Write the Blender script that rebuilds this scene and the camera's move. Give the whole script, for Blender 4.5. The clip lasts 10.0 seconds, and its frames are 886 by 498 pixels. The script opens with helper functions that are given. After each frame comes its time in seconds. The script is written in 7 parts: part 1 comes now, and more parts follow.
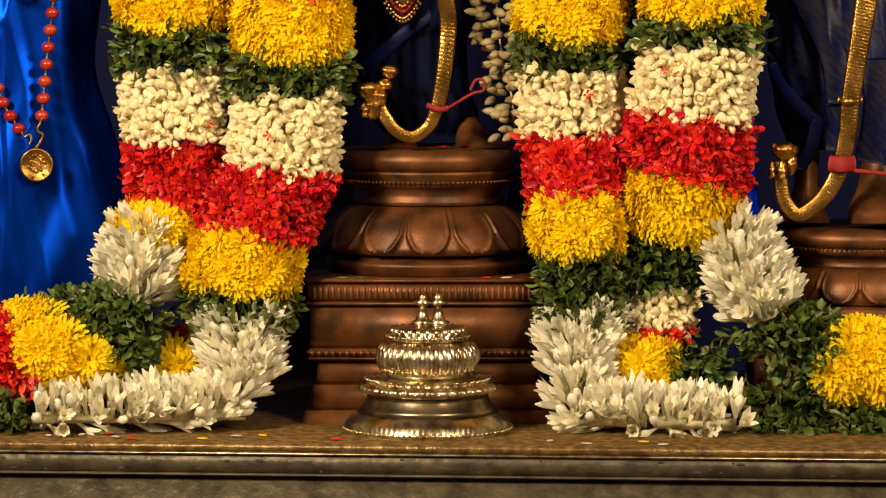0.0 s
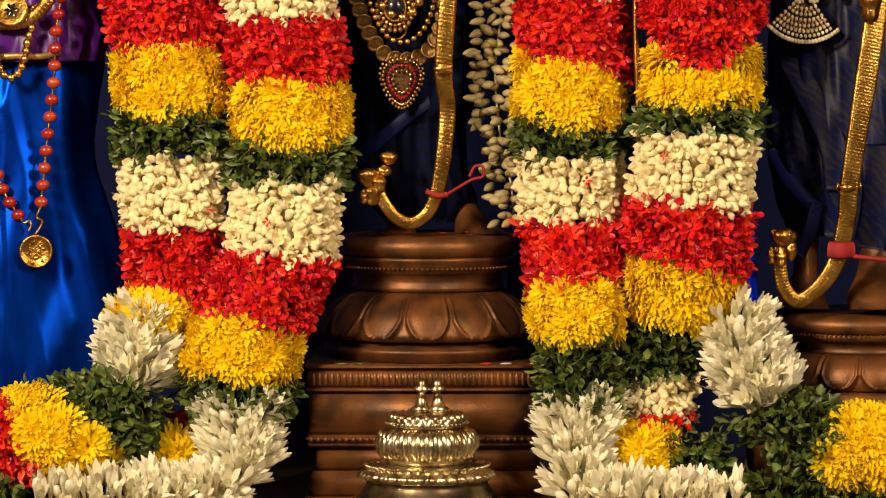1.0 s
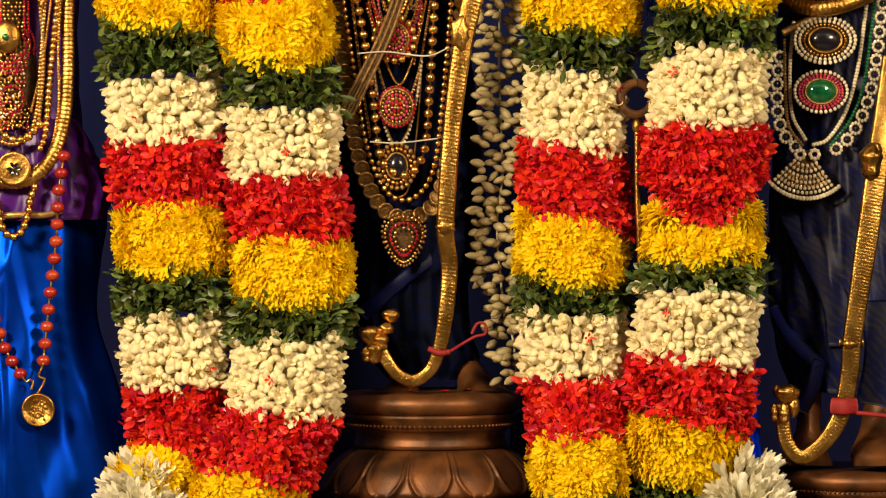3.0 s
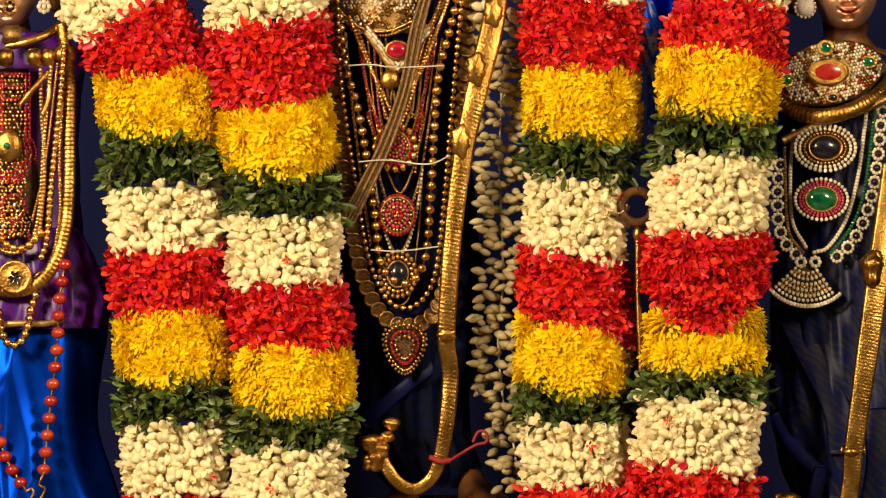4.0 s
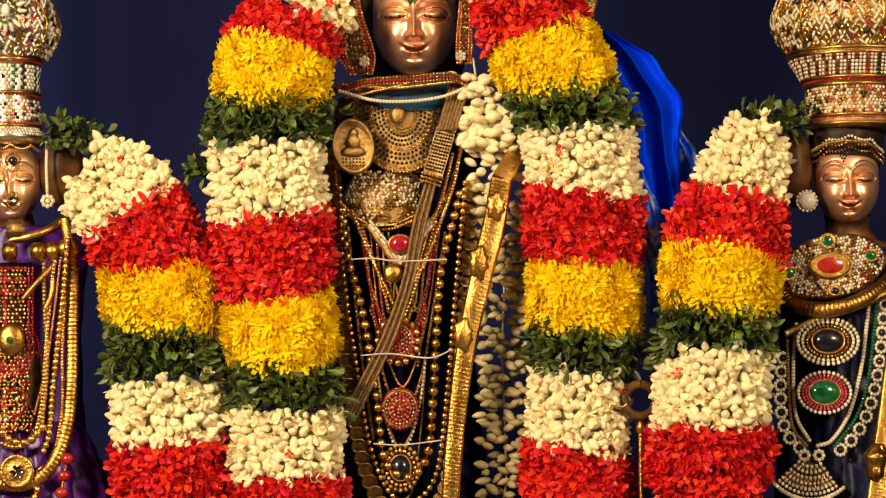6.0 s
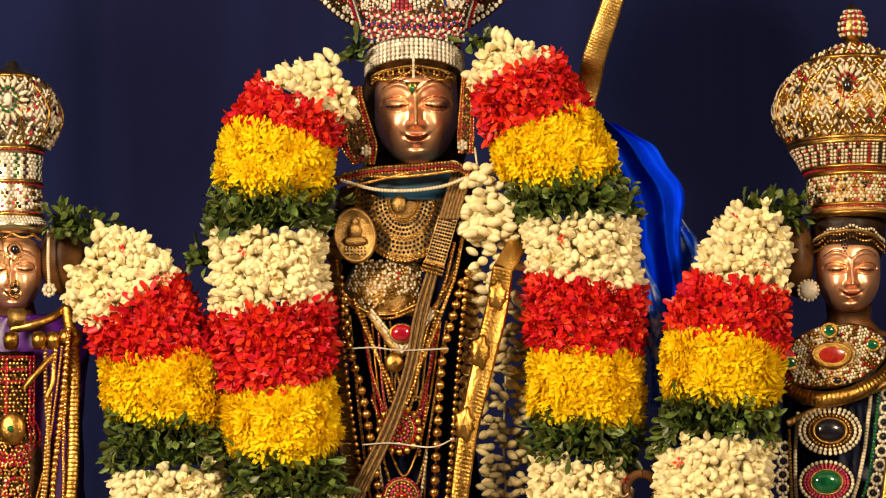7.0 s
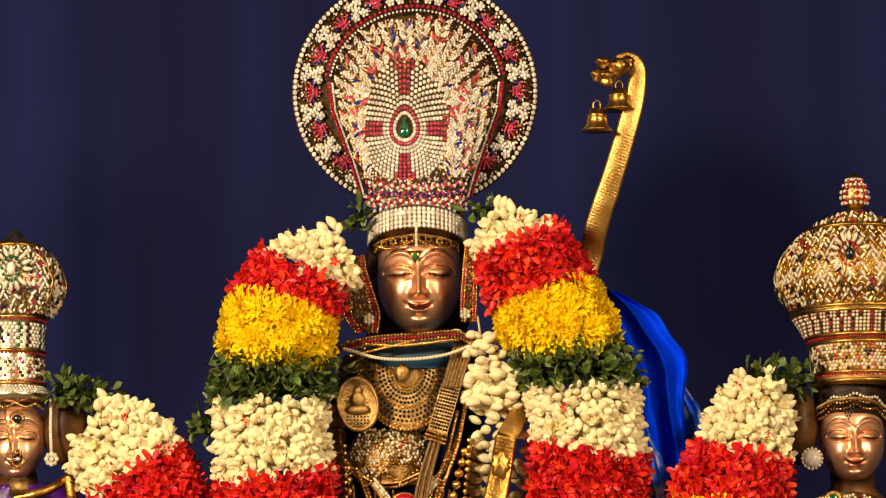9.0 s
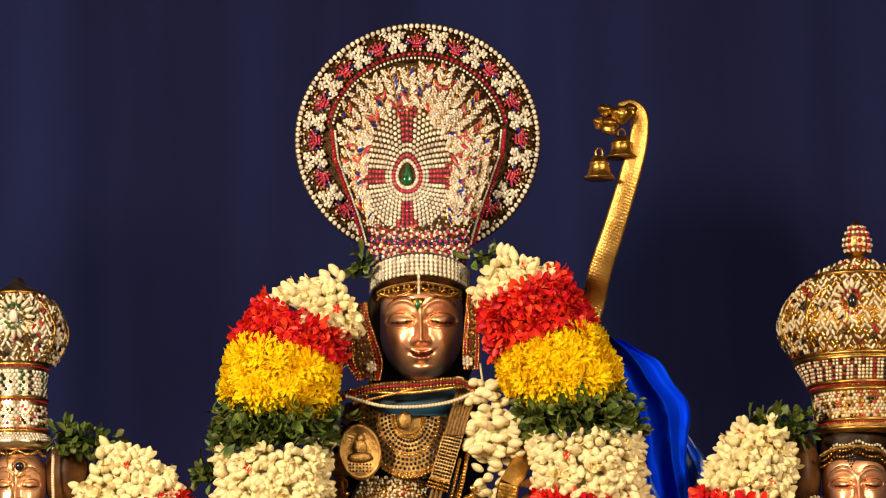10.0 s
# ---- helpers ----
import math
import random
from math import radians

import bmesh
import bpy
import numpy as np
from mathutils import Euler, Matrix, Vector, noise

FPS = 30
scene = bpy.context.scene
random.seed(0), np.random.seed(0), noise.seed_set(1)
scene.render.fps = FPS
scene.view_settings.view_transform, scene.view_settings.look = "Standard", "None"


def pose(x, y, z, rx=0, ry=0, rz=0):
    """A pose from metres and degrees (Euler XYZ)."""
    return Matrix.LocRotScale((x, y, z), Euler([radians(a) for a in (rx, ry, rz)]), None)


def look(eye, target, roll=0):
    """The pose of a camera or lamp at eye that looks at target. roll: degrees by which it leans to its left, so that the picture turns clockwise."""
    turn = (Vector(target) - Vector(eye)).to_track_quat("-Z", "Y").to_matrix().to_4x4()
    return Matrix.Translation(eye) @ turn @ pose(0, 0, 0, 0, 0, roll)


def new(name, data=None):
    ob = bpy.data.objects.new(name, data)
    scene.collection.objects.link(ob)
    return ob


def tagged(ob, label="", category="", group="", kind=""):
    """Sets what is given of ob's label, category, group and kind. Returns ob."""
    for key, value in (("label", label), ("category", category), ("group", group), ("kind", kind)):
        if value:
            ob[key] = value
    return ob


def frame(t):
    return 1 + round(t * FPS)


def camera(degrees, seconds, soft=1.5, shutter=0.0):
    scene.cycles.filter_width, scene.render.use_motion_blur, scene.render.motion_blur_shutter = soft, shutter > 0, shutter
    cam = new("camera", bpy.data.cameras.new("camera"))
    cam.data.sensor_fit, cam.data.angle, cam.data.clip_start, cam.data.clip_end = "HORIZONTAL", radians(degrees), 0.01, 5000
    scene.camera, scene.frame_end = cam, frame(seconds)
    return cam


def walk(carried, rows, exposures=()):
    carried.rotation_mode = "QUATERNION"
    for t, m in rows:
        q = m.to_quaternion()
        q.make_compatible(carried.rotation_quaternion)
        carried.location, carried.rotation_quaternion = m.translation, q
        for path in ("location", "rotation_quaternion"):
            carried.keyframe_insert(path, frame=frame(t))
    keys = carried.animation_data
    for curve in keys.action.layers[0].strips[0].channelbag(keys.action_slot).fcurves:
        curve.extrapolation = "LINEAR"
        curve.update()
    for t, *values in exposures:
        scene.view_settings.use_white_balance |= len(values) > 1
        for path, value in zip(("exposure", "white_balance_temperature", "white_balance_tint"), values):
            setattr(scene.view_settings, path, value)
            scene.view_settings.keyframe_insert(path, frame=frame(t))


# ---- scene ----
cam = camera(15.0, 10.0, soft=1.2)
STAND, EYE = -5.0, 1.5
# seconds, pitch, roll, yaw of a head that tilts on its stand
ROWS = [
    (0.0, -4.243, -0.0, -0.0),
    (0.5, -3.472, -0.033, -0.008),
    (1.0, -2.776, 0.044, -0.015),
    (1.5, -2.16, 0.06, -0.015),
    (2.0, -1.487, 0.134, -0.0),
    (3.5, 0.759, 0.24, 0.024),
    (4.0, 1.745, 0.278, 0.035),
    (4.5, 2.643, 0.277, 0.052),
    (5.0, 3.584, 0.292, 0.053),
    (5.5, 4.334, 0.344, 0.076),
    (7.0, 6.559, 0.296, 0.108),
    (7.5, 7.407, 0.329, 0.122),
    (8.0, 8.266, 0.342, 0.135),
    (8.5, 8.884, 0.34, 0.144),
    (9.0, 9.427, 0.355, 0.166),
    (9.5, 9.894, 0.37, 0.189),
    (10.0, 10.238, 0.339, 0.206),
]
walk(cam, [(t, pose(0, STAND, EYE, 90 + p, r, w)) for t, p, r, w in ROWS])

# ---- light ----
world = bpy.data.worlds.new("hall")
scene.world = world
world.use_nodes = True
world.node_tree.nodes["Background"].inputs[0].default_value = (0.9, 0.8, 0.65, 1)
world.node_tree.nodes["Background"].inputs[1].default_value = 0.035


def area_lamp(name, eye, target, power, size, colour):
    data = bpy.data.lights.new(name, "AREA")
    data.energy, data.color, data.shape, data.size = power, colour, "DISK", size
    ob = new(name, data)
    ob.matrix_world = look(eye, target)
    return ob


area_lamp("hall_lamp", (-2.3, -3.4, 3.15), (0, 0, 1.85), 245, 0.8, (1.0, 0.79, 0.52))
area_lamp("hall_lamp", (2.6, -4.1, 3.45), (0.2, 0, 1.8), 148, 0.9, (1.0, 0.79, 0.52))

# ---- helpers of this scene ----


def spot(a, h, y=0.0):
    """A place at depth y, given by where its line of sight crosses the plane y = 0."""
    s = (y - STAND) / -STAND
    return Vector((a * s, y, EYE + (h - EYE) * s))


def grid_faces(rows, cols, wrap):
    n = cols if wrap else cols - 1
    return [(r * cols + c, r * cols + (c + 1) % cols, (r + 1) * cols + (c + 1) % cols, (r + 1) * cols + c) for r in range(rows - 1) for c in range(n)]


def make_mesh(name, verts, faces, smooth=True):
    me = bpy.data.meshes.new(name)
    me.from_pydata([tuple(v) for v in verts], [], [tuple(int(i) for i in f) for f in faces])
    if smooth:
        me.polygons.foreach_set("use_smooth", [True] * len(me.polygons))
    me.update()
    return me


PLACE = {}


def part(name, me, material, parent=None, label=""):
    """One mesh object, under its thing where one is given."""
    if isinstance(me, tuple):
        me = make_mesh(name, *me)
    if material and not me.materials:
        me.materials.append(material)
    ob = new(name, me)
    PLACE[ob] = Matrix.Identity(4)
    if parent:
        ob.parent = parent
        ob.matrix_parent_inverse = PLACE[parent].inverted()
    if label:
        tagged(ob, label)
    return ob


def thing(name, label, category, group="", at=(0, 0, 0)):
    ob = new(name)
    ob.empty_display_size = 0.05
    ob.location = at
    PLACE[ob] = Matrix.Translation(at)
    return tagged(ob, label, category, group)


def merge(*pieces):
    """Several (verts, faces) as one."""
    vs, fs, n = [], [], 0
    for v, f in pieces:
        v = np.asarray(v, float)
        vs.append(v)
        fs += [tuple(i + n for i in q) for q in f]
        n += len(v)
    return np.concatenate(vs), fs


def placed(piece, m):
    v, f = piece
    v = np.asarray(v, float)
    m = np.array(m)
    return v @ m[:3, :3].T + m[:3, 3], f


def strew(piece, ms):
    """Many copies of a small piece in one mesh."""
    v, f = piece
    v = np.asarray(v, float)
    big = np.array([np.array(m) for m in ms])
    out = np.einsum("kij,nj->kni", big[:, :3, :3], v) + big[:, None, :3, 3]
    n = len(v)
    return out.reshape(-1, 3), [tuple(i + k * n for i in q) for k in range(len(ms)) for q in f]


def lathe(profile, seg=64, amp=None, cap=True):
    """A turned form about z. amp(i, angle) scales each ring's radius."""
    vs = []
    for i, (r, z) in enumerate(profile):
        for k in range(seg):
            a = 2 * math.pi * k / seg
            s = r * (amp(i, a) if amp else 1)
            vs.append((s * math.sin(a), -s * math.cos(a), z))
    fs = grid_faces(len(profile), seg, True)
    if cap:
        fs.append(tuple(range(seg))[::-1])
        fs.append(tuple(range((len(profile) - 1) * seg, len(profile) * seg)))
    return np.array(vs), fs


def smooth_line(points, n):
    """Catmull-Rom through points, n places along it, evenly spaced."""
    p = np.array([tuple(q) for q in points], float)
    if len(p) == 2:
        return p[0] + (p[1] - p[0]) * np.linspace(0, 1, n)[:, None]
    p = np.vstack([2 * p[0] - p[1], p, 2 * p[-1] - p[-2]])
    out = []
    for i in range(1, len(p) - 2):
        for t in np.linspace(0, 1, 24, endpoint=False):
            a, b, c, d = p[i - 1:i + 3]
            out.append(0.5 * (2 * b + (c - a) * t + (2 * a - 5 * b + 4 * c - d) * t * t + (3 * b - a - 3 * c + d) * t ** 3))
    out.append(p[-2])
    out = np.array(out)
    run = np.concatenate([[0], np.cumsum(np.linalg.norm(np.diff(out, axis=0), axis=1))])
    at = np.linspace(0, run[-1], n)
    return np.stack([np.interp(at, run, out[:, k]) for k in range(out.shape[1])], 1)


def sweep(points, wide, deep, n=60, sides=10, bump=None, power=1.0, flip=None):
    """A band or tube along points: wide across, deep to the front. wide may be a list along it."""
    line = smooth_line(points, n)
    wide = np.interp(np.linspace(0, 1, n), np.linspace(0, 1, len(wide)), wide) if isinstance(wide, (list, tuple)) else np.full(n, wide)
    vs = []
    for i in range(n):
        t = line[min(i + 1, n - 1)] - line[max(i - 1, 0)]
        t /= np.linalg.norm(t) + 1e-9
        front = np.array((0.0, -1.0, 0.0)) if flip is None else np.array(flip, float)
        across = np.cross(t, front)
        across /= np.linalg.norm(across) + 1e-9
        front = np.cross(across, t)
        for k in range(sides):
            a = 2 * math.pi * k / sides
            c, s = math.cos(a), math.sin(a)
            c = math.copysign(abs(c) ** power, c)
            s = math.copysign(abs(s) ** power, s)
            w = 1 + (bump(i / (n - 1), a) if bump else 0)
            vs.append(line[i] + across * c * wide[i] * w + front * s * deep * w)
    fs = grid_faces(n, sides, True)
    fs.append(tuple(range(sides)))
    fs.append(tuple(range((n - 1) * sides, n * sides))[::-1])
    return np.array(vs), fs


def box(x0, x1, y0, y1, z0, z1, bevel=0.004):
    bm = bmesh.new()
    bmesh.ops.create_cube(bm, size=1)
    for v in bm.verts:
        v.co = ((x0 + x1) / 2 + v.co.x * (x1 - x0), (y0 + y1) / 2 + v.co.y * (y1 - y0), (z0 + z1) / 2 + v.co.z * (z1 - z0))
    if bevel:
        bmesh.ops.bevel(bm, geom=bm.edges[:], offset=bevel, segments=2, affect="EDGES")
    vs = np.array([tuple(v.co) for v in bm.verts])
    fs = [tuple(v.index for v in f.verts) for f in bm.faces]
    bm.free()
    return vs, fs


def ball(rx, ry, rz, seg=12, rings=8):
    prof = [(max(math.sin(math.pi * i / rings), 0.02), -math.cos(math.pi * i / rings)) for i in range(rings + 1)]
    v, f = lathe(prof, seg)
    return v * np.array((rx, ry, rz)), f


def turned(to, roll=0.0, at=(0, 0, 0), scale=1.0):
    """A pose whose z points along to."""
    q = Vector(to).to_track_quat("Z", "Y").to_matrix().to_4x4()
    return Matrix.Translation(at) @ q @ Matrix.Rotation(roll, 4, "Z") @ Matrix.Diagonal((scale, scale, scale, 1))


# ---- materials ----


def material(name, colour, rough=0.5, metal=0.0, second=None, scale=40.0, bump=0.0, bump_scale=200.0, vary=0.0, island=False, through_light=0.0, coat=0.0, sheen=0.0, mixed=(0.4, 0.65), spec=0.5, stretch=None):
    """A surface of two mixed tones with grain, relief and a shift from piece to piece."""
    m = bpy.data.materials.new(name)
    m.use_nodes = True
    t = m.node_tree
    b = t.nodes["Principled BSDF"]
    coord = t.nodes.new("ShaderNodeTexCoord")
    n1 = t.nodes.new("ShaderNodeTexNoise")
    n1.inputs["Scale"].default_value, n1.inputs["Detail"].default_value = scale, 6
    if stretch:
        mapping = t.nodes.new("ShaderNodeMapping")
        mapping.inputs["Scale"].default_value = stretch
        t.links.new(coord.outputs["Object"], mapping.inputs["Vector"])
        t.links.new(mapping.outputs["Vector"], n1.inputs["Vector"])
    else:
        t.links.new(coord.outputs["Object"], n1.inputs["Vector"])
    ramp = t.nodes.new("ShaderNodeValToRGB")
    second = second or tuple(c * 0.7 for c in colour)
    ramp.color_ramp.elements[0].position, ramp.color_ramp.elements[1].position = mixed
    ramp.color_ramp.elements[0].color = (*second, 1)
    ramp.color_ramp.elements[1].color = (*colour, 1)
    t.links.new(n1.outputs["Fac"], ramp.inputs["Fac"])
    last = ramp.outputs["Color"]
    if vary:
        src = t.nodes.new("ShaderNodeNewGeometry" if island else "ShaderNodeObjectInfo")
        rnd = src.outputs["Random Per Island" if island else "Random"]
        hsv = t.nodes.new("ShaderNodeHueSaturation")
        for key, lo, hi in (("Value", 1 - vary, 1 + vary), ("Hue", 0.5 - vary * 0.04, 0.5 + vary * 0.04)):
            r = t.nodes.new("ShaderNodeMapRange")
            r.inputs["To Min"].default_value, r.inputs["To Max"].default_value = lo, hi
            t.links.new(rnd, r.inputs["Value"])
            t.links.new(r.outputs["Result"], hsv.inputs[key])
        t.links.new(last, hsv.inputs["Color"])
        last = hsv.outputs["Color"]
    t.links.new(last, b.inputs["Base Color"])
    b.inputs["Roughness"].default_value, b.inputs["Metallic"].default_value = rough, metal
    b.inputs["Specular IOR Level"].default_value = spec
    b.inputs["Coat Weight"].default_value = coat
    b.inputs["Sheen Weight"].default_value = sheen
    if bump:
        n2 = t.nodes.new("ShaderNodeTexNoise")
        n2.inputs["Scale"].default_value, n2.inputs["Detail"].default_value = bump_scale, 4
        t.links.new(coord.outputs["Object"], n2.inputs["Vector"])
        bp = t.nodes.new("ShaderNodeBump")
        bp.inputs["Strength"].default_value, bp.inputs["Distance"].default_value = bump, 0.003
        t.links.new(n2.outputs["Fac"], bp.inputs["Height"])
        t.links.new(bp.outputs["Normal"], b.inputs["Normal"])
    if through_light:
        tr = t.nodes.new("ShaderNodeBsdfTranslucent")
        t.links.new(last, tr.inputs["Color"])
        mix = t.nodes.new("ShaderNodeMixShader")
        mix.inputs[0].default_value = through_light
        t.links.new(b.outputs[0], mix.inputs[1])
        t.links.new(tr.outputs[0], mix.inputs[2])
        t.links.new(mix.outputs[0], t.nodes["Material Output"].inputs["Surface"])
    return m


JASMINE = material("jasmine", (0.95, 0.87, 0.61), 0.42, second=(0.92, 0.80, 0.47), scale=60, vary=0.06, spec=0.3, through_light=0.2)
# duller, darker jasmine: the shade on the hanging string put into colour
SHADED_JASMINE = material("shaded_jasmine", (0.52, 0.43, 0.24), 0.42, second=(0.40, 0.32, 0.15), scale=60, vary=0.18, spec=0.3, through_light=0.1)
TUBEROSE = material("tuberose", (0.95, 0.92, 0.79), 0.42, second=(0.90, 0.86, 0.67), scale=50, vary=0.08, through_light=0.18)
RED = material("red_petal", (0.86, 0.021, 0.018), 0.42, second=(0.64, 0.010, 0.011), scale=50, vary=0.24, spec=0.35, island=True, through_light=0.22)
YELLOW = material("yellow_petal", (0.98, 0.80, 0.010), 0.6, second=(0.97, 0.71, 0.006), scale=40, vary=0.05, island=True, through_light=0.35, spec=0.15)
LEAF = material("leaf", (0.165, 0.205, 0.040), 0.42, second=(0.046, 0.080, 0.015), scale=60, vary=0.5, island=True, through_light=0.15)
# near-black filler core: the shade between the leaves put into colour
LEAF_CORE = material("leaf_shade", (0.012, 0.022, 0.006), 0.9, second=(0.006, 0.010, 0.003), spec=0.05)
WHITE_CORE = material("bud_shade", (0.72, 0.65, 0.40), 0.7)
# dark red core: the gaps between florets are shaded by its colour
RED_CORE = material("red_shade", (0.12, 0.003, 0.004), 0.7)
YELLOW_CORE = material("yellow_shade", (0.96, 0.74, 0.008), 0.7)
GOLD = material("gold", (0.62, 0.35, 0.085), 0.32, 1.0, second=(0.30, 0.155, 0.03), scale=30, bump=0.3, bump_scale=260)
# lighter copy of gold: brighter light on the bow's upper limb put into colour
LIT_GOLD = material("lit_bow_gold", (0.78, 0.48, 0.15), 0.40, 1.0, second=(0.50, 0.28, 0.07), scale=30, bump=0.25, bump_scale=260)
GOLD_BEAD = material("gold_bead", (0.85, 0.52, 0.16), 0.25, 1.0, second=(0.6, 0.33, 0.08), scale=80, vary=0.15)
BRONZE = material("bronze", (1.0, 0.58, 0.36), 0.35, 0.85, second=(0.90, 0.46, 0.27), scale=12, bump=0.1, bump_scale=120)
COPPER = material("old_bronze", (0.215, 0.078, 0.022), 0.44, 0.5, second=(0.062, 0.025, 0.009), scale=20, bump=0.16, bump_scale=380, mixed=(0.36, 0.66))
SILVER = material("brass_silver", (0.70, 0.60, 0.41), 0.28, 1.0, second=(0.28, 0.20, 0.11), scale=55, bump=0.1, bump_scale=240, mixed=(0.34, 0.58))
CURTAIN = material("navy_cloth", (0.0118, 0.0168, 0.080), 0.9, second=(0.0086, 0.0104, 0.050), spec=0.06, scale=4.2, stretch=(1.0, 1.0, 0.12), bump=0.15, bump_scale=500, mixed=(0.38, 0.68))
BLUE_SILK = material("blue_silk", (0.001, 0.040, 0.42), 0.34, 0.75, second=(0.001, 0.022, 0.28), scale=8, bump=0.05, bump_scale=500, spec=0.0)
NAVY_SILK = material("navy_silk", (0.002, 0.005, 0.034), 0.6, second=(0.003, 0.004, 0.012), scale=60, spec=0.05, bump=0.2, bump_scale=300)
TABLE_TOP = material("worn_table_top", (0.27, 0.17, 0.05), 0.3, 0.4, second=(0.11, 0.062, 0.022), scale=70, bump=0.4, bump_scale=260)
TABLE_SIDE = material("worn_sheet_metal", (0.115, 0.092, 0.056), 0.46, 0.4, second=(0.042, 0.033, 0.02), scale=30, bump=0.9, bump_scale=55, mixed=(0.33, 0.62))
PLASTER = material("hall_plaster", (0.5, 0.45, 0.38), 0.8, scale=3)
STONE = material("stone_floor", (0.28, 0.25, 0.21), 0.4, scale=5)
PEARL = material("pearl_stone", (0.74, 0.66, 0.50), 0.18, second=(0.56, 0.47, 0.32), scale=300, coat=0.5, vary=0.25, island=True)
DIAMOND = material("white_stone", (0.80, 0.73, 0.64), 0.16, second=(0.60, 0.54, 0.47), scale=300, coat=0.6, vary=0.3, island=True)
RUBY = material("ruby", (0.42, 0.008, 0.03), 0.12, second=(0.25, 0.004, 0.02), scale=80, coat=1.0, vary=0.3, island=True)
PINK = material("pink_stone", (0.55, 0.06, 0.12), 0.2, second=(0.36, 0.02, 0.06), scale=200, coat=0.6, vary=0.3, island=True)
EMERALD = material("emerald", (0.004, 0.13, 0.04), 0.1, second=(0.002, 0.05, 0.02), scale=60, coat=1.0)
SAPPHIRE = material("sapphire", (0.01, 0.03, 0.32), 0.12, second=(0.005, 0.01, 0.12), scale=60, coat=1.0)
DARK_STONE = material("dark_stone", (0.006, 0.007, 0.016), 0.2, second=(0.010, 0.006, 0.010), coat=0.25)
CARNELIAN = material("carnelian", (0.42, 0.035, 0.012), 0.22, second=(0.26, 0.015, 0.008), scale=90, coat=0.6, vary=0.2)
DULL_GOLD = material("dull_gold", (0.50, 0.31, 0.11), 0.42, 1.0, second=(0.28, 0.16, 0.05), scale=60, bump=0.5, bump_scale=350)
DARK_GOLD = material("filigree_ground", (0.105, 0.056, 0.022), 0.5, 0.9, second=(0.05, 0.026, 0.012), scale=120, bump=0.6, bump_scale=500)
CORD = material("gold_cord", (0.30, 0.17, 0.055), 0.5, 0.4, second=(0.15, 0.08, 0.025), scale=200, bump=0.5, bump_scale=700)
PURPLE = material("purple_silk", (0.085, 0.008, 0.22), 0.36, second=(0.05, 0.005, 0.14), scale=15, spec=0.3)
ZARI = material("gold_thread_border", (0.55, 0.36, 0.12), 0.4, 0.8, second=(0.4, 0.24, 0.08), scale=200)
HAIR = material("brown_lacquer", (0.15, 0.065, 0.02), 0.4, second=(0.05, 0.02, 0.008), scale=30, bump=0.3, bump_scale=60, spec=0.15)
THREAD = material("white_thread", (0.62, 0.58, 0.52), 0.7)
BRIGHT_BLUE = material("bright_blue_satin", (0.002, 0.060, 0.95), 0.5, 0.3, second=(0.001, 0.028, 0.70), scale=8, bump=0.05, bump_scale=500, spec=0.0)
RED_THREAD = material("red_thread", (0.30, 0.01, 0.012), 0.7)
TEAL = material("teal_cloth", (0.01, 0.07, 0.14), 0.5, second=(0.006, 0.04, 0.09), scale=20)
PAINT_RED = material("kumkum_powder", (0.5, 0.03, 0.01), 0.9)
DEEP_BLUE = material("deep_blue_silk", (0.002, 0.006, 0.08), 0.5, second=(0.0015, 0.004, 0.05), spec=0.25)
PALE_BLUE = material("pale_blue_thread", (0.02, 0.15, 0.95), 0.4, 0.2, second=(0.55, 0.64, 0.92), scale=60, spec=0.2, mixed=(0.36, 0.50))
DENT = material("dent_shadow", (0.035, 0.027, 0.018), 0.7)
DARK_HAIR = material("dark_hair", (0.030, 0.013, 0.006), 0.45, second=(0.012, 0.005, 0.003), scale=60, bump=0.4, bump_scale=160, spec=0.2)
FACE_LINE = material("dark_face_line", (0.10, 0.035, 0.018), 0.5, 0.6)
FACE_LIP = material("reddened_bronze", (0.66, 0.26, 0.15), 0.28, 1.0, second=(0.5, 0.17, 0.09), scale=60)
FACE_GOLD = material("gold_face_line", (0.62, 0.38, 0.12), 0.35, 1.0)

# ---- the hall ----
WEST, EAST, SOUTH, NORTH, TOP = -3.5, 3.5, -7.5, 1.3, 4.2
tagged(part("floor", box(WEST, EAST, SOUTH, NORTH, -0.1, 0.0, 0), STONE), "plain stone floor of the hall", "floor", kind="structure")
tagged(part("ceiling", box(WEST, EAST, SOUTH, NORTH, TOP, TOP + 0.1, 0), PLASTER), "plain plaster ceiling of the hall", "ceiling", kind="structure")
tagged(part("wall_north", box(WEST, EAST, NORTH, NORTH + 0.1, 0, TOP, 0), PLASTER), "plain wall behind the curtain", "wall", kind="structure")
tagged(part("wall_south", box(WEST, EAST, SOUTH - 0.1, SOUTH, 0, TOP, 0), PLASTER), "plain wall of the hall", "wall", kind="structure")
tagged(part("wall_west", box(WEST - 0.1, WEST, SOUTH, NORTH, 0, TOP, 0), PLASTER), "plain wall of the hall", "wall", kind="structure")
tagged(part("wall_east", box(EAST, EAST + 0.1, SOUTH, NORTH, 0, TOP, 0), PLASTER), "plain wall of the hall", "wall", kind="structure")


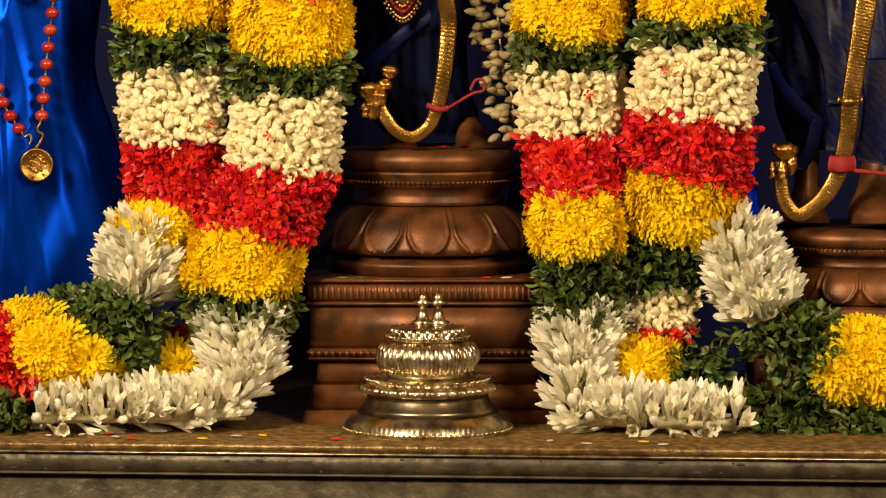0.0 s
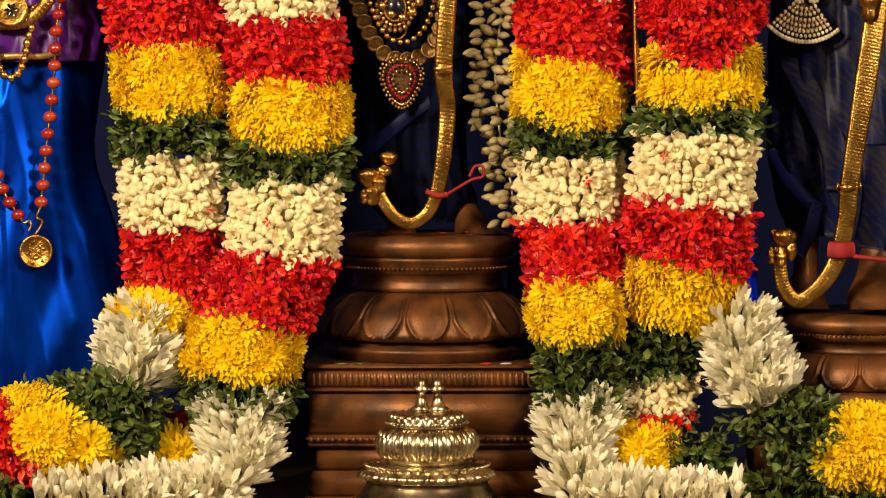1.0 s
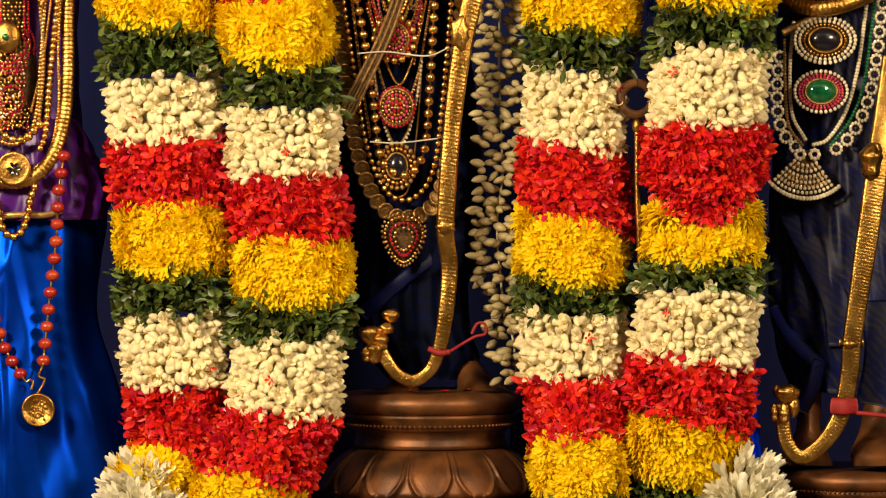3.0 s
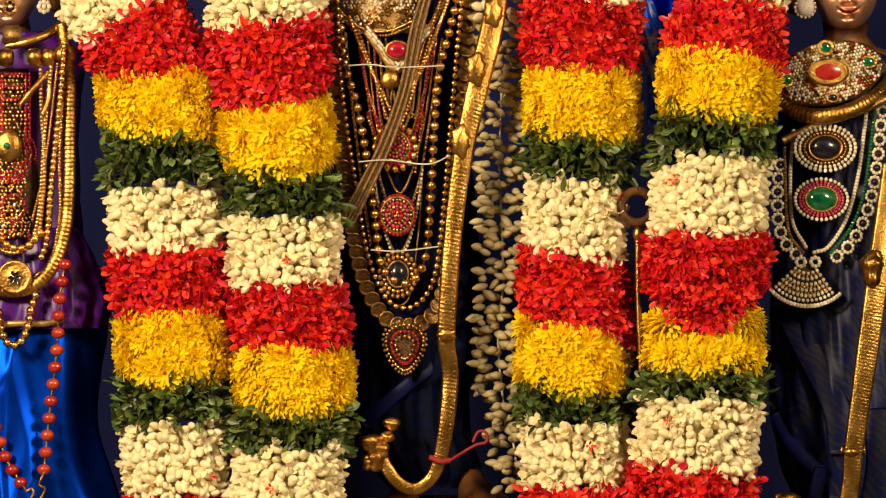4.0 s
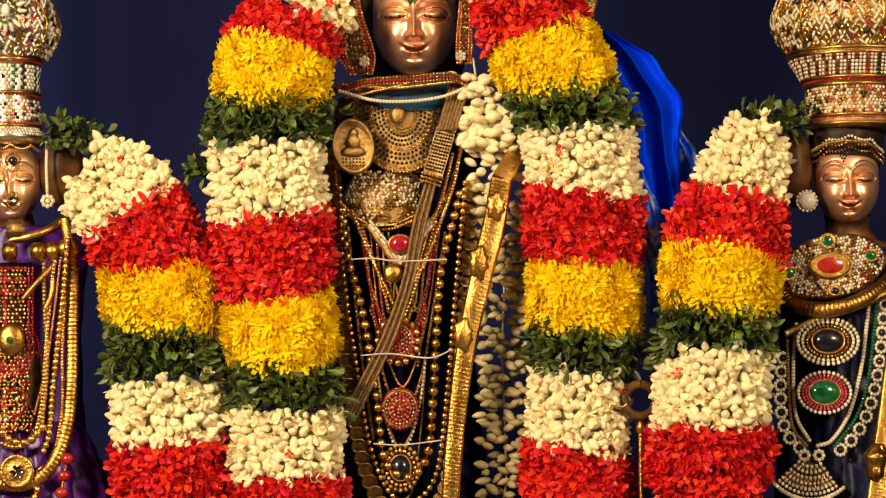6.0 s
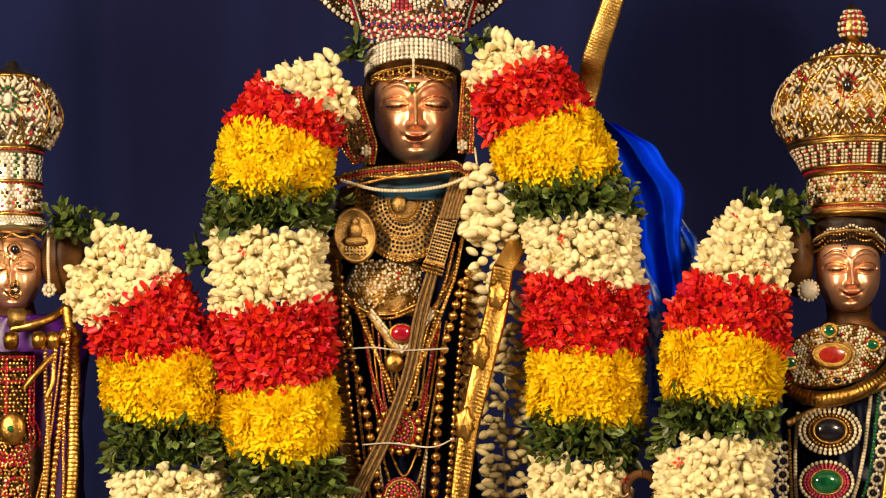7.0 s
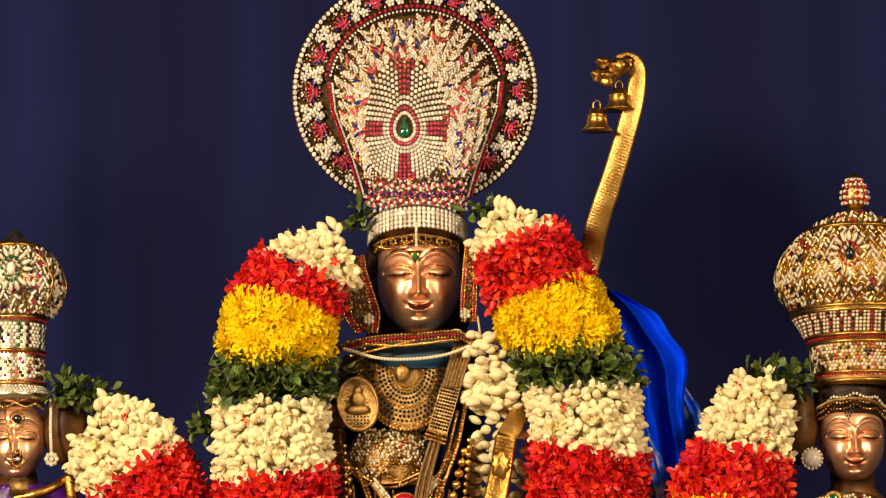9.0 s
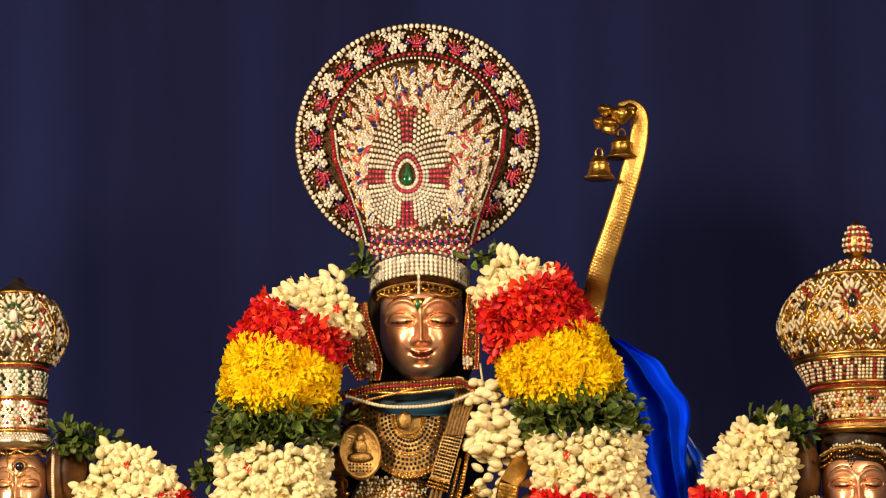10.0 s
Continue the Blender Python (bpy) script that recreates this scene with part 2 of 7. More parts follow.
def curtain():
    """Dark cloth with soft upright folds, hung behind the images."""
    xs, zs = np.linspace(-2.6, 2.6, 260), np.linspace(0.02, 3.9, 24)
    vs = []
    for side in (0, 0.006):
        for z in zs:
            for x in xs:
                d = 0.022 * math.sin(x * 9.3 + 0.5 + 0.15 * z) + 0.011 * math.sin(x * 23 + 1.3 + 0.4 * z) + 0.007 * noise.noise(Vector((x * 16, z * 0.5, 2))) + 0.003 * math.sin(x * 51 + z)
                vs.append((x, 1.05 + d + side, z))
    n = len(xs) * len(zs)
    a = grid_faces(len(zs), len(xs), False)
    return np.array(vs), a + [tuple(i + n for i in f[::-1]) for f in a]


tagged(part("curtain", curtain(), CURTAIN), "dark navy cloth backdrop hanging in soft folds", "curtain", kind="structure")

# ---- the altar table ----
TABLE_Z = 0.873
table = thing("altar_table", "worn wood-topped altar table with dented metal edge", "table", at=(0, 0.2, 0))
turn = Matrix.Translation((0, -0.29, 0)) @ Matrix.Rotation(radians(-4.4), 4, "Z")
part("tabletop", placed(box(-1.9, 1.9, 0.0, 1.0, TABLE_Z - 0.012, TABLE_Z, 0.0012), turn), TABLE_TOP, table, "brown worn glossy top")
part("edge_slab", placed(box(-1.9, 1.9, 0.003, 1.0, TABLE_Z - 0.043, TABLE_Z - 0.0125, 0.0015), turn), TABLE_SIDE, table, "dented grey-brown sheet metal edge")
part("edge_trim", placed(box(-1.9, 1.9, -0.002, 0.02, TABLE_Z - 0.0165, TABLE_Z - 0.0122, 0.001), turn), SILVER, table, "thin bright metal strip")
part("lower_lip", placed(box(-1.9, 1.9, 0.0, 0.03, TABLE_Z - 0.047, TABLE_Z - 0.0431, 0.001), turn), TABLE_SIDE, table)
random.seed(77)
for k in range(34):
    r_ = random.uniform(0.0012, 0.0028)
    dent = Matrix.Translation((random.uniform(-0.75, 0.75), 0.003, TABLE_Z - random.uniform(0.02, 0.041)))
    part("dent", placed(ball(r_ * random.uniform(1, 3), 0.0012, r_, 10, 6), turn @ dent), DENT, table)
part("base_panel", placed(box(-1.88, 1.88, 0.012, 0.98, 0.0, TABLE_Z - 0.0472, 0.004), turn), TABLE_SIDE, table)


def pedestal(name, label, at, r, profile, plinth=None):
    """A turned lotus pedestal, with a square plinth below where it has one."""
    p = thing(name, label, "pedestal", at=at)
    o = Matrix.Translation(at)
    for piece_name, rows, petals in profile:
        if petals:
            def amp(i, a, rows=rows, petals=petals):
                k = i / 31
                u = abs((a * petals / (2 * math.pi) + 0.5) % 1 - 0.5) * 2
                wide = 0.95 * min(1.0, max(k - 0.05, 0) / 0.34) ** 0.33
                inside = wide - u
                body = 1 / (1 + math.exp(max(min(-inside / 0.05, 30), -30)))
                rim = math.exp(-((inside - 0.09) / 0.08) ** 2) if wide > 0 else 0
                return 1 + min(1.0, (1 - k) * 5) * (0.045 * body * (1 - 0.5 * u * u) + 0.030 * rim - 0.035)
            part(piece_name, placed(lathe(smooth_line(rows, 32), 560, amp=amp), o), COPPER, p)
        else:
            part(piece_name, placed(lathe(rows, 96), o), COPPER, p)
    if plinth:
        for piece_name, half, z0, z1 in plinth:
            part(piece_name, placed(box(-half, half, -half, half, z0, z1, 0.004), o), COPPER, p)
    return p


def beads_round(p, at, r, z, n, size, mat, name="bead_row"):
    piece = ball(size, size, size, 8, 6)
    ms = [Matrix.Translation((at[0] + r * math.sin(2 * math.pi * k / n), at[1] - r * math.cos(2 * math.pi * k / n), at[2] + z)) for k in range(n)]
    tagged(part(name, strew(piece, ms), mat, p), kind="stuff")


def h_of(h, y):
    return EYE + (h - EYE) * (y - STAND) / -STAND


def zz(h):
    return h_of(h, 0.13)


CX = -0.022
_, H0 = -0.0227, 1.2798
steps = lambda rows, y0: [(r, -(y - y0) * 0.00084) for r, y in rows]
central = pedestal("lotus_pedestal", "brown bronze lotus pedestal on a square plinth", (CX, 0.13, zz(H0)), 0.14, [
    ("top_plate", steps([(0.1008, 258), (0.1293, 262), (0.1377, 272), (0.1394, 284), (0.1343, 294), (0.1293, 298)][::-1], 262), 0),
    ("neck", steps([(0.1310, 299), (0.1310, 306), (0.1259, 310), (0.1259, 324), (0.1201, 328), (0.1142, 332), (0.1125, 346), (0.1159, 352), (0.1159, 360)][::-1], 262), 0),
    ("lotus_band", steps([(0.1125, 361), (0.1226, 366), (0.1377, 378), (0.1545, 400), (0.1646, 425), (0.1671, 438), (0.1612, 446)][::-1], 262), 14),
    ("lower_ring", steps([(0.1427, 447), (0.1478, 456), (0.1578, 460), (0.1595, 468), (0.1545, 472), (0.1545, 482)][::-1], 262), 0),
], [
    ("cornice", 0.1814, -0.1914, -0.1860), ("frieze", 0.1772, -0.2200, -0.1919), ("lower_lip", 0.1797, -0.2250, -0.2204), ("block", 0.1746, -0.2897, -0.2254),
    ("bead_moulding", 0.1797, -0.3006, -0.2901), ("string_course", 0.1780, -0.3073, -0.3010), ("recess", 0.1646, -0.3442, -0.3077), ("foot", 0.1730, -0.3820, -0.3447), ("sole", 0.1847, -0.4240, -0.3824)])
beads_round(central, (CX, 0.13, zz(H0)), 0.1318, -0.0470, 110, 0.0022, COPPER)
for k in range(38):
    x = CX - 0.1679 + k * 0.3358 / 37
    y = 0.13 - 0.1772
    part("frieze_leaf", placed(ball(0.0035, 0.0025, 0.0101, 6, 5), Matrix.Translation((x, y, zz(H0) - 0.2065))), COPPER, central)
for k in range(34):
    x = CX - 0.1713 + k * 0.3426 / 33
    part("moulding_bead", placed(ball(0.0039, 0.0034, 0.0039, 8, 6), Matrix.Translation((x, 0.13 - 0.1797, zz(H0) - 0.2955))), COPPER, central)

BX, BH = 0.6319, 1.1653
side = pedestal("lotus_pedestal", "brown bronze round lotus pedestal behind flowers", (BX * 1.03, 0.14, h_of(BH, 0.14)), 0.15, [
    ("top_plate", steps([(0.1259, 396), (0.1511, 399), (0.1612, 408), (0.1612, 420), (0.1545, 430)][::-1], 398), 0),
    ("neck", steps([(0.1528, 431), (0.1511, 440), (0.1343, 444), (0.1310, 462), (0.1343, 466)][::-1], 398), 0),
    ("lotus_band", steps([(0.1343, 467), (0.1444, 474), (0.1562, 492), (0.1612, 515), (0.1578, 530)][::-1], 398), 16),
    ("base_ring", steps([(0.1478, 531), (0.1562, 540), (0.1595, 560), (0.1847, 600), (0.1847, 812)][::-1], 398), 0)])
beads_round(side, (BX * 1.03, 0.14, h_of(BH, 0.14)), 0.1545, -0.0285, 130, 0.0020, COPPER)

# ---- flowers ----


def bud_piece(long, wide, open_tip=False):
    """A plump waxy bud, faintly three-sided, on a short neck."""
    prof = [(0.30, 0.0), (0.62, 0.10), (0.92, 0.30), (1.0, 0.50), (0.86, 0.68), (0.58, 0.85), (0.28, 0.95), (0.05, 1.0)]
    v, f = lathe([(r * wide / 2, z * long) for r, z in prof], 12, amp=lambda i, a: 1 + (0.07 * (abs(math.sin(1.5 * a)) - 0.6) if i > 2 else 0))
    if open_tip:
        petals = star_piece(5, long * 0.5, wide * 0.8, 1.3, 0.15)
        v, f = merge((v * np.array((0.85, 0.85, 0.8)), f), placed(petals, Matrix.Translation((0, 0, long * 0.40))))
    return v, f


def star_piece(petals, long, wide, lift, curl=0.25):
    """A small open flower of blunt petals."""
    vs, fs = [], []
    for k in range(petals):
        a = 2 * math.pi * k / petals + random.uniform(-0.12, 0.12)
        c, s = math.cos(a), math.sin(a)
        lf = lift * random.uniform(0.6, 1.4)
        pts = [(0.05, 0, 0), (0.48, 0.5, lf * 0.45), (0.48, -0.5, lf * 0.45), (0.55, 0, lf * 0.45 - 0.08), (0.97, 0, lf - curl), (0.82, 0.37, lf * 0.8 - curl * 0.4), (0.82, -0.37, lf * 0.8 - curl * 0.4)]
        n = len(vs)
        for u, w, z in pts:
            x, y = u * long, w * wide
            vs.append((c * x - s * y, s * x + c * y, z * long))
        fs += [(n, n + 2, n + 3), (n, n + 3, n + 1), (n + 3, n + 2, n + 6, n + 4), (n + 1, n + 3, n + 4, n + 5)]
    return np.array(vs), fs


def mum_piece(r, rings=((0.10, 8), (0.32, 15), (0.56, 21), (0.82, 25), (1.10, 27), (1.38, 26))):
    """A full chrysanthemum head that looks along z: blunt petals lapped over a dome."""
    vs, fs = [], []
    for tilt, count in rings:
        for k in range(count):
            a = 2 * math.pi * (k + random.random() * 0.7) / count
            out = tilt + random.uniform(-0.12, 0.12)
            place = lambda ang, far: Vector((math.cos(a) * math.sin(ang), math.sin(a) * math.sin(ang), math.cos(ang))) * far * r
            side = Vector((-math.sin(a), math.cos(a), 0))
            w = r * random.uniform(0.075, 0.105)
            reach = random.uniform(0.9, 1.1)
            foot, mid, tip = place(out - 0.06, 0.45), place(out + 0.04, 0.80 * reach), place(out + random.uniform(0.05, 0.30), 1.02 * reach)
            dip = (tip - foot).cross(side).normalized() * w * 0.35
            n = len(vs)
            vs += [foot + side * w * 0.4, foot - side * w * 0.4, mid + side * w + dip, mid - side * w + dip, mid, tip + side * w * 0.75 + dip * 0.6, tip - side * w * 0.75 + dip * 0.6, tip + (tip - mid) * 0.25]
            fs += [(n, n + 1, n + 4), (n, n + 4, n + 2), (n + 1, n + 3, n + 4), (n + 2, n + 4, n + 7, n + 5), (n + 4, n + 3, n + 6, n + 7)]
    return np.array([tuple(v) for v in vs]), fs


def leaf_piece(long, wide):
    """A small spoon-shaped leaf, folded at its rib."""
    pts = [(0, 0, 0), (0.25, 0.22, 0.05), (0.25, -0.22, 0.05), (0.62, 0.5, 0.10), (0.62, -0.5, 0.10), (0.6, 0, 0.0), (1.0, 0, -0.06), (0.25, 0, 0), (0.88, 0.32, 0.04), (0.88, -0.32, 0.04)]
    vs = np.array([(z * long, y * wide, x * long) for x, y, z in pts])
    return vs, [(0, 7, 1), (0, 2, 7), (7, 5, 3, 1), (7, 2, 4, 5), (5, 6, 8, 3), (5, 4, 9, 6)]


def tube_bud(long, wide):
    """A long waxy bud on a thin tube, a little open at its tip."""
    prof = [(0.25, 0.0), (0.32, 0.25), (0.52, 0.45), (0.92, 0.66), (0.95, 0.78), (0.66, 0.92), (0.14, 1.0)]
    return lathe([(r * wide / 2, z * long) for r, z in prof], 6)


def open_tuberose(long, wide, spread):
    tube = lathe([(0.14 * wide, 0), (0.17 * wide, 0.3 * long), (0.28 * wide, 0.5 * long)], 8)
    pieces = [tube]
    for k in range(6):
        lean = 0.10 + spread * (1 if k % 2 else 0.55) * random.uniform(0.7, 1.2)
        vs = []
        for i, w in enumerate((0.30, 0.54, 0.62, 0.48, 0.12)):
            q = i / 4
            r = 0.20 * wide + lean * 0.55 * long * q ** 1.4
            z = 0.42 * long + 0.58 * long * q * math.cos(lean * q)
            for s, dip in ((-0.5, 0.0), (0.0, 0.10), (0.5, 0.0)):
                vs.append((s * w * wide, r + dip * w * wide, z))
        pieces.append(placed((np.array(vs), grid_faces(5, 3, False)), Matrix.Rotation(k * math.pi / 3 + random.uniform(-0.15, 0.15), 4, "Z")))
    return merge(*pieces)


BUDS = [make_mesh("bud", *bud_piece(L, W)) for L, W in ((0.0246, 0.0142), (0.0226, 0.0148), (0.0262, 0.0136), (0.0210, 0.0140), (0.0240, 0.0150), (0.0252, 0.0138))] + [make_mesh("bud", *bud_piece(0.0222, 0.0140, True))]
LONG_BUDS = [make_mesh("tuberose_bud", *tube_bud(L, W)) for L, W in ((0.0500, 0.0150), (0.0440, 0.0156), (0.0530, 0.0140), (0.0470, 0.0146))] + [make_mesh("tuberose_flower", *open_tuberose(L, 0.0165, s)) for L, s in ((0.0537, 0.06), (0.0504, 0.14), (0.0554, 0.22), (0.0487, 0.32))]
MUMS = [make_mesh("chrysanthemum_head", *mum_piece(0.0336), False) for _ in range(5)]
for me in BUDS:
    me.materials.append(JASMINE)
for me in LONG_BUDS:
    me.materials.append(TUBEROSE)
for me in MUMS:
    me.materials.append(YELLOW)
STARS = [star_piece(n, 0.0168, 0.0088, lf) for n, lf in ((4, 0.5), (5, 0.75), (4, 0.9))]
LEAVES = [leaf_piece(0.0210, 0.0118), leaf_piece(0.0165, 0.0105), leaf_piece(0.0255, 0.0078)]


class Band:
    """One stretch of a garland between two cross lines (left end, right end, sag), round in section."""

    def __init__(self, top, bottom, y0, y1, thick):
        self.top, self.bottom, self.y0, self.y1, self.thick = top, bottom, y0, y1, thick

    def at(self, ang, q, k=1.0):
        """The place at an angle round it (0 faces the front) and q down it; k scales its section."""
        s = math.sin(ang) * k
        ends = []
        for (aL, hL, aR, hR, sag) in (self.top, self.bottom):
            u = 0.5 + 0.5 * s
            ends.append((aL + (aR - aL) * u, hL + (hR - hL) * u - sag * (1 - abs(s) ** 1.25)))
        a = ends[0][0] + (ends[1][0] - ends[0][0]) * q
        h = ends[0][1] + (ends[1][1] - ends[0][1]) * q
        y = self.y0 + (self.y1 - self.y0) * q - self.thick * math.cos(ang) * k
        return spot(a, h, y)

    def out(self, ang, q):
        p, m = self.at(ang, q, 1.0), self.at(ang, q, 0.5)
        d = p - m
        return d.normalized() if d.length > 1e-6 else Vector((0, -1, 0))

    def along(self, q):
        return (self.at(0, 1, 0) - self.at(0, 0, 0)).normalized()

    def size(self):
        w = (self.at(math.pi / 2, 0.5) - self.at(-math.pi / 2, 0.5)).length
        return w, (self.at(0, 1, 0) - self.at(0, 0, 0)).length

    def core(self, k):
        rows, cols = 5, 18
        vs = [self.at(2 * math.pi * c / cols, 0.04 + 0.92 * r / (rows - 1), k) for r in range(rows) for c in range(cols)]
        fs = grid_faces(rows, cols, True) + [tuple(range(cols)), tuple(range((rows - 1) * cols, rows * cols))[::-1]]
        return np.array([tuple(v) for v in vs]), fs

    def spread(self, count, reach=2.0, tries=14):
        """Even but uneven places over the front and the sides."""
        w, h = self.size()
        got = []
        for _ in range(count):
            best, far = None, -1
            for _ in range(tries):
                c = (random.uniform(-reach, reach), random.uniform(0.03, 0.97))
                d = min([((c[0] - g[0]) * w / 2) ** 2 + ((c[1] - g[1]) * h) ** 2 for g in got] or [9])
                if d > far:
                    best, far = c, d
            got.append(best)
        return got


def jitter(d, amount):
    return (Vector(d) + Vector((random.uniform(-1, 1), random.uniform(-1, 1), random.uniform(-1, 1))) * amount).normalized()


STAR_MESHES = [make_mesh("red_floret", *s) for s in STARS]
LEAF_MESHES = [make_mesh("leaf", *s) for s in LEAVES]


def front_first(single, ms, name, meshes, mat, parent, count):
    """The pieces nearest the front as parts of their own, the rest for one joined mesh."""
    single.sort(key=lambda s: s[0])
    for i, (_, m) in enumerate(single):
        k = random.randrange(3)
        if i < 3 * count and i % 3 == 0:
            part(name, meshes[k], mat, parent).matrix_basis = m
        else:
            ms[k].append(m)


def fill_band(kind, b, parent):
    """Flowers of one kind on a band, under the garland."""
    w, h = b.size()
    area = w * 1.9 * h
    if kind == "jasmine":
        p = part("jasmine_band", b.core(0.80), WHITE_CORE, parent, "cream jasmine buds packed close")
        for ang, q in b.spread(int(area / (0.0112 * 0.0112)), 1.52):
            o = b.out(ang, q)
            d = jitter(o * 0.7 + b.along(q) * random.uniform(-0.5, 1.1), 0.6)
            ob = part("bud", random.choice(BUDS), JASMINE, p)
            ob.matrix_basis = turned(d, random.random() * 6, b.at(ang, q, 0.85), random.uniform(0.78, 1.04))
        for _ in range(1):
            ang, q = random.uniform(-1.1, 1.1), random.uniform(0.15, 0.85)
            part("red_floret", random.choice(STAR_MESHES), RED, p).matrix_basis = turned(jitter(b.out(ang, q), 0.6), 0, b.at(ang, q, 1.12), 0.5)
    elif kind == "yellow":
        p = part("chrysanthemum_band", b.core(0.74), YELLOW_CORE, parent, "shaggy yellow chrysanthemum heads")
        for ang, q in b.spread(max(int(area / (0.0227 * 0.0227)), 6), 2.0):
            d = jitter(b.out(ang, q), 0.35)
            ob = part("flower_head", random.choice(MUMS), YELLOW, p)
            ob.matrix_basis = turned(d, random.random() * 6, b.at(ang, 0.12 + 0.76 * q, 0.70), random.uniform(0.85, 1.1))
    elif kind == "red":
        ms, single = [[], [], []], []
        for ang, q in b.spread(int(area / (0.0101 * 0.0101)), 2.0, 4):
            d = jitter(b.out(ang, q), 0.75)
            single.append((abs(ang), turned(d, random.random() * 6, b.at(ang, q, random.uniform(0.84, 1.0)), random.uniform(0.8, 1.25))))
        front_first(single, ms, "red_floret", STAR_MESHES, RED, parent, 20)
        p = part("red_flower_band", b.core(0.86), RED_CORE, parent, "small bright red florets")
        tagged(part("floret_mass", merge(*[strew(s, m) for s, m in zip(STARS, ms) if m]), RED, p), kind="stuff")
    elif kind == "leaf":
        ms, single = [[], [], []], []
        for ang, q in b.spread(int(area / (0.0074 * 0.0074)) + 8, 2.0, 3):
            d = jitter(b.out(ang, q) * 0.8 + b.along(q) * random.uniform(-0.8, 0.8), 0.8)
            q2 = -0.08 + 1.16 * q
            single.append((abs(ang), turned(d, random.random() * 6, b.at(ang, q2, random.uniform(0.72, 1.02)), random.uniform(0.75, 1.3))))
        front_first(single, ms, "leaf", LEAF_MESHES, LEAF, parent, 14)
        p = part("leaf_band", b.core(0.70), LEAF_CORE, parent, "small dark green leaf sprigs")
        tagged(part("leaf_mass", merge(*[strew(s, m) for s, m in zip(LEAVES, ms) if m]), LEAF, p), kind="stuff")
    elif kind == "tuberose":
        p = part("tuberose_band", b.core(0.52), WHITE_CORE, parent, "long white tuberose buds pointing outwards")
        for ang, q in b.spread(int(area / (0.0150 * 0.0150)), 2.2):
            d = jitter(b.out(ang, q) + Vector((0, 0, 0.8)), 0.3)
            ob = part("tuberose_bud", random.choice(LONG_BUDS[3:]), TUBEROSE, p)
            ob.matrix_basis = turned(d, random.random() * 6, b.at(ang, q, 0.42), random.uniform(0.95, 1.25))


def strand(label, stretches):
    """A garland from a list of cross lines: (kind from here down, left a, h, right a, h, sag, depth y, thickness)."""
    def slim(r):
        ma, mh = (r[1] + r[3]) / 2, (r[2] + r[4]) / 2
        return (r[0], ma + (r[1] - ma) * 0.955, mh + (r[2] - mh) * 0.955, ma + (r[3] - ma) * 0.955, mh + (r[4] - mh) * 0.955, *r[5:])

    stretches = [slim(r) for r in stretches]
    first = stretches[0]
    g = thing("flower_garland", label, "garland", at=spot(first[1], first[2], first[6]))
    for r0, r1 in zip(stretches, stretches[1:]):
        if r0[0]:
            fill_band(r0[0], Band(r0[1:6], r1[1:6], r0[6], r1[6], 0.5 * (r0[7] + r1[7])), g)
    return g


J, R, Y, G, T = "jasmine", "red", "yellow", "leaf", "tuberose"
strand("thick garland of jasmine, red and yellow bands beside blue silk", [
    (J, -0.5707, 2.0235, -0.5130, 2.1159, 0, 0.04, 0.05),
    (J, -0.5602, 1.9726, -0.4461, 2.0951, 0, 0.02, 0.055),
    (R, -0.5342, 1.9633, -0.4018, 2.0473, 0, 0.0, 0.06),
    (Y, -0.5198, 1.9209, -0.3378, 1.9198, 0.0118, 0.0, 0.065),
    (G, -0.5062, 1.8279, -0.3311, 1.8142, 0, 0.0, 0.065),
    (J, -0.5044, 1.7479, -0.3278, 1.7536, 0, 0.0, 0.065),
    (R, -0.5000, 1.6513, -0.3238, 1.6569, 0, 0.0, 0.065),
    (Y, -0.4881, 1.5565, -0.3218, 1.5533, 0, 0.0, 0.065),
    (G, -0.4875, 1.4641, -0.3205, 1.4609, 0, 0.0, 0.065),
    (J, -0.4860, 1.3928, -0.3207, 1.3988, 0, 0.0, 0.06),
    (R, -0.4745, 1.2882, -0.3233, 1.2855, 0, 0.0, 0.06),
    (Y, -0.4607, 1.1914, -0.3347, 1.1575, 0, 0.0, 0.05),
    (T, -0.4873, 1.1510, -0.4073, 1.1535, 0, -0.03, 0.05),
    (T, -0.5003, 1.1046, -0.4119, 1.0961, 0, -0.06, 0.055),
    (G, -0.5216, 1.0707, -0.4081, 1.0284, 0, -0.06, 0.06),
    (Y, -0.6145, 1.0496, -0.4510, 0.9182, 0, -0.10, 0.07),
    (R, -0.6609, 1.0411, -0.5820, 0.9097, 0, -0.12, 0.07),
    (G, -0.7285, 1.0284, -0.6792, 0.9012, 0, -0.10, 0.06),
    ("", -0.7879, 0.9945, -0.7724, 0.8757, 0, -0.08, 0.05)])
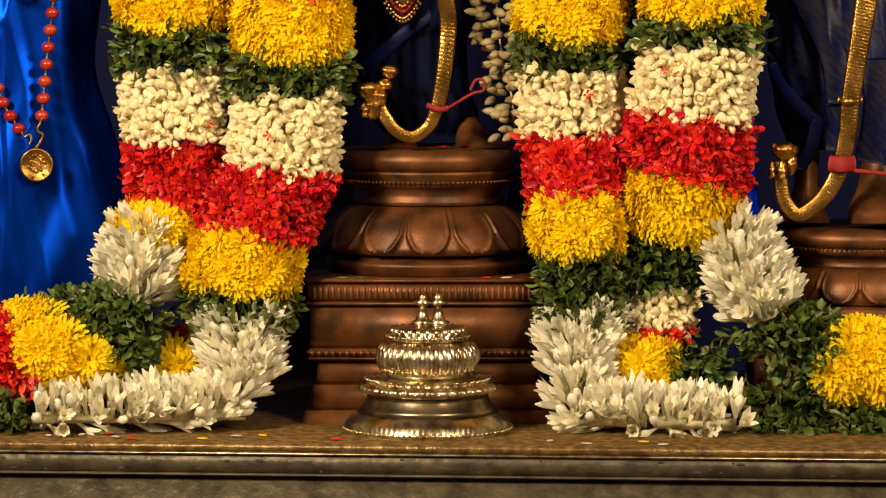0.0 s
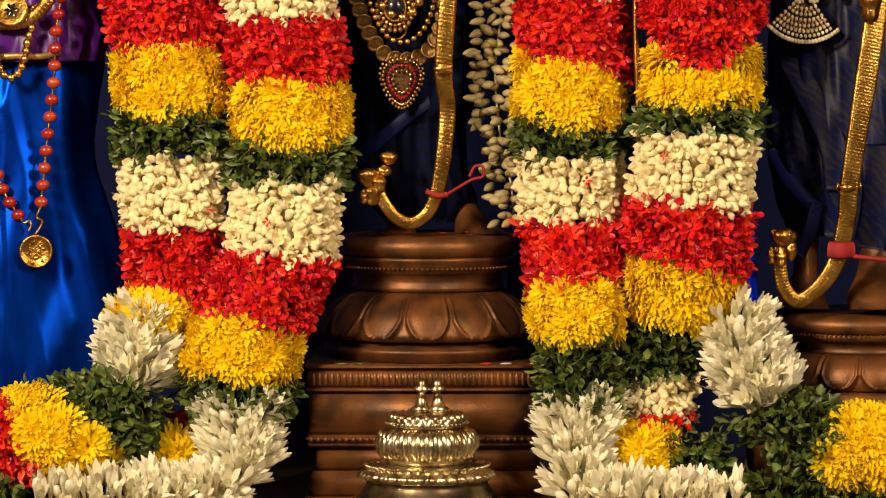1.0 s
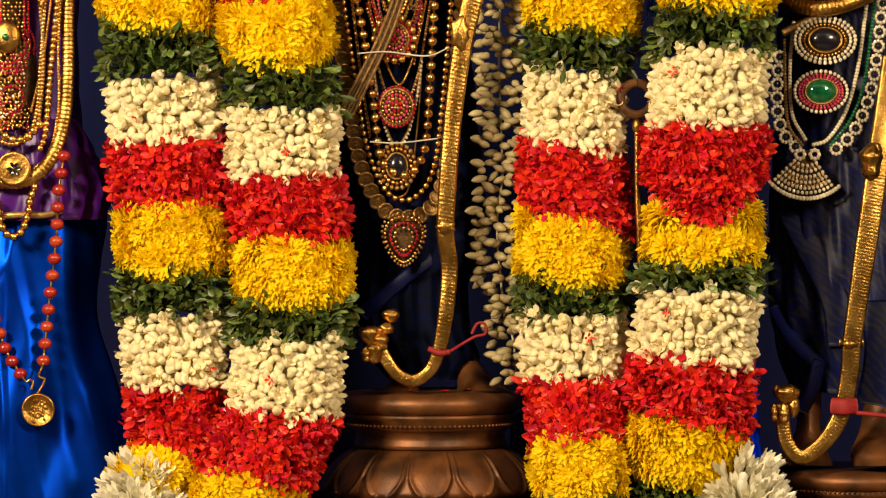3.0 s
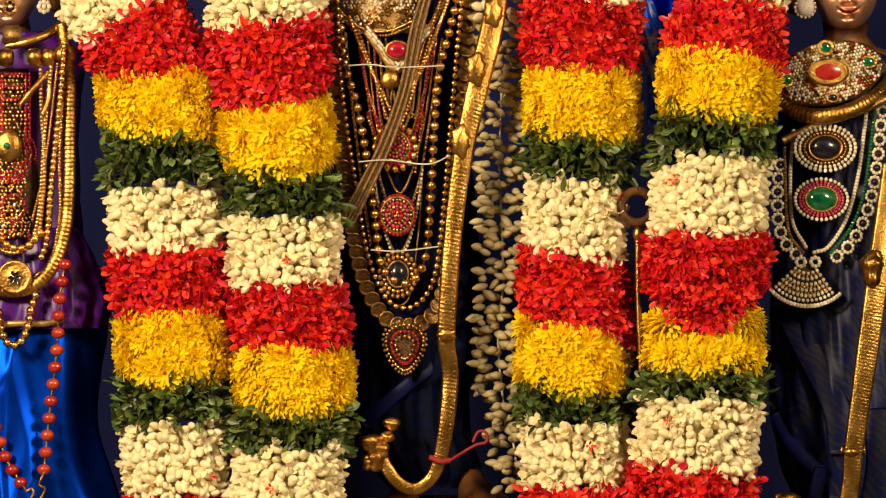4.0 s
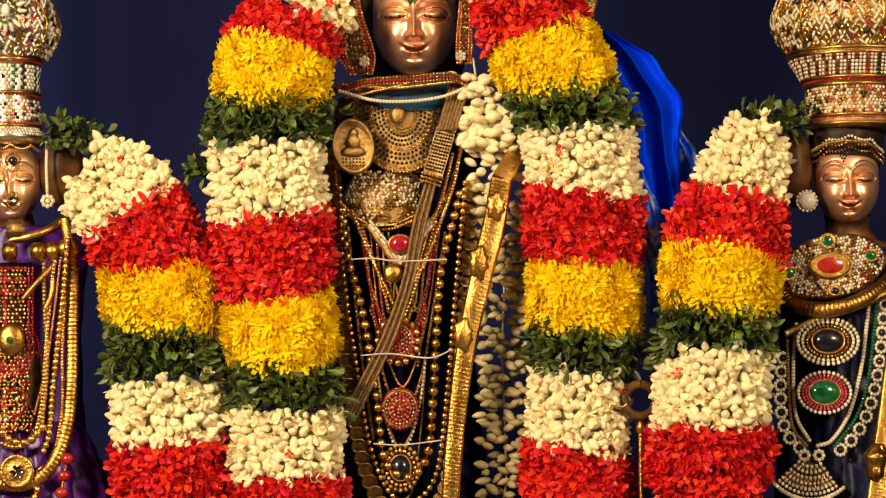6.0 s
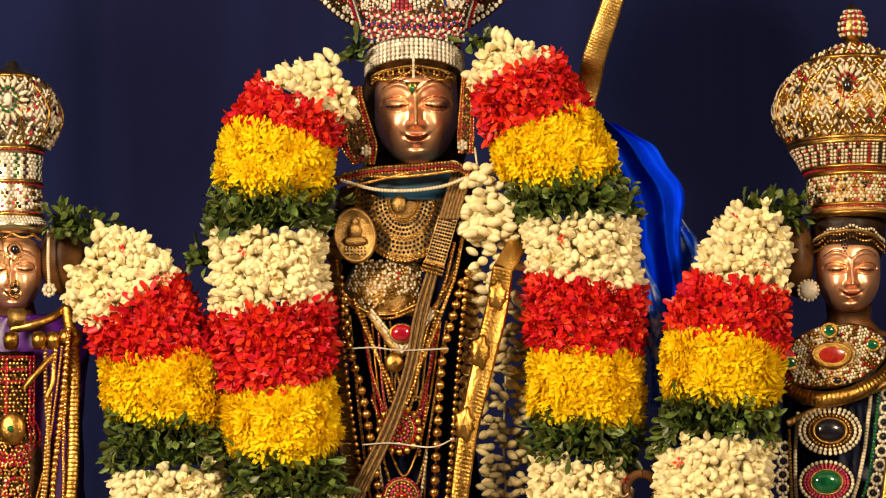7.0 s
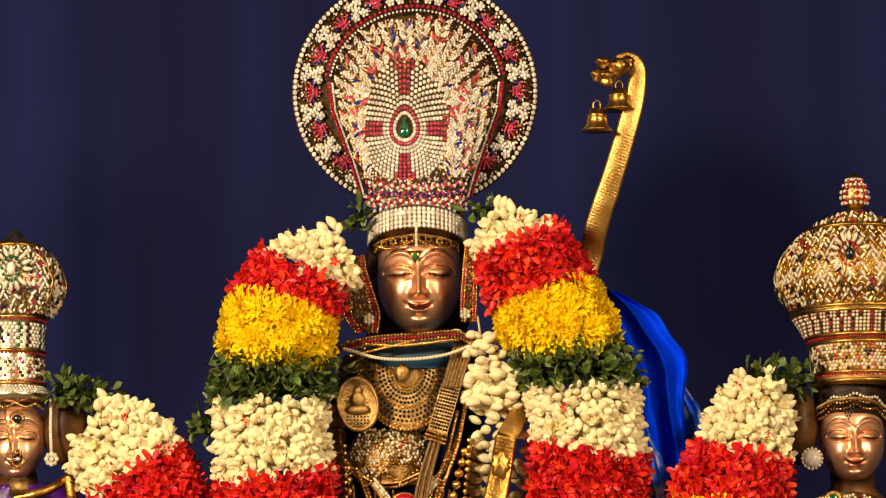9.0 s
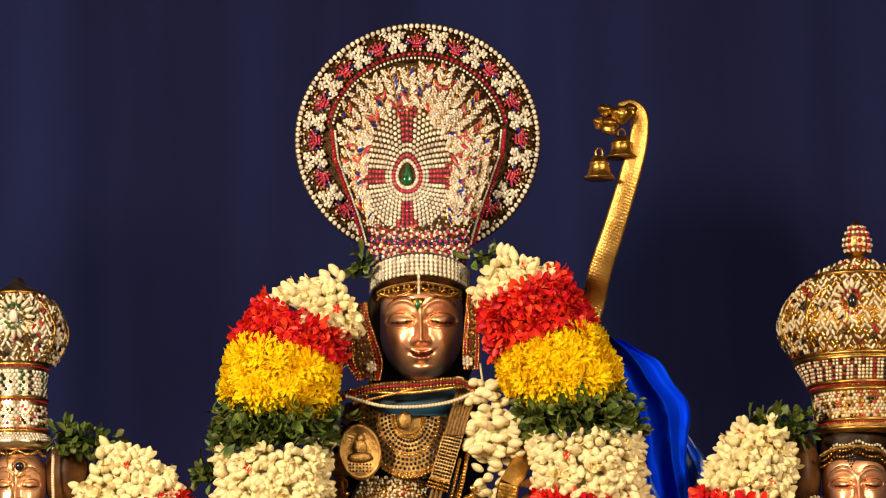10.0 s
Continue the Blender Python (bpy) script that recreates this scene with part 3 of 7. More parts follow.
strand("thick garland of jasmine, red and yellow bands on the central image", [
    (J, -0.1696, 2.3746, -0.1315, 2.2752, 0, 0.02, 0.045),
    (R, -0.2820, 2.3347, -0.1595, 2.2737, 0, -0.02, 0.06),
    (Y, -0.3310, 2.2636, -0.1731, 2.2257, 0, -0.03, 0.07),
    (G, -0.3492, 2.1807, -0.1765, 2.1625, 0, -0.03, 0.07),
    (J, -0.3623, 2.1016, -0.1799, 2.1064, 0, -0.03, 0.07),
    (R, -0.3512, 1.9791, -0.1757, 2.0035, 0, -0.03, 0.07),
    (Y, -0.3345, 1.8632, -0.1719, 1.8934, 0.0168, -0.03, 0.07),
    (G, -0.3236, 1.7721, -0.1639, 1.7610, 0, -0.03, 0.07),
    (J, -0.3212, 1.7048, -0.1515, 1.6996, 0, -0.03, 0.07),
    (R, -0.3213, 1.5999, -0.1553, 1.6015, 0, -0.03, 0.07),
    (Y, -0.3119, 1.5079, -0.1398, 1.5131, 0.0118, -0.03, 0.07),
    (G, -0.3097, 1.4172, -0.1368, 1.4098, 0, -0.03, 0.07),
    (J, -0.3183, 1.3544, -0.1471, 1.3562, 0, -0.04, 0.07),
    (R, -0.3259, 1.2519, -0.1553, 1.2374, 0, -0.05, 0.07),
    (Y, -0.3683, 1.1702, -0.2086, 1.1237, 0, -0.06, 0.065),
    (G, -0.3940, 1.0774, -0.2172, 1.0604, 0, -0.06, 0.06),
    (T, -0.3787, 1.0073, -0.2269, 1.0157, 0, -0.06, 0.05),
    (T, -0.3370, 0.9182, -0.2567, 0.9267, 0, -0.10, 0.05),
    (T, -0.3835, 0.9054, -0.3246, 0.8544, 0, -0.13, 0.04),
    (T, -0.4934, 0.8995, -0.4810, 0.8570, 0, -0.15, 0.035),
    ("", -0.6116, 0.8969, -0.6103, 0.8570, 0, -0.15, 0.03)])
strand("thick garland of jasmine, red and yellow bands beside the gold bow", [
    (J, 0.0363, 2.3344, 0.0735, 2.3990, 0, 0.02, 0.045),
    (R, 0.0430, 2.3171, 0.1627, 2.3716, 0, -0.02, 0.06),
    (Y, 0.0611, 2.2414, 0.2170, 2.2901, 0, 0.01, 0.07),
    (G, 0.0884, 2.1753, 0.2604, 2.1870, 0, 0.01, 0.07),
    (J, 0.1073, 2.1181, 0.2865, 2.1272, 0, 0.01, 0.07),
    (R, 0.1200, 2.0437, 0.2926, 2.0113, 0, 0.01, 0.07),
    (Y, 0.1206, 1.9254, 0.2857, 1.9160, 0, 0.01, 0.07),
    (G, 0.1225, 1.8351, 0.2879, 1.8037, 0, 0.01, 0.07),
    (J, 0.1219, 1.7652, 0.2705, 1.7499, 0, 0.01, 0.07),
    (R, 0.1169, 1.6585, 0.2693, 1.6274, 0, 0.01, 0.07),
    (Y, 0.1106, 1.5565, 0.2758, 1.5113, 0, 0.01, 0.07),
    (G, 0.1076, 1.4533, 0.2628, 1.4333, 0, 0.01, 0.07),
    (J, 0.1074, 1.3920, 0.2727, 1.3963, 0, 0.01, 0.07),
    (R, 0.1137, 1.2987, 0.2768, 1.2952, 0, 0.01, 0.07),
    (Y, 0.1323, 1.1976, 0.2601, 1.2144, 0, -0.04, 0.065),
    (G, 0.1449, 1.1192, 0.2586, 1.1233, 0, -0.05, 0.06),
    (T, 0.1526, 1.0157, 0.2749, 1.0157, 0, -0.06, 0.05),
    (T, 0.1570, 0.9394, 0.2331, 0.9267, 0, -0.10, 0.05),
    (T, 0.1826, 0.8544, 0.2332, 0.8995, 0, -0.14, 0.045),
    (T, 0.3094, 0.8484, 0.3092, 0.8910, 0, -0.16, 0.035),
    ("", 0.4447, 0.8433, 0.4444, 0.8884, 0, -0.16, 0.03)])
strand("thick garland of jasmine, red and yellow bands with heart-shaped red band", [
    (J, 0.4348, 2.1364, 0.4930, 2.1293, 0, 0.04, 0.045),
    (J, 0.3875, 2.0864, 0.5107, 2.0730, 0, 0.02, 0.055),
    (R, 0.3647, 2.0363, 0.5051, 2.0075, 0, 0.0, 0.06),
    (Y, 0.3257, 1.9580, 0.5021, 1.9104, 0, -0.05, 0.065),
    (G, 0.3186, 1.8482, 0.4902, 1.8362, -0.0168, -0.05, 0.065),
    (J, 0.3068, 1.7666, 0.4844, 1.7823, -0.0252, -0.05, 0.065),
    (R, 0.3017, 1.6758, 0.4803, 1.6680, 0, -0.05, 0.065),
    (Y, 0.2971, 1.5960, 0.4752, 1.5960, 0.0860, -0.05, 0.065),
    (G, 0.2966, 1.4751, 0.4746, 1.4710, 0, -0.05, 0.065),
    (J, 0.2838, 1.4315, 0.4743, 1.4257, 0, -0.05, 0.065),
    (R, 0.2775, 1.3351, 0.4619, 1.3092, 0, -0.05, 0.065),
    (Y, 0.2709, 1.2581, 0.4519, 1.2092, 0, -0.05, 0.065),
    (G, 0.2669, 1.1613, 0.4227, 1.1316, 0, 0.0, 0.06),
    (J, 0.2747, 1.0665, 0.3716, 1.0707, 0, 0.0, 0.045),
    (R, 0.2792, 1.0047, 0.3720, 1.0013, 0, -0.02, 0.04),
    (Y, 0.2582, 0.9844, 0.3341, 0.9844, 0, -0.04, 0.05),
    ("", 0.2542, 0.9182, 0.3344, 0.9182, 0, -0.06, 0.05)])
strand("tuberose, leaf and chrysanthemum garland lying on the altar table", [
    (T, 0.3880, 1.1510, 0.4721, 1.1552, 0, -0.03, 0.05),
    (T, 0.3968, 1.0792, 0.4978, 1.0961, 0, -0.05, 0.055),
    (G, 0.4269, 0.9945, 0.5446, 1.0454, 0, -0.07, 0.06),
    (Y, 0.5456, 0.9097, 0.6039, 1.0115, 0, -0.10, 0.07),
    (G, 0.6810, 0.8927, 0.6882, 1.0115, 0, -0.10, 0.07),
    ("", 0.7574, 0.8587, 0.7562, 0.9606, 0, -0.10, 0.06)])

# ---- the domed brass vessel on the table ----
KX, KH = -0.0228, 0.8450
KY = -0.13
vessel = thing("temple_crown_vessel", "domed brass and silver blessing crown with two sandal knobs", "ritual vessel", at=(KX * 0.974, KY, TABLE_Z))
o = Matrix.Translation((KX * 0.974, KY, TABLE_Z))
up = lambda rows: [(r, (776 - y) * 0.000818) for r, y in rows]
part("base", placed(lathe(up([(0.1200, 776), (0.1226, 772), (0.1218, 766), (0.1190, 763), (0.1182, 756), (0.1150, 753), (0.1125, 747), (0.1041, 743), (0.1024, 738)]), 270, amp=lambda i, a: 1 + (0.012 * abs(math.sin(45 * a)) if i in (3, 4) else 0)), o), SILVER, vessel)
DARK_SILVER = material("tarnished_silver", (0.34, 0.27, 0.18), 0.3, 1.0, second=(0.16, 0.12, 0.08), scale=30)
beads_round(vessel, (KX * 0.974, KY, TABLE_Z), 0.1226, 0.0067, 90, 0.0027, SILVER, "base_beading")
beads_round(vessel, (KX * 0.974, KY, TABLE_Z), 0.0940, 0.0621, 70, 0.0029, SILVER, "plate_beading")
beads_round(vessel, (KX * 0.974, KY, TABLE_Z), 0.0596, 0.1394, 48, 0.0025, SILVER, "neck_beading")
part("collar", placed(lathe(up([(0.1041, 739), (0.0974, 730), (0.0890, 716), (0.0873, 708)]), 96), o), DARK_SILVER, vessel, "dark polished collar")
part("fluted_plate", placed(lathe(up([(0.0907, 707), (0.0949, 700), (0.0924, 693), (0.0739, 683), (0.0638, 679)]), 200, amp=lambda i, a: 1 + (0.10 * abs(math.sin(19 * a)) ** 0.7 - 0.03 if 0 < i < 4 else 0)), o), SILVER, vessel)
part("fluted_bulb", placed(lathe(up([(0.0588, 679), (0.0621, 671), (0.0605, 667), (0.0672, 660), (0.0722, 645), (0.0705, 632), (0.0621, 620), (0.0554, 614)]), 200, amp=lambda i, a: 1 + (0.12 * abs(math.sin(17 * a)) ** 0.7 - 0.05 if i > 2 else 0)), o), SILVER, vessel)
part("tooth_ring", placed(lathe(up([(0.0554, 613), (0.0588, 608), (0.0554, 604), (0.0554, 597), (0.0420, 590), (0.0168, 588)]), 160, amp=lambda i, a: 1 + (0.12 * abs(math.sin(13 * a)) ** 0.6 - 0.04 if i > 2 else 0)), o), SILVER, vessel)
def lobes(count, r, z, rx, ry, rz, lean):
    piece = ball(rx, ry, rz, 10, 8)
    return strew(piece, [o @ Matrix.Rotation(2 * math.pi * k / count, 4, "Z") @ Matrix.Translation((0, -r, z)) @ Matrix.Rotation(lean, 4, "X") for k in range(count)])


tagged(part("bulb_flute_work", lobes(34, 0.0665, 0.1085, 0.0060, 0.0085, 0.0205, 0.0), SILVER, vessel), kind="stuff")
tagged(part("plate_flute_work", lobes(38, 0.0790, 0.0715, 0.0062, 0.0040, 0.0165, 1.05), SILVER, vessel), kind="stuff")
tagged(part("ring_flute_work", lobes(24, 0.0500, 0.1455, 0.0062, 0.0070, 0.0085, 0.5), SILVER, vessel), kind="stuff")
for dx, lean in ((-15, -3), (26, 4)):
    k = part("sandal_knob", placed(lathe(up([(0.0143, 592), (0.0143, 586), (0.0168, 582), (0.0101, 577), (0.0067, 565), (0.0050, 553), (0.0126, 549), (0.0143, 546), (0.0067, 541), (0.0067, 535), (0.0034, 529)]), 32),
             o @ Matrix.Translation((dx * 0.00082, 0, 0)) @ Matrix.Rotation(radians(lean * -0.5), 4, "Y")), SILVER, vessel)

# ---- forms for the images, their cloth and jewels ----


def loft(rows, cols=48, folds=0, depth=0.0, twist=0.0, per=4, k=1.0, crease=0.0):
    """A closed soft form through cross lines (left a, h, right a, h, y, thickness), with upright folds."""
    rows = np.array(rows, float)
    line = smooth_line(rows, (len(rows) - 1) * per + 1)
    vs = []
    for i, r in enumerate(line):
        b = Band((*r[:4], 0), (*r[:4], 0), r[4], r[4], r[5])
        for c in range(cols):
            a = 2 * math.pi * c / cols
            w = 1 + depth * (math.sin(folds * a + twist * i) + 0.5 * math.sin(folds * 2.3 * a - 1.7 * twist * i + 1.0)) if folds else 1
            p = b.at(a, 0, k * w)
            if crease:
                n_ = noise.noise(Vector((p.x * 11 + p.z * 2.5, 0, p.z * 0.8))) + 0.8 * (0.5 - abs(noise.noise(Vector((p.x * 9 - p.z * 3.2, 3, p.z * 1.1))))) + 0.12 * (0.5 - abs(noise.noise(Vector((p.x * 26 + p.z * 6, 7, p.z * 2)))))
                p = p + Vector((math.sin(a), -math.cos(a), 0)) * crease * n_
            vs.append(tuple(p))
    fs = grid_faces(len(line), cols, True) + [tuple(range(cols)), tuple(range((len(line) - 1) * cols, len(line) * cols))[::-1]]
    return np.array(vs), fs


def face_grid():
    """Places over a head, with x aside, z up and f to the front, in half widths."""
    nu, nv = 180, 150
    th = np.linspace(0, 2 * np.pi, nu, endpoint=False)
    la = np.linspace(-np.pi / 2 + 0.02, np.pi / 2 - 0.02, nv)
    th, la = np.meshgrid(th, la)
    z = np.sin(la)
    girth = np.where(z > 0, (1 - z ** 5) ** 0.5, np.sqrt(np.clip(1 - np.abs(z) ** 2.6, 0, 1)))
    x, f = np.sin(th) * girth, np.cos(th) * girth
    x = np.sign(x) * np.maximum(np.abs(x), 1e-6) ** 0.9
    return x * (1 - 0.20 * np.clip(-z - 0.05, 0, 1) ** 1.5), z, f


HEAD_FACES = 149 * 180


def brow_line(ax):
    return 0.53 - 1.15 * (ax - 0.46) ** 2


def lid_line(ax):
    return 0.015 + 0.55 * (ax - 0.47) ** 2


def mouth_line(x):
    return -0.605 + 0.9 * x ** 2


def head_piece(a, h, y, w, tall):
    """A calm cast face with lowered lids, arched brows and full lips."""
    X, Z, Yf = face_grid()
    nv, nu = X.shape
    g = lambda v, s: np.exp(-(v / s) ** 2)
    ax = np.abs(X)
    d = np.zeros_like(X)
    ridge = np.where(Z > -0.36, 0.08 + 0.30 * np.clip((0.28 - Z) / 0.64, 0, 1) ** 1.2, 0.38 * g(Z + 0.36, 0.04)) * np.where(Z > 0.25, g(Z - 0.25, 0.12), 1)
    d += ridge * g(X, 0.10)
    d += 0.16 * g(ax - 0.16, 0.07) * g(Z + 0.34, 0.065)
    d -= 0.07 * g(ax - 0.47, 0.30) * g(Z - 0.22, 0.14)
    lid = ((ax - 0.47) / 0.27) ** 2 + ((Z - 0.10 - 0.05 * (ax - 0.42)) / 0.115) ** 2
    d += 0.19 * np.exp(-lid ** 2) - 0.08 * np.exp(-((np.sqrt(lid) - 1.28) / 0.15) ** 2)
    d -= 0.06 * g(Z - lid_line(ax), 0.018) * np.exp(-((ax - 0.47) / 0.24) ** 4)
    d += 0.055 * g(Z - brow_line(ax) + 0.04, 0.035) * np.exp(-((ax - 0.45) / 0.36) ** 4) - 0.04 * g(Z - brow_line(ax) - 0.03, 0.016) * np.exp(-((ax - 0.45) / 0.38) ** 4)
    d += 0.12 * g(X, 0.20) * g(Z - mouth_line(X) - 0.055, 0.04) + 0.12 * g(X, 0.15) * g(Z - mouth_line(X) + 0.065, 0.045) - 0.13 * g(X, 0.25) * g(Z - mouth_line(X), 0.02)
    d -= 0.05 * g(ax - 0.31, 0.06) * g(Z + 0.53, 0.06) + 0.05 * g(X, 0.2) * g(Z + 0.76, 0.035)
    d += 0.13 * g(X, 0.22) * g(Z + 0.88, 0.11) + 0.09 * g(ax - 0.52, 0.25) * g(Z + 0.34, 0.24)
    P = Yf * 0.95 + d * (Yf > 0)
    o = spot(a, h, y)
    vs = np.stack([o.x + X * w, o.y - P * w, o.z + Z * tall], -1).reshape(-1, 3)
    return vs, grid_faces(nv, nu, True)


def mark_face(ob, nose_line=False):
    """Gives the drawn brows, lids and lips of a cast head their own metal tones."""
    X, Z, Yf = face_grid()
    ax = np.abs(X)
    line = (np.abs(Z - brow_line(ax) - 0.03) < 0.013) & (ax > 0.10) & (ax < 0.84)
    line |= (np.abs(Z - lid_line(ax)) < 0.013) & (np.abs(ax - 0.47) < 0.27)
    lid = np.sqrt(((ax - 0.47) / 0.27) ** 2 + ((Z - 0.10 - 0.05 * (ax - 0.42)) / 0.115) ** 2)
    line |= (np.abs(lid - 1.18) < 0.07) & (Z > 0.12)
    line |= (np.abs(Z - mouth_line(X)) < 0.014) & (ax < 0.27)
    lip = (np.abs(Z - mouth_line(X)) < 0.085 * np.sqrt(np.clip(1 - (ax / 0.28) ** 2, 0, 1)))
    kind = np.where(line, 1, np.where(lip, 2, 0))
    if nose_line:
        kind = np.where((ax < 0.022) & (Z > -0.36) & (Z < 0.34), 3, kind)
    kind = np.where(Yf > 0, kind, 0)[:-1].reshape(-1)
    base = len(ob.data.materials)
    for m in (FACE_LINE, FACE_LIP, FACE_GOLD):
        ob.data.materials.append(m)
    for i in np.nonzero(kind)[0]:
        ob.data.polygons[int(i)].material_index = base + int(kind[i]) - 1


def studs(name, places, size, mat, parent, label="", flat=0.6, seg=6):
    """Many small set stones as one mesh."""
    piece = ball(size, size * flat, size, seg, 4)
    name = name[:-1] + "_work" if name.endswith("s") else name
    ob = part(name, strew(piece, [Matrix.Translation(p) for p in places]), mat, parent, label)
    return tagged(ob, kind="stuff")


def chain(name, label, points, count, size, mat, category="necklace", squash=1.0, link=None):
    """Round beads on a hanging line, each bead a part."""
    g = thing(name, label, category, at=points[0])
    me = make_mesh("bead", *ball(size * squash, size, size, 12, 8))
    me.materials.append(mat)
    for p in smooth_line(points, count):
        ob = part("bead", me, mat, g)
        ob.matrix_basis = Matrix.Translation(p)
    part("string", sweep(points, size * 0.22, size * 0.22, max(count * 2, 20), 6), link or DARK_GOLD, g)
    return g


def coin_chain(label, points, count, size, mat, tilt=0.5):
    """Overlapping thin coins along a line."""
    g = thing("coin_necklace", label, "necklace", at=points[0])
    me = make_mesh("coin", *lathe([(size * 0.9, -0.0012), (size, -0.0006), (size, 0.0006), (size * 0.86, 0.0012), (size * 0.8, 0.0006), (size * 0.4, 0.0010), (0.0002, 0.0013)], 20))
    me.materials.append(mat)
    line = smooth_line(points, count)
    for i, p in enumerate(line):
        t = line[min(i + 1, count - 1)] - line[max(i - 1, 0)]
        ob = part("coin", me, mat, g)
        ob.matrix_basis = turned(Vector((0, -1, 0)) + Vector(t).normalized() * tilt, 0, p)
    return g


def oval(a, h, y, rx, rz, n, k=1.0):
    return [spot(a + rx * k * math.sin(2 * math.pi * i / n), h + rz * k * math.cos(2 * math.pi * i / n), y) for i in range(n)]


def jewel(label, a, h, y, rx, rz, stone, rim_mat=GOLD, rings=((1.25, 26, PEARL),), stone_label=""):
    """A set stone: a back plate, a rim, a domed stone and rings of small stones."""
    g = thing("jewelled_pendant", label, "pendant", at=spot(a, h, y))
    k = max(r[0] for r in rings) + 0.12 if rings else 1.25
    o = Matrix.Translation(spot(a, h, y))
    stand_up = Matrix.Rotation(radians(90), 4, "X")
    part("back_plate", placed(lathe([(rx * k, -0.006), (rx * k, -0.002), (rx * k * 0.95, 0.0)], 48), o @ Matrix.Diagonal((1, 1, rz / rx, 1)) @ stand_up), DARK_GOLD, g)
    part("rim", placed(lathe([(rx * 1.02, -0.001), (rx * 1.14, 0.001), (rx * 1.10, 0.005), (rx, 0.005), (rx * 0.98, 0.002)], 48), o @ Matrix.Diagonal((1, 1, rz / rx, 1)) @ stand_up), rim_mat, g)
    part("stone", placed(ball(rx, 0.010, rz, 32, 14), o), stone, g, stone_label)
    for kk, n, mat in rings:
        size = min(math.pi * (rx + rz) / 2 * kk / n * 0.95, 0.008)
        studs("stone_ring", oval(a, h, y - 0.003 - (0.010 * math.sqrt(1 - kk * kk) if kk < 1 else 0), rx, rz, n, kk), size, mat, g)
    return g


# ---- the central image ----
FA, FH = -0.0456, 2.2789
idol = part("bronze_statue", merge(
    head_piece(FA, FH, 0.10, 0.0638, 0.0772),
    loft([(-0.0781, 2.2405, -0.0127, 2.2401, 0.14, 0.03), (-0.0850, 2.1892, -0.0071, 2.1887, 0.13, 0.035), (-0.1613, 2.1684, 0.0418, 2.1671, 0.13, 0.06),
          (-0.1668, 2.1265, 0.0445, 2.1252, 0.14, 0.06), (-0.1505, 1.9821, 0.0098, 1.9811, 0.15, 0.05), (-0.1259, 1.8130, 0.0003, 1.8122, 0.15, 0.05), (-0.1144, 1.5591, 0.0032, 1.5586, 0.15, 0.04)]),
    loft([(-0.0789, 1.3487, -0.0369, 1.3487, 0.14, 0.02), (-0.0831, 1.2983, -0.0412, 1.2983, 0.12, 0.03), (-0.0941, 1.2798, -0.0370, 1.2798, 0.09, 0.05)]),
    loft([(0.0134, 1.3403, 0.0428, 1.3403, 0.14, 0.02), (0.0185, 1.3101, 0.0621, 1.3101, 0.12, 0.03), (0.0185, 1.2798, 0.0974, 1.2798, 0.10, 0.05)])), BRONZE)
# dark bronze feet; neck and body darkened too, the chin's shade put into colour
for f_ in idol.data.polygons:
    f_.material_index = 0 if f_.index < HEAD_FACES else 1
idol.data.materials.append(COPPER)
mark_face(idol, True)
tagged(idol, "polished bronze temple statue with a calm face", "statue")
tagged(part("hair_mass", loft([(-0.1180, 2.3480, 0.0220, 2.3480, 0.15, 0.03), (-0.1300, 2.3000, 0.0330, 2.3000, 0.15, 0.04), (-0.1310, 2.2400, 0.0340, 2.2400, 0.15, 0.04), (-0.1150, 2.1880, 0.0200, 2.1880, 0.15, 0.035)], 48, 9, 0.03, 0.2, 8), DARK_HAIR), "dark brown hair falling behind the cast face", "hair piece")
part_robe = part("silk_robe", loft([
    (-0.1244, 2.1646, 0.0109, 2.1637, 0.13, 0.075), (-0.1711, 2.1181, 0.0461, 2.1167, 0.14, 0.095), (-0.1606, 1.9822, 0.0283, 1.9810, 0.14, 0.09),
    (-0.1441, 1.8975, 0.0193, 1.8965, 0.15, 0.075), (-0.1498, 1.7290, 0.0418, 1.7278, 0.15, 0.085), (-0.1496, 1.5677, 0.0536, 1.5668, 0.15, 0.095),
    (-0.1441, 1.4669, 0.0531, 1.4661, 0.15, 0.095), (-0.1357, 1.4492, 0.0318, 1.4492, 0.15, 0.09), (-0.1292, 1.3780, 0.0352, 1.3738, 0.15, 0.085), (-0.1041, 1.3277, 0.0487, 1.3277, 0.15, 0.08), (-0.0789, 1.2941, 0.0260, 1.2983, 0.15, 0.06)],
    96, 17, 0.05, 0.12, 8), NAVY_SILK)
tagged(part_robe, "dark navy silk robe draped on the statue", "robe")
part("robe_sash", sweep([spot(-0.0117, 1.4826, 0.066), spot(-0.0578, 1.4492, 0.054), spot(-0.0973, 1.4157, 0.062), spot(-0.1208, 1.3948, 0.088)], 0.0109, 0.003, 30, 8, flip=(0, -1, 0)), DEEP_BLUE, None)
tagged(bpy.data.objects["robe_sash"], "deep blue silk sash fold across the dark robe", "sash")

# tall crown with a round studded halo
CA, CH = -0.0502, 2.5725
# cap of dark hair added between the crown and the face
tagged(part("hair_cap", placed(lathe([(0.0663 * (1 - q ** 6) ** 0.5, 0.0772 * q) for q in (0.66, 0.72, 0.8, 0.88, 0.95, 0.99)], 48), Matrix.Translation(spot(FA, FH, 0.10))), HAIR), "dark brown hair cap under the crown", "head wrap")
crown = thing("halo_crown", "tall crown with round halo set with pearls and rubies", "crown", at=spot(CA, CH, 0.16))
RX, RZ = 0.1870, 0.1818


def ring_at(k, deg, y):
    a = radians(deg)
    return spot(CA + RX * k * math.sin(a), CH + RZ * k * math.cos(a), y)


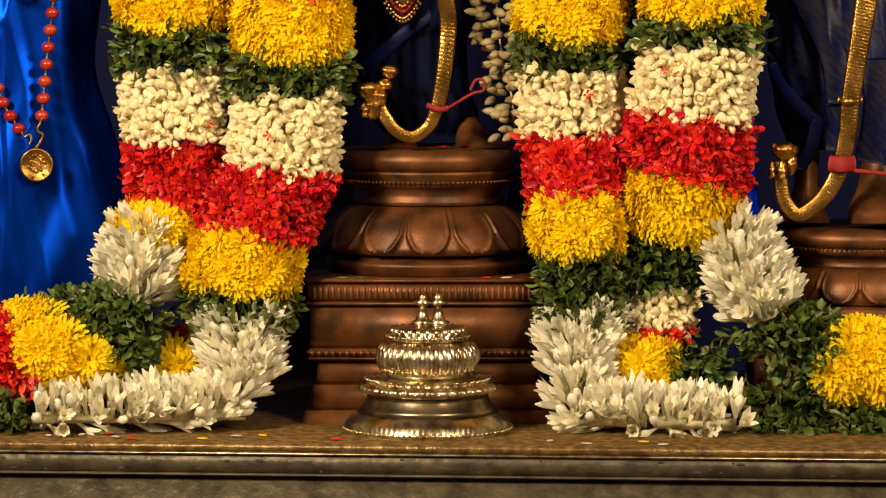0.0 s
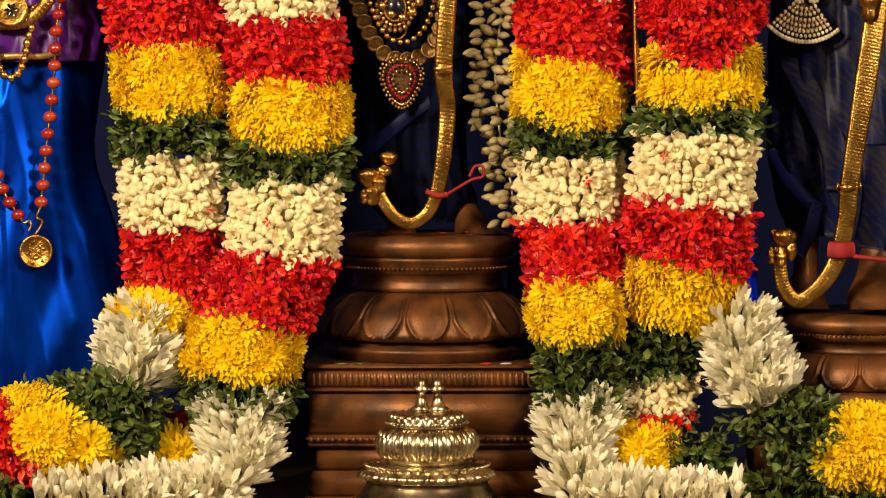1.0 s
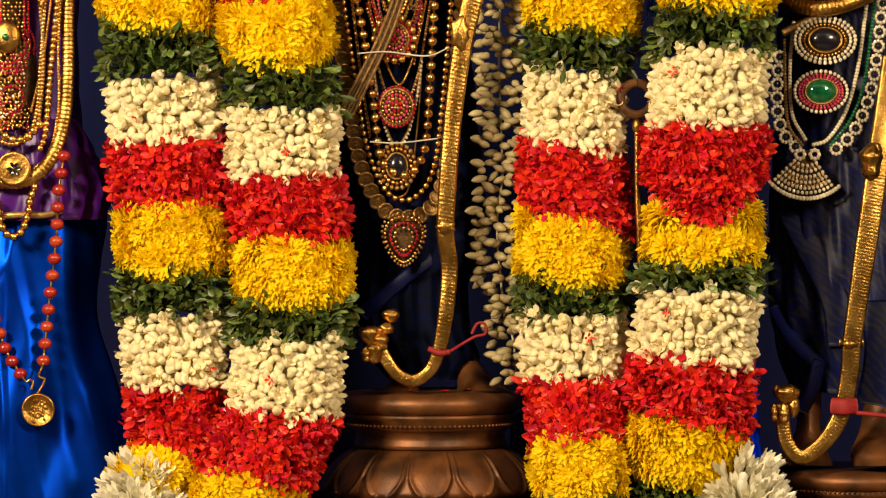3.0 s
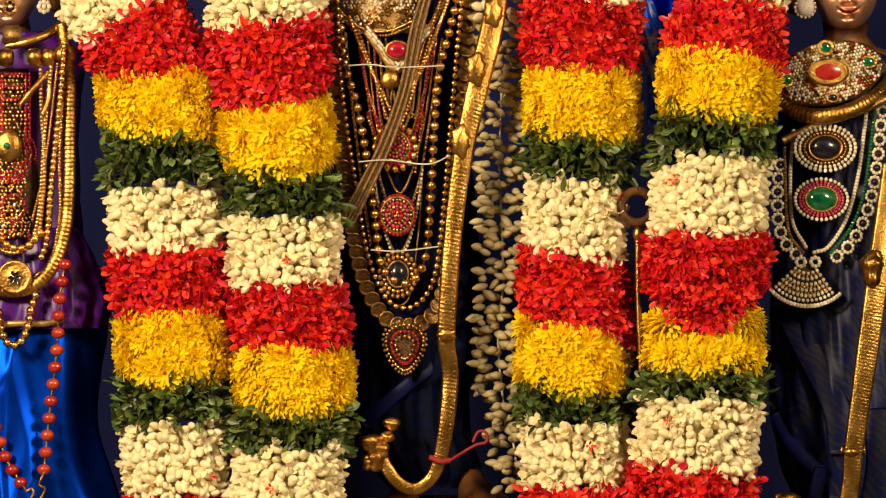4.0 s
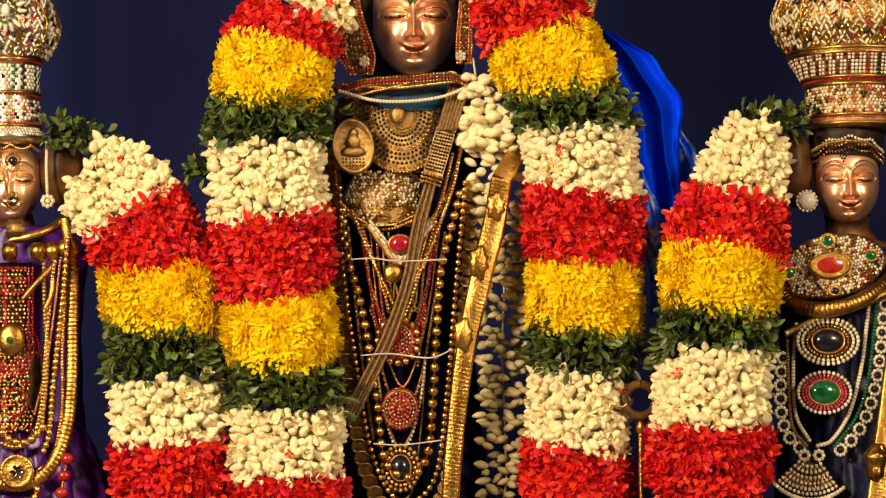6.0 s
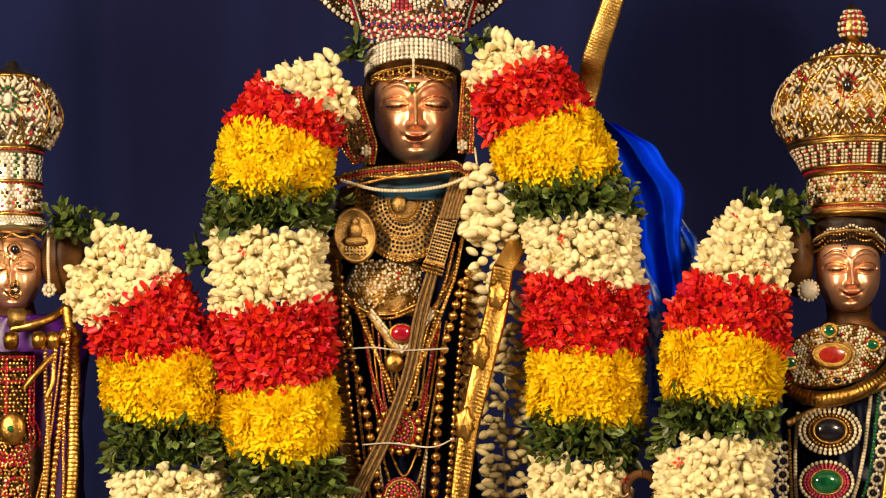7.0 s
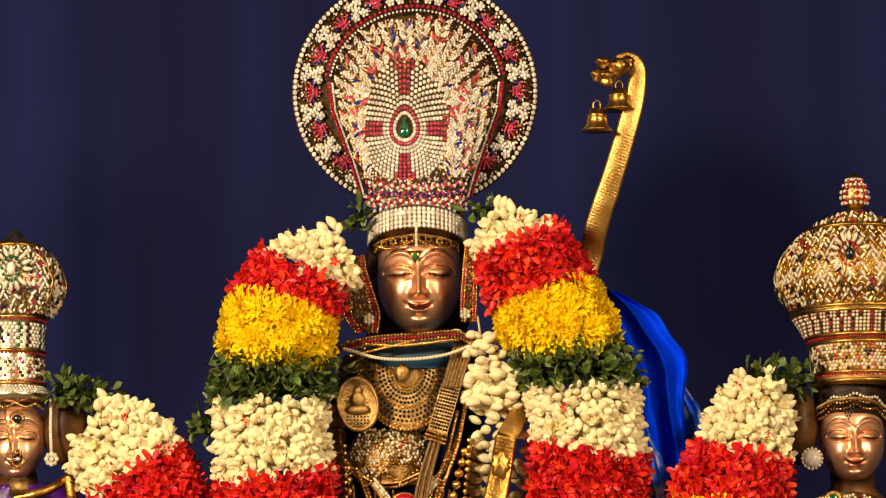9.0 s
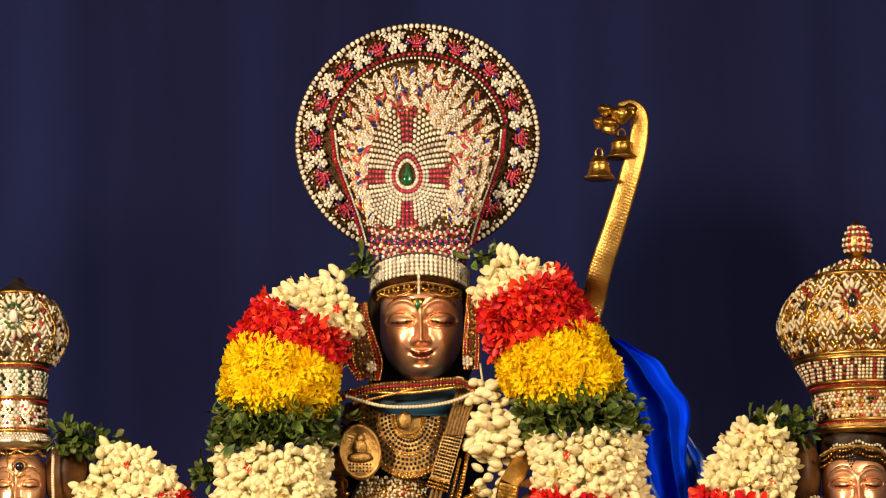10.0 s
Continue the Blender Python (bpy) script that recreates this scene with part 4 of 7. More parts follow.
def disc(k, y, thick, n=96):
    front = [ring_at(k, 360 * i / n, y) for i in range(n)]
    back = [p + Vector((0, thick, 0)) for p in front]
    mid = spot(CA, CH, y)
    vs = front + back + [mid, mid + Vector((0, thick, 0))]
    fs = [(i, (i + 1) % n, n + (i + 1) % n, n + i) for i in range(n)] + [(2 * n, (i + 1) % n, i) for i in range(n)] + [(2 * n + 1, n + i, n + (i + 1) % n) for i in range(n)]
    return np.array([tuple(v) for v in vs]), fs


part("halo_plate", disc(1.0, 0.165, 0.008), DARK_GOLD, crown, "dark gold openwork plate")
studs("rim_pearls", [ring_at(0.975, 360 * i / 132, 0.160) for i in range(132)], 0.0041, DIAMOND, crown)
random.seed(4)
whites, blues, pinks = [], [], []
for k in range(16):
    deg = k * 22.5
    for petal in range(-2, 3):
        for step in range(4):
            pinks.append(ring_at(0.825 + 0.022 * step * math.cos(petal * 0.5), deg + petal * (0.9 + 0.55 * step), 0.158))
    for i in range(-2, 3):
        pinks.append(ring_at(0.80, deg + i * 1.2, 0.158))
    pinks.append(ring_at(0.775, deg, 0.158))
    for side_ in (-1, 1):
        blues.append(ring_at(0.825, deg + side_ * 5.2, 0.158))
    for mid, off in ((0.905, 8.6), (0.845, 10.9), (0.905, 13.6), (0.795, 8.0), (0.795, 13.9)):
        for i in range(5):
            t_ = i * 1.257 + k
            whites.append(ring_at(mid + 0.026 * math.cos(t_), deg + off + 1.75 * math.sin(t_), 0.157))
        whites.append(ring_at(mid, deg + off, 0.155))
grains = [[], []]
for _ in range(1500):
    grains[random.random() < 0.6].append(ring_at(math.sqrt(random.uniform(0.765 ** 2, 0.955 ** 2)), random.uniform(0, 360), 0.162))
studs("halo_grain_work", grains[0], 0.0018, DIAMOND, crown)
studs("halo_gold_work", grains[1], 0.0018, GOLD, crown)
studs("halo_pearls", whites, 0.0031, DIAMOND, crown)
studs("halo_blue_stones", blues, 0.0032, SAPPHIRE, crown)
studs("halo_pink_flowers", pinks, 0.0022, PINK, crown)
# the crown's own front, a barrel that swells towards its top
barrel_rows = []
for px, half, y in ((470, 84, 0.06), (440, 88, 0.06), (420, 92, 0.065), (380, 104, 0.075), (330, 122, 0.085), (280, 140, 0.10), (230, 146, 0.115), (180, 136, 0.13), (140, 112, 0.145), (112, 60, 0.155)):
    barrel_rows.append((half, px, y))
BA, _ = -0.0493, 2.4033
rows = []
for half, px, y in barrel_rows:
    t = (px - 441) / 5955
    hh = EYE + 5 * math.tan(radians(10.238) - math.atan(t))
    rows.append((BA - half * 0.00085, hh, BA + half * 0.00085, hh, y + 0.05, 0.05))
part("crown_body", loft(rows, 64, per=3), DARK_GOLD, crown, "gold body covered in stones")


def barrel(dx, py):
    """A place on the crown's front, dx aside and py on its height scale."""
    r = barrel_rows
    half = np.interp(py, [q[1] for q in r][::-1], [q[0] for q in r][::-1])
    y = np.interp(py, [q[1] for q in r][::-1], [q[2] for q in r][::-1])
    s = max(min(dx / half, 0.985), -0.985)
    hh = EYE + 5 * math.tan(radians(10.238) - math.atan((py - 441) / 5955))
    return spot(BA + dx * 0.00085, hh, y + 0.05 - 0.05 * math.sqrt(1 - s * s) - 0.001)


EC = (-20, 312)
BZ, BW = [q_[1] for q_ in barrel_rows][::-1], [q_[0] for q_ in barrel_rows][::-1]


def edge(side, py, out):
    """A place just outside the crown's outline."""
    half = float(np.interp(py, BZ, BW)) + out
    hh = EYE + 5 * math.tan(radians(10.238) - math.atan((py - 441) / 5955))
    return spot(BA + side * half * 0.00085, hh, 0.150)


studs("inner_red_ring", [ring_at(0.735, d, 0.152) for d in np.linspace(-78, 78, 46)] + [edge(s_, p_, 9) for s_ in (-1, 1) for p_ in np.linspace(232, 432, 34)], 0.0034, RUBY, crown)
studs("inner_pearl_ring", [ring_at(0.70, d, 0.150) for d in np.linspace(-78, 78, 60)] + [edge(s_, p_, 3) for s_ in (-1, 1) for p_ in np.linspace(232, 432, 46)], 0.0022, DIAMOND, crown)
pearl, pink = [], []
for ring in range(3, 14):
    n = 12 + ring * 4
    for i in range(n):
        a = 2 * math.pi * i / n
        rise = 1.27 if math.cos(a) > 0 else 0.92
        dx, py = EC[0] + ring * 6.6 * math.sin(a) * 0.92, EC[1] - ring * 7.4 * math.cos(a) * (1 + (rise - 1) * math.cos(a) ** 2)
        if py > 402:
            continue
        four = min(abs((math.degrees(a) - q + 180) % 360 - 180) for q in (0, 90, 180, 270))
        (pink if ring == 4 or (ring > 6 and four < 12.5) else pearl).append(barrel(dx, py))
studs("front_pearls", pearl, 0.0033, DIAMOND, crown)
studs("front_pink_stones", pink, 0.0031, PINK, crown)
drop = lathe([(0.0004, 0.0190), (0.0034, 0.0110), (0.0072, 0.0010), (0.0086, -0.0060), (0.0070, -0.0115), (0.0030, -0.0140), (0.0004, -0.0142)], 20)
part("emerald_drop", placed((drop[0] * np.array((1, 0.55, 1)), drop[1]), Matrix.Translation(barrel(*EC) - Vector((0, 0.003, 0)))), EMERALD, crown, "dark green drop-shaped stone")
# sprays of stone-filled leaves on gold stems, fanning out round the middle
leaf_rims, leaf_pearls, leaf_red, leaf_blue, leaf_gold = [], [], [], [], []
leaf_rim = ball(0.0046, 0.0010, 0.0118, 10, 8)
leaf_stone = ball(0.0030, 0.0022, 0.0085, 8, 6)
random.seed(17)


def jewel_leaf(x, py, turn_):
    """One leaf whose foot lies at x, py and that points turn_ from upright."""
    mx, my = x + 12 * math.sin(turn_), py - 12 * math.cos(turn_)
    half = float(np.interp(my, BZ, BW)) - 5
    inside = ((mx - EC[0]) / 76) ** 2 + ((my - EC[1]) / (124 if my < EC[1] else 92)) ** 2 < 1
    if abs(mx) > half or inside or my > 398 or my < 118:
        return
    m = Matrix.Translation(barrel(mx, my)) @ Matrix.Rotation(turn_, 4, "Y") @ Matrix.Scale(random.uniform(0.8, 1.05), 4)
    leaf_rims.append(m)
    pick = random.random()
    if pick < 0.74:
        for row in range(-2, 3):
            for col in ((-1, 1) if abs(row) < 2 else (0,)):
                leaf_pearls.append(m @ Vector((col * 0.0021, -0.0012, row * 0.0042)))
    else:
        (leaf_red if pick < 0.88 else leaf_blue).append(m @ Matrix.Translation((0, -0.001, 0)))


def jewel_stem(points, gap=9):
    run = smooth_line([(x, 0, p) for x, p in points], 40)
    walked = 0.0
    for q0, q1 in zip(run, run[1:]):
        x, py = q1[0], q1[2]
        lean = math.atan2(q1[0] - q0[0], q0[2] - q1[2])
        half = float(np.interp(py, BZ, BW)) - 2
        if abs(x) < half and 114 < py < 400:
            leaf_gold.append(barrel(x, py))
        walked += math.hypot(q1[0] - q0[0], q1[2] - q0[2])
        if walked > gap:
            walked = 0.0
            for s_ in (-1, 1):
                jewel_leaf(x, py, lean + s_ * random.uniform(0.5, 0.8))


for deg in range(-104, 105, 13):
    c_, s_ = math.cos(radians(deg)), math.sin(radians(deg))
    jewel_stem([(EC[0] + 66 * s_, EC[1] - 100 * c_), (EC[0] + 110 * s_ + 4 * c_, EC[1] - 150 * c_), (EC[0] + 165 * s_, EC[1] - 205 * c_ - 8 * abs(s_))])
for foot_, top_ in ((60, 74), (72, 90), (84, 108), (-90, -104), (-84, -118)):
    jewel_stem([(foot_, 408), ((foot_ + top_) / 2, 360), (top_, 300), (top_ + 8, 250)], 8)
fills = [[], [], [], []]
for _ in range(2600):
    py = random.uniform(116, 464)
    half = float(np.interp(py, BZ, BW)) - 2
    x = random.uniform(-half, half)
    if ((x - EC[0]) / 74) ** 2 + ((py - EC[1]) / (118 if py < EC[1] else 88)) ** 2 > 1:
        fills[random.choices(range(4), (11, 6, 4, 1.5))[0]].append(barrel(x, py) + Vector((0, 0.0008, 0)))
for pts_, mat_ in zip(fills, (DIAMOND, GOLD, PINK, SAPPHIRE)):
    studs("crown_grain_work", pts_, 0.0019, mat_, crown)
tagged(part("leaf_rim_work", strew(leaf_rim, leaf_rims), GOLD, crown), kind="stuff")
studs("leaf_sprays", leaf_pearls, 0.0022, DIAMOND, crown)
studs("leaf_gold_grains", leaf_gold, 0.0017, GOLD, crown)
tagged(part("leaf_red_work", strew(leaf_stone, leaf_red), PINK, crown), kind="stuff")
tagged(part("leaf_blue_work", strew(leaf_stone, leaf_blue), SAPPHIRE, crown), kind="stuff")
for py, mats in ((428, ("SAP", "PINK")), (414, ("PINK", "PEARL")), (440, ("PEARL", "PINK")), (450, ("PINK", "PEARL")), (458, ("SAP", "PEARL"))):
    for which, mat in (("PINK", PINK), ("PEARL", DIAMOND), ("SAP", SAPPHIRE)):
        spots = [barrel(-88 + i * 176 / 35, py + 4 * ((i // 2) % 2) - 0.0010 * (-88 + i * 176 / 35) ** 2) for i in range(36) if (mats[i % 2] == which)]
        if spots:
            studs("lower_band_stones", spots, 0.0032, mat, crown)
# brow band, seen from below as an arch
band_c = spot(-0.0478, 2.3643, 0.10)


def arched(piece):
    """Lets the sides of a turned band drop below its front."""
    v, f = piece
    v = np.array(v)
    v[:, 2] -= 0.0185 * (1 + v[:, 1] / 0.0739)
    return v, f


part("brow_band", placed(arched(lathe([(0.0705, -0.0050), (0.0739, -0.0067), (0.0739, 0.0202), (0.0705, 0.0235), (0.0672, 0.0202)], 64)), Matrix.Translation(band_c)), SILVER, crown)
for row in range(5):
    studs("brow_pearls", [band_c + Vector((0.0747 * math.sin(x), -0.0747 * math.cos(x), row * 0.0064 - 0.0101 - 0.0185 * (1 - math.cos(x)))) for x in np.linspace(-1.5, 1.5, 32)], 0.0037, DIAMOND, crown)
part("brow_edge", placed(arched(lathe([(0.0722, -0.0134), (0.0756, -0.0134), (0.0756, -0.0076), (0.0722, -0.0076)], 64)), Matrix.Translation(band_c)), SILVER, crown, "pale silver lower rim")
forehead = thing("forehead_ornament", "gold forehead fringe of little flowers and a gem drop", "jewel", at=spot(-0.0495, 2.3522, 0.03))
studs("fringe_flowers", [spot(-0.0496, 2.3479, 0.02) + Vector((0.0672 * math.sin(x), 0.080 - 0.0697 * math.cos(x), -0.0101 * abs(math.sin(x * 3)) - 0.0050 * abs(x))) for x in np.linspace(-1.25, 1.25, 40)], 0.0027, GOLD_BEAD, forehead)
studs("fringe_rosettes", [spot(-0.0496, 2.3496, 0.02) + Vector((0.0672 * math.sin(x) + 0.0042 * math.sin(k), 0.080 - 0.0705 * math.cos(x), -0.0076 * abs(x) + 0.0042 * math.cos(k))) for x in np.linspace(-1.1, 1.1, 9) for k in np.linspace(0, 6.28, 7)[:-1]], 0.0022, GOLD, forehead)
studs("fringe_band", [spot(-0.0495, 2.3548, 0.02) + Vector((0.0672 * math.sin(x), 0.080 - 0.0705 * math.cos(x), -0.0067 * abs(x))) for x in np.linspace(-1.3, 1.3, 60)], 0.0022, DULL_GOLD, forehead)
studs("centre_drop", [spot(-0.0495, 2.3695, 0.005) - Vector((0, 0, i * 0.0042)) for i in range(9)], 0.0027, PEARL, forehead)
part("brow_mark", placed(lathe([(0.0134, -0.001), (0.0134, 0.001), (0.0025, 0.003)], 3), Matrix.Translation(spot(-0.0514, 2.3212, 0.012)) @ Matrix.Rotation(radians(90), 4, "X") @ Matrix.Rotation(radians(0), 4, "Z")), GOLD, forehead, "small gold triangle")
part("brow_gem", placed(ball(0.0042, 0.0034, 0.0059, 10, 8), Matrix.Translation(spot(-0.0514, 2.3186, 0.008))), EMERALD, forehead)


def ear_jewel(label, rows_, y, flower):
    """A flat openwork ear ornament edged with small red stones."""
    e = thing("ear_ornament", label, "earring", at=spot(*rows_[0][:2], y))
    part("plate", loft([(*r[:4], y, 0.008) for r in rows_], 24), DARK_GOLD, e)
    for r_index, mat in ((0, GOLD_BEAD), (1, RUBY), (2, GOLD_BEAD)):
        pts = []
        line = smooth_line(np.array([r[:4] for r in rows_]), 26)
        for r in line:
            k = 0.97 - 0.2 * r_index
            ca, cw = (r[0] + r[2]) / 2, (r[2] - r[0]) / 2
            ch = (r[1] + r[3]) / 2
            for s in (-1, 1):
                pts.append(spot(ca + s * cw * k, ch, y - 0.008))
        studs("edge_stones", pts, 0.0025, mat, e)
    fill = []
    for r in smooth_line(np.array([r[:4] for r in rows_]), 20):
        for s in np.linspace(-0.7, 0.7, 7):
            fill.append(spot((r[0] + r[2]) / 2 + s * (r[2] - r[0]) / 2, (r[1] + r[3]) / 2 + random.uniform(-1, 1) * 0.0025, y - 0.008))
    random.shuffle(fill)
    studs("gold_scrolls", fill[::2], 0.0020, GOLD, e)
    studs("red_scrolls", fill[1::4], 0.0020, RUBY, e)
    if flower:
        fa, fh = flower
        studs("diamond_flower", [spot(fa + 0.0059 * math.sin(i), fh + 0.0059 * math.cos(i), y - 0.012) for i in np.linspace(0, 2 * math.pi, 7)[:6]] + [spot(fa, fh, y - 0.012)], 0.0035, PEARL, e)
    return e


ear_jewel("gold openwork ear ornament with red stones", [(-0.1458, 2.3201, -0.1288, 2.3199), (-0.1561, 2.2969, -0.1255, 2.3010), (-0.1595, 2.2668, -0.1153, 2.2665), (-0.1595, 2.2325, -0.1052, 2.2321), (-0.1426, 2.2050, -0.1087, 2.2048)], 0.05, (-0.1214, 2.2237))
ear_jewel("gold openwork ear ornament half hidden by flowers", [(0.0244, 2.3345, 0.0363, 2.3344), (0.0207, 2.2914, 0.0411, 2.2956), (0.0170, 2.2485, 0.0408, 2.2483), (0.0185, 2.2211, 0.0389, 2.2209)], 0.05, (0.0237, 2.2313))

# collar chains and breastplate
part("neck_cloth", loft([(-0.1243, 2.1944, 0.0111, 2.1936, 0.09, 0.05), (-0.1371, 2.1689, 0.0211, 2.1679, 0.085, 0.06), (-0.1160, 2.1501, 0.0024, 2.1493, 0.085, 0.05)], 40), TEAL)
tagged(bpy.data.objects["neck_cloth"], "teal blue cloth under the collar chains", "cloth")
for pts, n, size, mat, lab in (
        ([spot(-0.1582, 2.1793, 0.02), spot(-0.1075, 2.1653, 0.0), spot(-0.0568, 2.1633, 0.0), spot(-0.0060, 2.1698, 0.0), spot(0.0347, 2.1849, 0.02)], 44, 0.0029, PEARL, "short string of white seed pearls at the collar"),
        ([spot(-0.1531, 2.1895, 0.02), spot(-0.0820, 2.1839, 0.0), spot(-0.0228, 2.1887, 0.0), spot(0.0365, 2.1968, 0.02)], 46, 0.0030, GOLD_BEAD, "short gold bead string close round the neck"),
        ([spot(-0.1481, 2.1690, 0.02), spot(-0.0905, 2.1823, 0.0), spot(-0.0397, 2.1939, 0.0), spot(0.0111, 2.1970, 0.02)], 40, 0.0027, GOLD_BEAD, "gold bead string crossing the collar")):
    chain("bead_necklace", lab, pts, n, size, mat)
scarf_line = [spot(-0.1666, 2.1793, 0.03), spot(-0.1158, 2.1927, 0.01), spot(-0.0481, 2.1973, 0.0), spot(0.0111, 2.2004, 0.01), spot(0.0431, 2.1814, 0.03)]
scarf = part("neck_scarf", sweep(scarf_line, 0.0059, 0.0059, 120, 12, bump=lambda q, a: 0.15 * math.sin(95 * q + 3 * a)), DARK_GOLD)
for drop, size, mat in ((4, 0.0027, GOLD), (-2, 0.0024, RUBY), (-7, 0.0025, GOLD)):
    studs("scarf_bead_work", [Vector(p) + Vector((0, -0.0059 + abs(drop) * 0.0003, drop * 0.00084)) for p in smooth_line(scarf_line, 46)], size, mat, scarf, flat=0.9)
tagged(bpy.data.objects["neck_scarf"], "twisted gold-brown cord scarf round the neck", "scarf")

plate = thing("breastplate", "fan-shaped gold breastplate pierced with dark holes", "necklace", at=spot(-0.0695, 2.1515, 0.03))
PA, PH = -0.0653, 2.1480
fan_rows = []


def fan(k, deg):
    a = radians(deg)
    return spot(PA + 0.0739 * k * math.sin(a), PH - 0.0924 * k * math.cos(a), 0.040 - 0.022 * math.cos(a) * k + 0.02 * k * k * math.sin(a) ** 2)


fv = [fan(k, d) for k in np.linspace(0.02, 1, 10) for d in np.linspace(-128, 128, 40)]
fback = [v + Vector((0, 0.006, 0)) for v in fv]
nf = len(fv)
ff = grid_faces(10, 40, False)
part("fan_plate", (np.array([tuple(v) for v in fv + fback]), ff + [tuple(i + nf for i in f[::-1]) for f in ff]), DULL_GOLD, plate)
holes, gold_d = [], []
for k in np.linspace(0.40, 0.92, 8):
    n = int(12 + 30 * k)
    for i in range(n):
        d = -112 + 224 * (i + 0.5 * (round(k * 13) % 2)) / n
        (holes if round(k * 13.5) % 4 else gold_d).append(fan(k, d) - Vector((0, 0.001, 0)))
studs("dark_settings", holes, 0.0025, DARK_STONE, plate)
studs("gold_settings", gold_d + [fan(0.985, d) - Vector((0, 0.001, 0)) for d in np.linspace(-116, 116, 54)], 0.0027, GOLD_BEAD, plate)
studs("inner_gold_rays", [fan(0.34, d) - Vector((0, 0.002, 0)) for d in np.linspace(-95, 95, 22)] + [fan(0.28, d) - Vector((0, 0.002, 0)) for d in np.linspace(-95, 95, 22)], 0.0025, GOLD, plate)
part("centre_boss", placed(ball(0.0109, 0.0050, 0.0143, 20, 10), Matrix.Translation(spot(-0.0712, 2.1430, 0.024))), DULL_GOLD, plate, "domed gold boss")

belt = thing("pearl_breast_ornament", "broad pearl-encrusted breast ornament with gold edging", "necklace", at=spot(-0.0828, 2.0241, 0.03))
part("ground", loft([(-0.1350, 2.0567, -0.0362, 2.0560, 0.07, 0.035), (-0.1503, 2.0313, -0.0338, 2.0306, 0.07, 0.04), (-0.1588, 1.9991, -0.0407, 1.9984, 0.07, 0.04), (-0.1252, 1.9803, -0.0451, 1.9730, 0.07, 0.035)], 40), DULL_GOLD, belt)
random.seed(9)
LA, LH = -0.1586, 2.0585


def belt_spot(px, py):
    s = max(min((px - 678) / 74, 0.97), -0.97)
    px, py = px + random.uniform(-1.8, 1.8), py + random.uniform(-1.8, 1.8)
    return spot(LA + (px - 600) * 0.00084, LH - (py - 230) * 0.00084, 0.07 - 0.042 * math.sqrt(1 - s * s))


white, golds, reds = [], [], []
for r in range(16):
    for c in range(26):
        px, py = 606 + c * 5.6 + (r % 2) * 2.8, 232 + r * 5.4
        lower = 306 + 14 * math.sin((px - 606) / 22)
        left = 628 - max(0, min(py - 232, 60)) * 0.42
        if px < left or py > lower or px > 748:
            continue
        if abs(py - 296 - (px - 670) * 0.02) < 4 or (px + py * 0.7) % 44 < 6 or random.random() < 0.3:
            golds.append(belt_spot(px, py))
        elif abs(px - 703) < 3 and 250 < py < 275:
            reds.append(belt_spot(px, py))
        else:
            white.append(belt_spot(px, py))
studs("pearls", white, 0.0025, PEARL, belt)
studs("gold_grains", golds, 0.0026, GOLD, belt)
studs("red_grains", reds, 0.0025, RUBY, belt)
studs("gold_fringe", [belt_spot(622 + i * 3.6, 312 + 10 * math.sin(i * 0.35) + 6 * (i % 2)) for i in range(34)], 0.0030, GOLD, belt)

# oval medallion on the shoulder
MA, MH = -0.1382, 2.0957
med = thing("oval_medallion", "oval embossed gold medallion with a raised rim", "medallion", at=spot(MA, MH, 0.0))
o = Matrix.Translation(spot(MA, MH, -0.005)) @ Matrix.Rotation(radians(-8), 4, "Y") @ Matrix.Diagonal((0.76, 1, 1, 1)) @ Matrix.Rotation(radians(90), 4, "X")
part("disc", placed(lathe([(0.0386, -0.004), (0.0420, -0.002), (0.0428, 0.002), (0.0403, 0.005), (0.0369, 0.005), (0.0353, 0.002), (0.0168, 0.003), (0.0003, 0.004)], 64), o), DULL_GOLD, med)
part("relief", merge(placed(ball(0.0109, 0.0050, 0.0126, 14, 8), Matrix.Translation(spot(MA, MH + 0.0067, -0.010))), placed(ball(0.0185, 0.0050, 0.0084, 14, 8), Matrix.Translation(spot(MA, MH - 0.0076, -0.010))), placed(ball(0.0067, 0.0042, 0.0067, 12, 8), Matrix.Translation(spot(MA, MH + 0.0210, -0.010)))), DULL_GOLD, med, "worn raised figure-like relief")
studs("dimples", [spot(MA + (i % 7 - 3) * 0.0050, MH - 0.0185 - (i // 7) * 0.0050, -0.009) for i in range(21)], 0.0015, DARK_STONE, med)

# perforated panel and the bundle of cords
panel = thing("tassel_panel", "pierced gold panel with a fringe on a shoulder cord", "ornament", at=spot(-0.0082, 2.0873, 0.0))
c = [(-0.0130, 2.1256), (0.0157, 2.1186), (-0.0050, 2.0491), (-0.0337, 2.0577)]


def on_panel(u, v):
    p = [(c[0][k] * (1 - u) + c[1][k] * u) * (1 - v) + (c[3][k] * (1 - u) + c[2][k] * u) * v for k in (0, 1)]
    return spot(*p, 0.0)


pv = [on_panel(u, v) + Vector((0, dy, 0)) for dy in (0, 0.006) for v in (0, 0.5, 1) for u in (0, 0.5, 1)]
part("panel_plate", (np.array([tuple(v) for v in pv]), grid_faces(3, 3, False) + [tuple(i + 9 for i in f[::-1]) for f in grid_faces(3, 3, False)] + [(0, 9, 10, 1), (1, 10, 11, 2), (2, 11, 14, 5), (5, 14, 17, 8), (8, 17, 16, 7), (7, 16, 15, 6), (6, 15, 12, 3), (3, 12, 9, 0)], False), DULL_GOLD, panel)
studs("piercings", [on_panel(0.1 + 0.8 * i / 6, 0.06 + 0.86 * j / 12) - Vector((0, 0.001, 0)) for i in range(7) for j in range(13)], 0.0019, DARK_STONE, panel)
